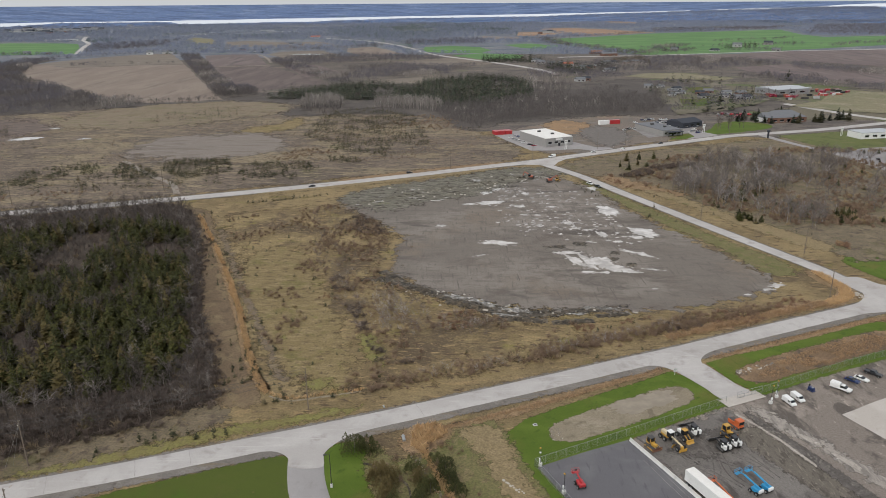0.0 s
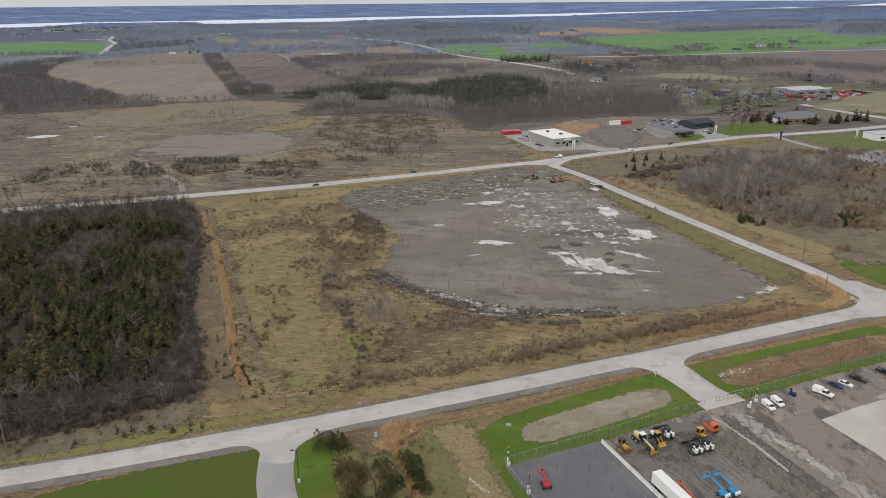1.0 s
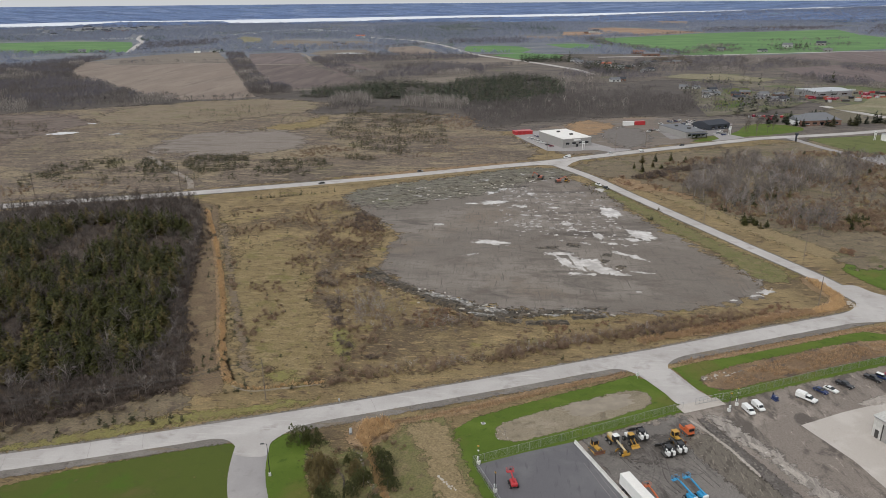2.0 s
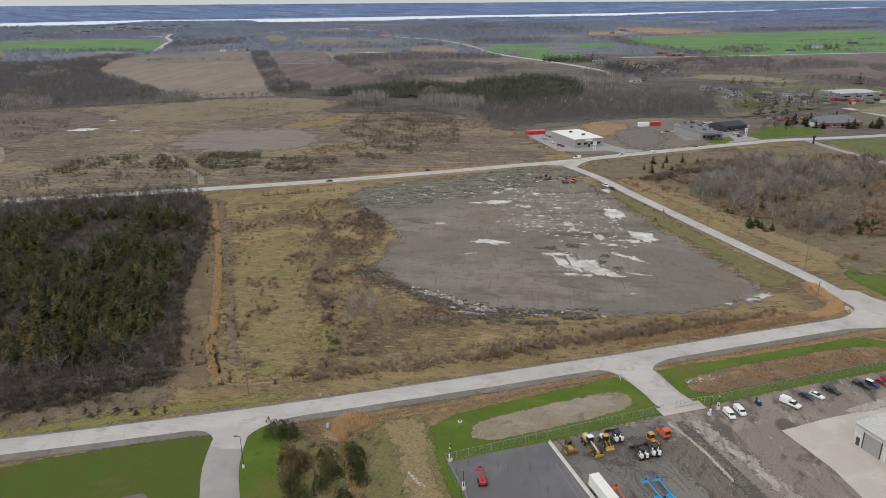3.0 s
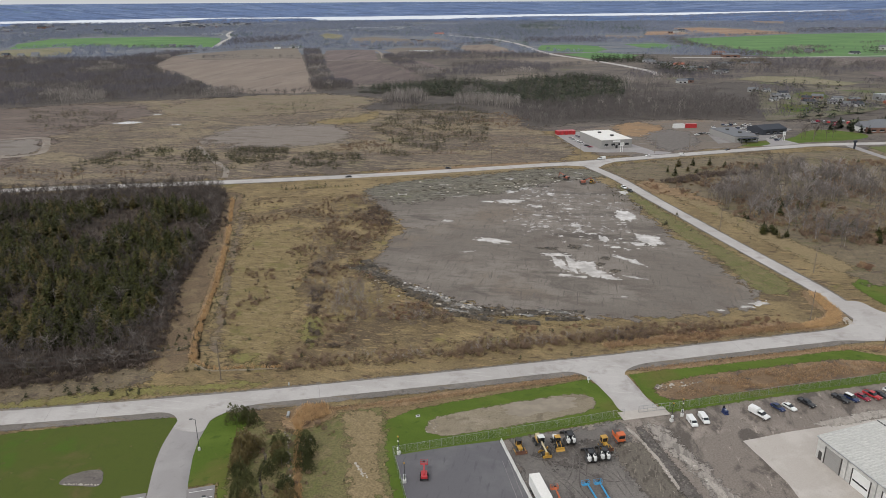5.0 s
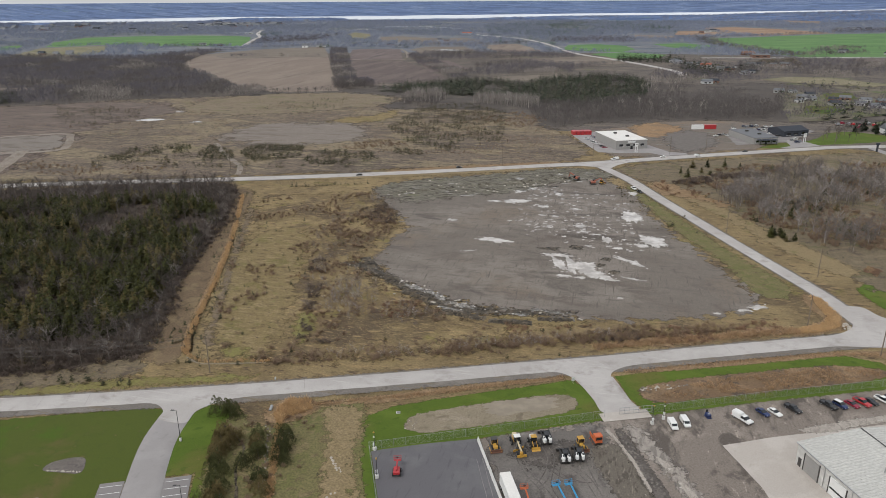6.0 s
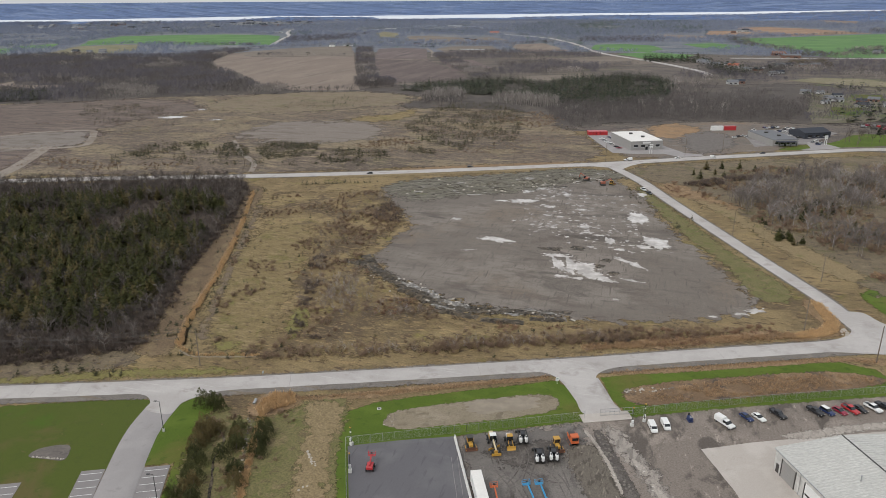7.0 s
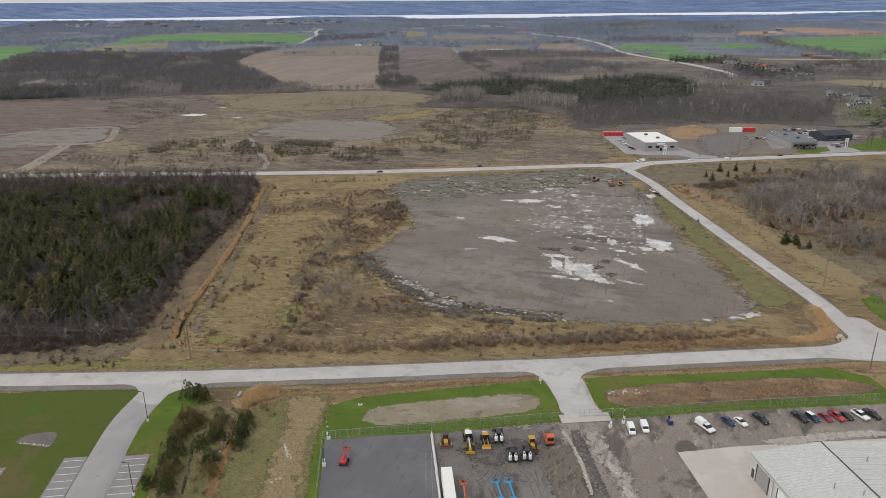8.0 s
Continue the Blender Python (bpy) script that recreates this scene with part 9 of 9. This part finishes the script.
houses([(-960, 1165), (-985, 1190), (-1000, 1175), (-940, 1170), (-972, 1210), (-1020, 1190)], 11)
houses([(shade.uniform(-1560, -1260), shade.uniform(2430, 2800)) for i in range(34)] + [(shade.uniform(-2200, -1300), shade.uniform(2000, 2700)) for i in range(20)] + [(-1802, 3000), (-1318, 3102), (-1617, 2855), (-600, 3540), (-560, 3500)], 22)
for x, y, L in ((-788, 2209, 70), (-772, 2290, 60), (-757, 2391, 70), (-735, 2471, 80), (-700, 2500, 70), (-678, 2507, 80), (-630, 2545, 90), (-600, 2520, 60), (-579, 2448, 60), (-531, 2440, 70), (-484, 2391, 60), (-1066, 1968, 70), (-1030, 1990, 70), (-1453, 2500, 60), (-1405, 2716, 60)):
    ob = shed("factory_hall", L * 0.55, 16, shade.uniform(2.5, 4), M_DULLWHITE, M_SILVER, "long pale distant hall among the woods", "building", 0, 4)
    tagged(put(ob, x, y, 0.0, shade.uniform(5, 20)), group="distant halls")
put(shed("factory_hall", 26, 16, 5, M_DULLWHITE, M_REDDISH, "long distant hall with a faded red roof", "building", 3, 2), -365, 2024, 0, 10)
put(shed("barn", 24, 12, 4, M_BRICK, M_BRICK, "large barn with a faded red roof", "barn", 3, 2), 275, 1385, 0, 8)
put(shed("barn", 28, 14, 5, M_BRICK, M_GREYROOF, "dark barn with a pale roof", "barn", 2, 2), 283, 1322, 0, 8)
put(shed("house", 15, 10, 4, M_DULLWHITE, M_REDDISH, "red-roofed house among evergreens", "house", 3, 2), 182, 1122, 0, 10)
barn = put(shed("barn", 11, 10, 4, M_WHITE, M_GREYROOF, "white round-roofed barn at the field's end", "barn", 5, 1), -588, 1447, 0, 10)
put(shed("barn", 20, 9, 3, M_DULLWHITE, M_GREYROOF, "long pale farm shed", "barn", 2, 1), -566, 1470, 0, 10)


def mound(x, y, L, D, H, turn, mat, label):
    """A heap with an uneven crest."""
    bm = bmesh.new()
    n, m = 26, 9
    k = shade.random() * 30
    grid = []
    for i in range(n):
        row = []
        for j in range(m):
            u, v = i / (n - 1) * 2 - 1, j / (m - 1) * 2 - 1
            h = max(0.0, (1 - u * u) ** 0.6 * (1 - v * v)) * H * (1 + 0.5 * noise.noise(Vector((u * 4 + k, v * 2, k))))
            row.append(bm.verts.new((u * L / 2, v * D / 2 + 1.2 * noise.noise(Vector((u * 5, k, v))), h - 0.02)))
        grid.append(row)
    for i in range(n - 1):
        for j in range(m - 1):
            bm.faces.new((grid[i][j], grid[i + 1][j], grid[i + 1][j + 1], grid[i][j + 1]))
    return put(tagged(part("mound", bm, mat, None, "", True), label, "mound"), x, y, 0.03, turn)


mound(296, 1196, 95, 26, 9, 10, M_MUD, "long black stockpile far beyond the highway")
for x, y, L, D, H, t in ((-28, 366, 26, 7, 1.1, 28), (-6, 380, 22, 6, 1.3, 28), (16, 391, 24, 7, 1.5, 28), (34, 404, 20, 6, 1.2, 20), (-44, 356, 16, 6, 0.9, 35), (2, 372, 18, 5, 0.8, 28)):
    mound(x, y, L, D, H, t, M_FILL, "low heap of grey fill at the back of the lot")
for x, y, L, D, H, t in ((-26, 250, 12, 4, 0.7, -50), (-14, 236, 14, 4, 0.8, -38), (2, 222, 16, 4, 0.9, -28), (20, 210, 16, 3.6, 0.8, -12), (36, 208, 14, 3.4, 0.7, 6), (50, 213, 12, 3, 0.6, 10)):
    mound(x, y, L, D, H, t, M_MUD, "low ridge of churned black mud")

# ---- tracks, ruts and litter of the yard ----
M_PALEMUD = earth("dried_mud", [(0.33, 0.295, 0.26), ((0.21, 0.187, 0.168), 0.2, 0.46, 0.6, (-25, 3, 0.6)), ((0.34, 0.305, 0.27), 0.45, 0.58, 0.68, (-25, 3.5, 0.5))], bump=0.5, dist=0.08, fine=2, grit=0.25)
M_DARKMUD = earth("wet_dark_mud", [(0.11, 0.096, 0.086), ((0.16, 0.14, 0.126), 0.3, 0.5, 0.62), ((0.07, 0.062, 0.056), 0.5, 0.54, 0.66), ((0.25, 0.225, 0.2), 0.8, 0.64, 0.7)], rough=0.65, bump=0.8, dist=0.2, fine=1.8)
M_CHALK = earth("chalky_mud", [(0.374, 0.336, 0.292), ((0.286, 0.251, 0.22), 0.4, 0.48, 0.6, (-25, 2, 0.8)), ((0.473, 0.435, 0.385), 0.5, 0.56, 0.66)], rough=0.7, bump=0.5, dist=0.08, fine=2, grit=0.2)
M_OLIVEMUD = earth("olive_mud", [(0.15, 0.129, 0.105), ((0.09, 0.077, 0.064), 0.3, 0.5, 0.6, (-25, 2, 0.7)), ((0.235, 0.203, 0.165), 0.45, 0.56, 0.66, (-25, 2.4, 0.6)), ((0.33, 0.295, 0.25), 0.7, 0.63, 0.7)], rough=0.7, bump=0.8, dist=0.15, fine=2, grit=0.3)
M_GREYYARD = earth("grey_wet_yard", [(0.158, 0.142, 0.129), ((0.2, 0.18, 0.163), 0.08, 0.46, 0.62), ((0.088, 0.077, 0.07), 0.12, 0.52, 0.66, (-25, 1.6, 0.8)), ((0.26, 0.235, 0.21), 0.35, 0.62, 0.72, (-25, 2, 0.8))], rough=0.7, bump=0.6, dist=0.12, fine=2, grit=0.3)
M_FAINT = earth("pressed_mud", [(0.15, 0.133, 0.122), ((0.19, 0.17, 0.155), 0.4, 0.46, 0.62)], rough=0.7, bump=0.5, dist=0.1, fine=2)
YARD_LAYERS = []
YARD_LAYERS.append(("mud_patch", [(40, 143), (54, 150.4), (66, 155.6), (68, 150), (71, 140), (78, 122), (90, 94), (62, 90), (48, 122)], M_GREYYARD, "dark grey gravel round the parked machines", 3.0))
YARD_LAYERS.append(("mud_patch", [(64.5, 145), (67.1, 147.6), (70.1, 147.6), (72.7, 142.2), (76.5, 133), (80, 124), (74, 122), (68, 133), (65, 139.2)], M_OLIVEMUD, "olive-brown rutted mud beside the stone row", 1.6))
YARD_LAYERS.append(("mud_patch", [(69.1, 154.4), (70.6, 154.6), (73.6, 148.3), (76.5, 142), (80.3, 132.7), (85, 120), (82, 119), (77.2, 131.8), (74.2, 140), (71.4, 146.3)], M_DARKMUD, "dark wet mud under the stone row", 0.8))
YARD_LAYERS.append(("mud_track", [(71.6, 155.6), (75.6, 155.6), (79, 149), (82.4, 143.6), (85, 138), (91, 127), (99, 110), (94, 108), (86, 126), (82.4, 134), (80, 139.3), (77.4, 144), (74.4, 148.8)], M_PALEMUD, "pale dried mud track from the gate", 2.6))
YARD_LAYERS.append(("mud_track", [(66.6, 153.4), (69.4, 149.2), (72.7, 142.3), (75, 136.2), (76.5, 132), (77.1, 132.4), (75.8, 136.6), (73.5, 142.7), (70.3, 149.2), (67.6, 153.6)], M_CHALK, "narrow pale ridge of scraped mud", 0.35))
YARD_LAYERS.append(("mud_track", [(78.2, 145.2), (80.2, 144), (82, 141), (81.4, 139.4), (79, 142.6)], M_CHALK, "chalky dried patch in the track", 0.7))
YARD_LAYERS.append(("mud_track", [(82.6, 137.6), (84.4, 136), (86.8, 131), (85.4, 130.6), (83, 135)], M_CHALK, "chalky dried patch in the track", 0.7))
YARD_LAYERS.append(("mud_track", [(88.6, 125), (90.4, 124.6), (93.6, 117), (92, 117)], M_CHALK, "chalky dried patch in the track", 0.7))
YARD_LAYERS.append(("mud_patch", [(46, 140), (56, 145), (62, 146), (62, 141), (56, 136), (50, 136)], M_DARKMUD, "dark oily mud round the machines", 4.0))
YARD_LAYERS.append(("mud_track", [(112, 163.6), (122, 169.4), (136, 176), (142, 176), (130, 170.4), (118, 164)], M_CHALK, "pale broken ground beyond the warehouse", 1.0))
for k_layer, (nm, pts, mt, lb, fr) in enumerate(YARD_LAYERS):
    soft_patch(nm, pts, 0.036 + 0.004 * k_layer if nm == "mud_patch" else 0.066 + 0.004 * k_layer, mt, lb, nm.split("_")[-1].replace("patch", "mud"), fr, max(0.35, fr * 0.4), 0.9 / max(fr, 0.8))
for k, pts in enumerate(([(54.3, 144.5), (55.8, 141.1), (56.2, 136.9), (56.2, 130), (58.2, 125.6)], [(51.6, 141.3), (53.5, 137.4), (57, 133.6), (60.7, 132.1), (63.1, 132.3)], [(47.9, 137.1), (50, 132.7), (53.9, 128), (56, 124.8)], [(59.7, 136.6), (62.9, 133.5), (65.6, 128)],
                         [(53, 143), (54.6, 139), (54.4, 134), (53, 129)], [(62.6, 141), (64.2, 136), (66, 131.4)])):
    for s in (0.0, 1.45):
        strip("tyre_track", [(x + s, y + 0.2 * s) for x, y in pts], 0.2, 0.085 + 0.004 * k + 0.001 * (s > 0), M_FAINT if k > 1 else M_DARKMUD, "curved dark tyre track in the yard mud", "tyre track", 0.0, 0.05, 0.6, 0.14)
for x0, y0, x1, y1 in ((39.1, 135, 46.6, 114.4), (40.3, 135.6, 47.8, 115)):
    strip("tyre_track", [(x0, y0), ((x0 + x1) / 2, (y0 + y1) / 2), (x1, y1)], 0.1, 0.066, M_DRIVE, "faint pale tyre line on the asphalt pad", "tyre track", 0.0, 0.03, 0.8, 0.1)
for i in range(46):
    a = rr.random()
    stone(70 + 9.6 * a + rr.gauss(0, 0.4), 153.0 - 21.5 * a + rr.gauss(0, 0.5), rr.uniform(0.12, 0.36), "rubble", "dark broken stone in a row across the yard", "stone row of the yard", M_SHOULDER, 0.6)

# ---- the plan was drawn in units of 1.22 m: lay everything out at its true size ----
PLAN_UNIT = 1.22
for ob in list(scene.objects):
    if ob.parent is None and ob.type in {"MESH", "EMPTY"}:
        ob.matrix_basis = Matrix.Scale(PLAN_UNIT, 4) @ ob.matrix_basis
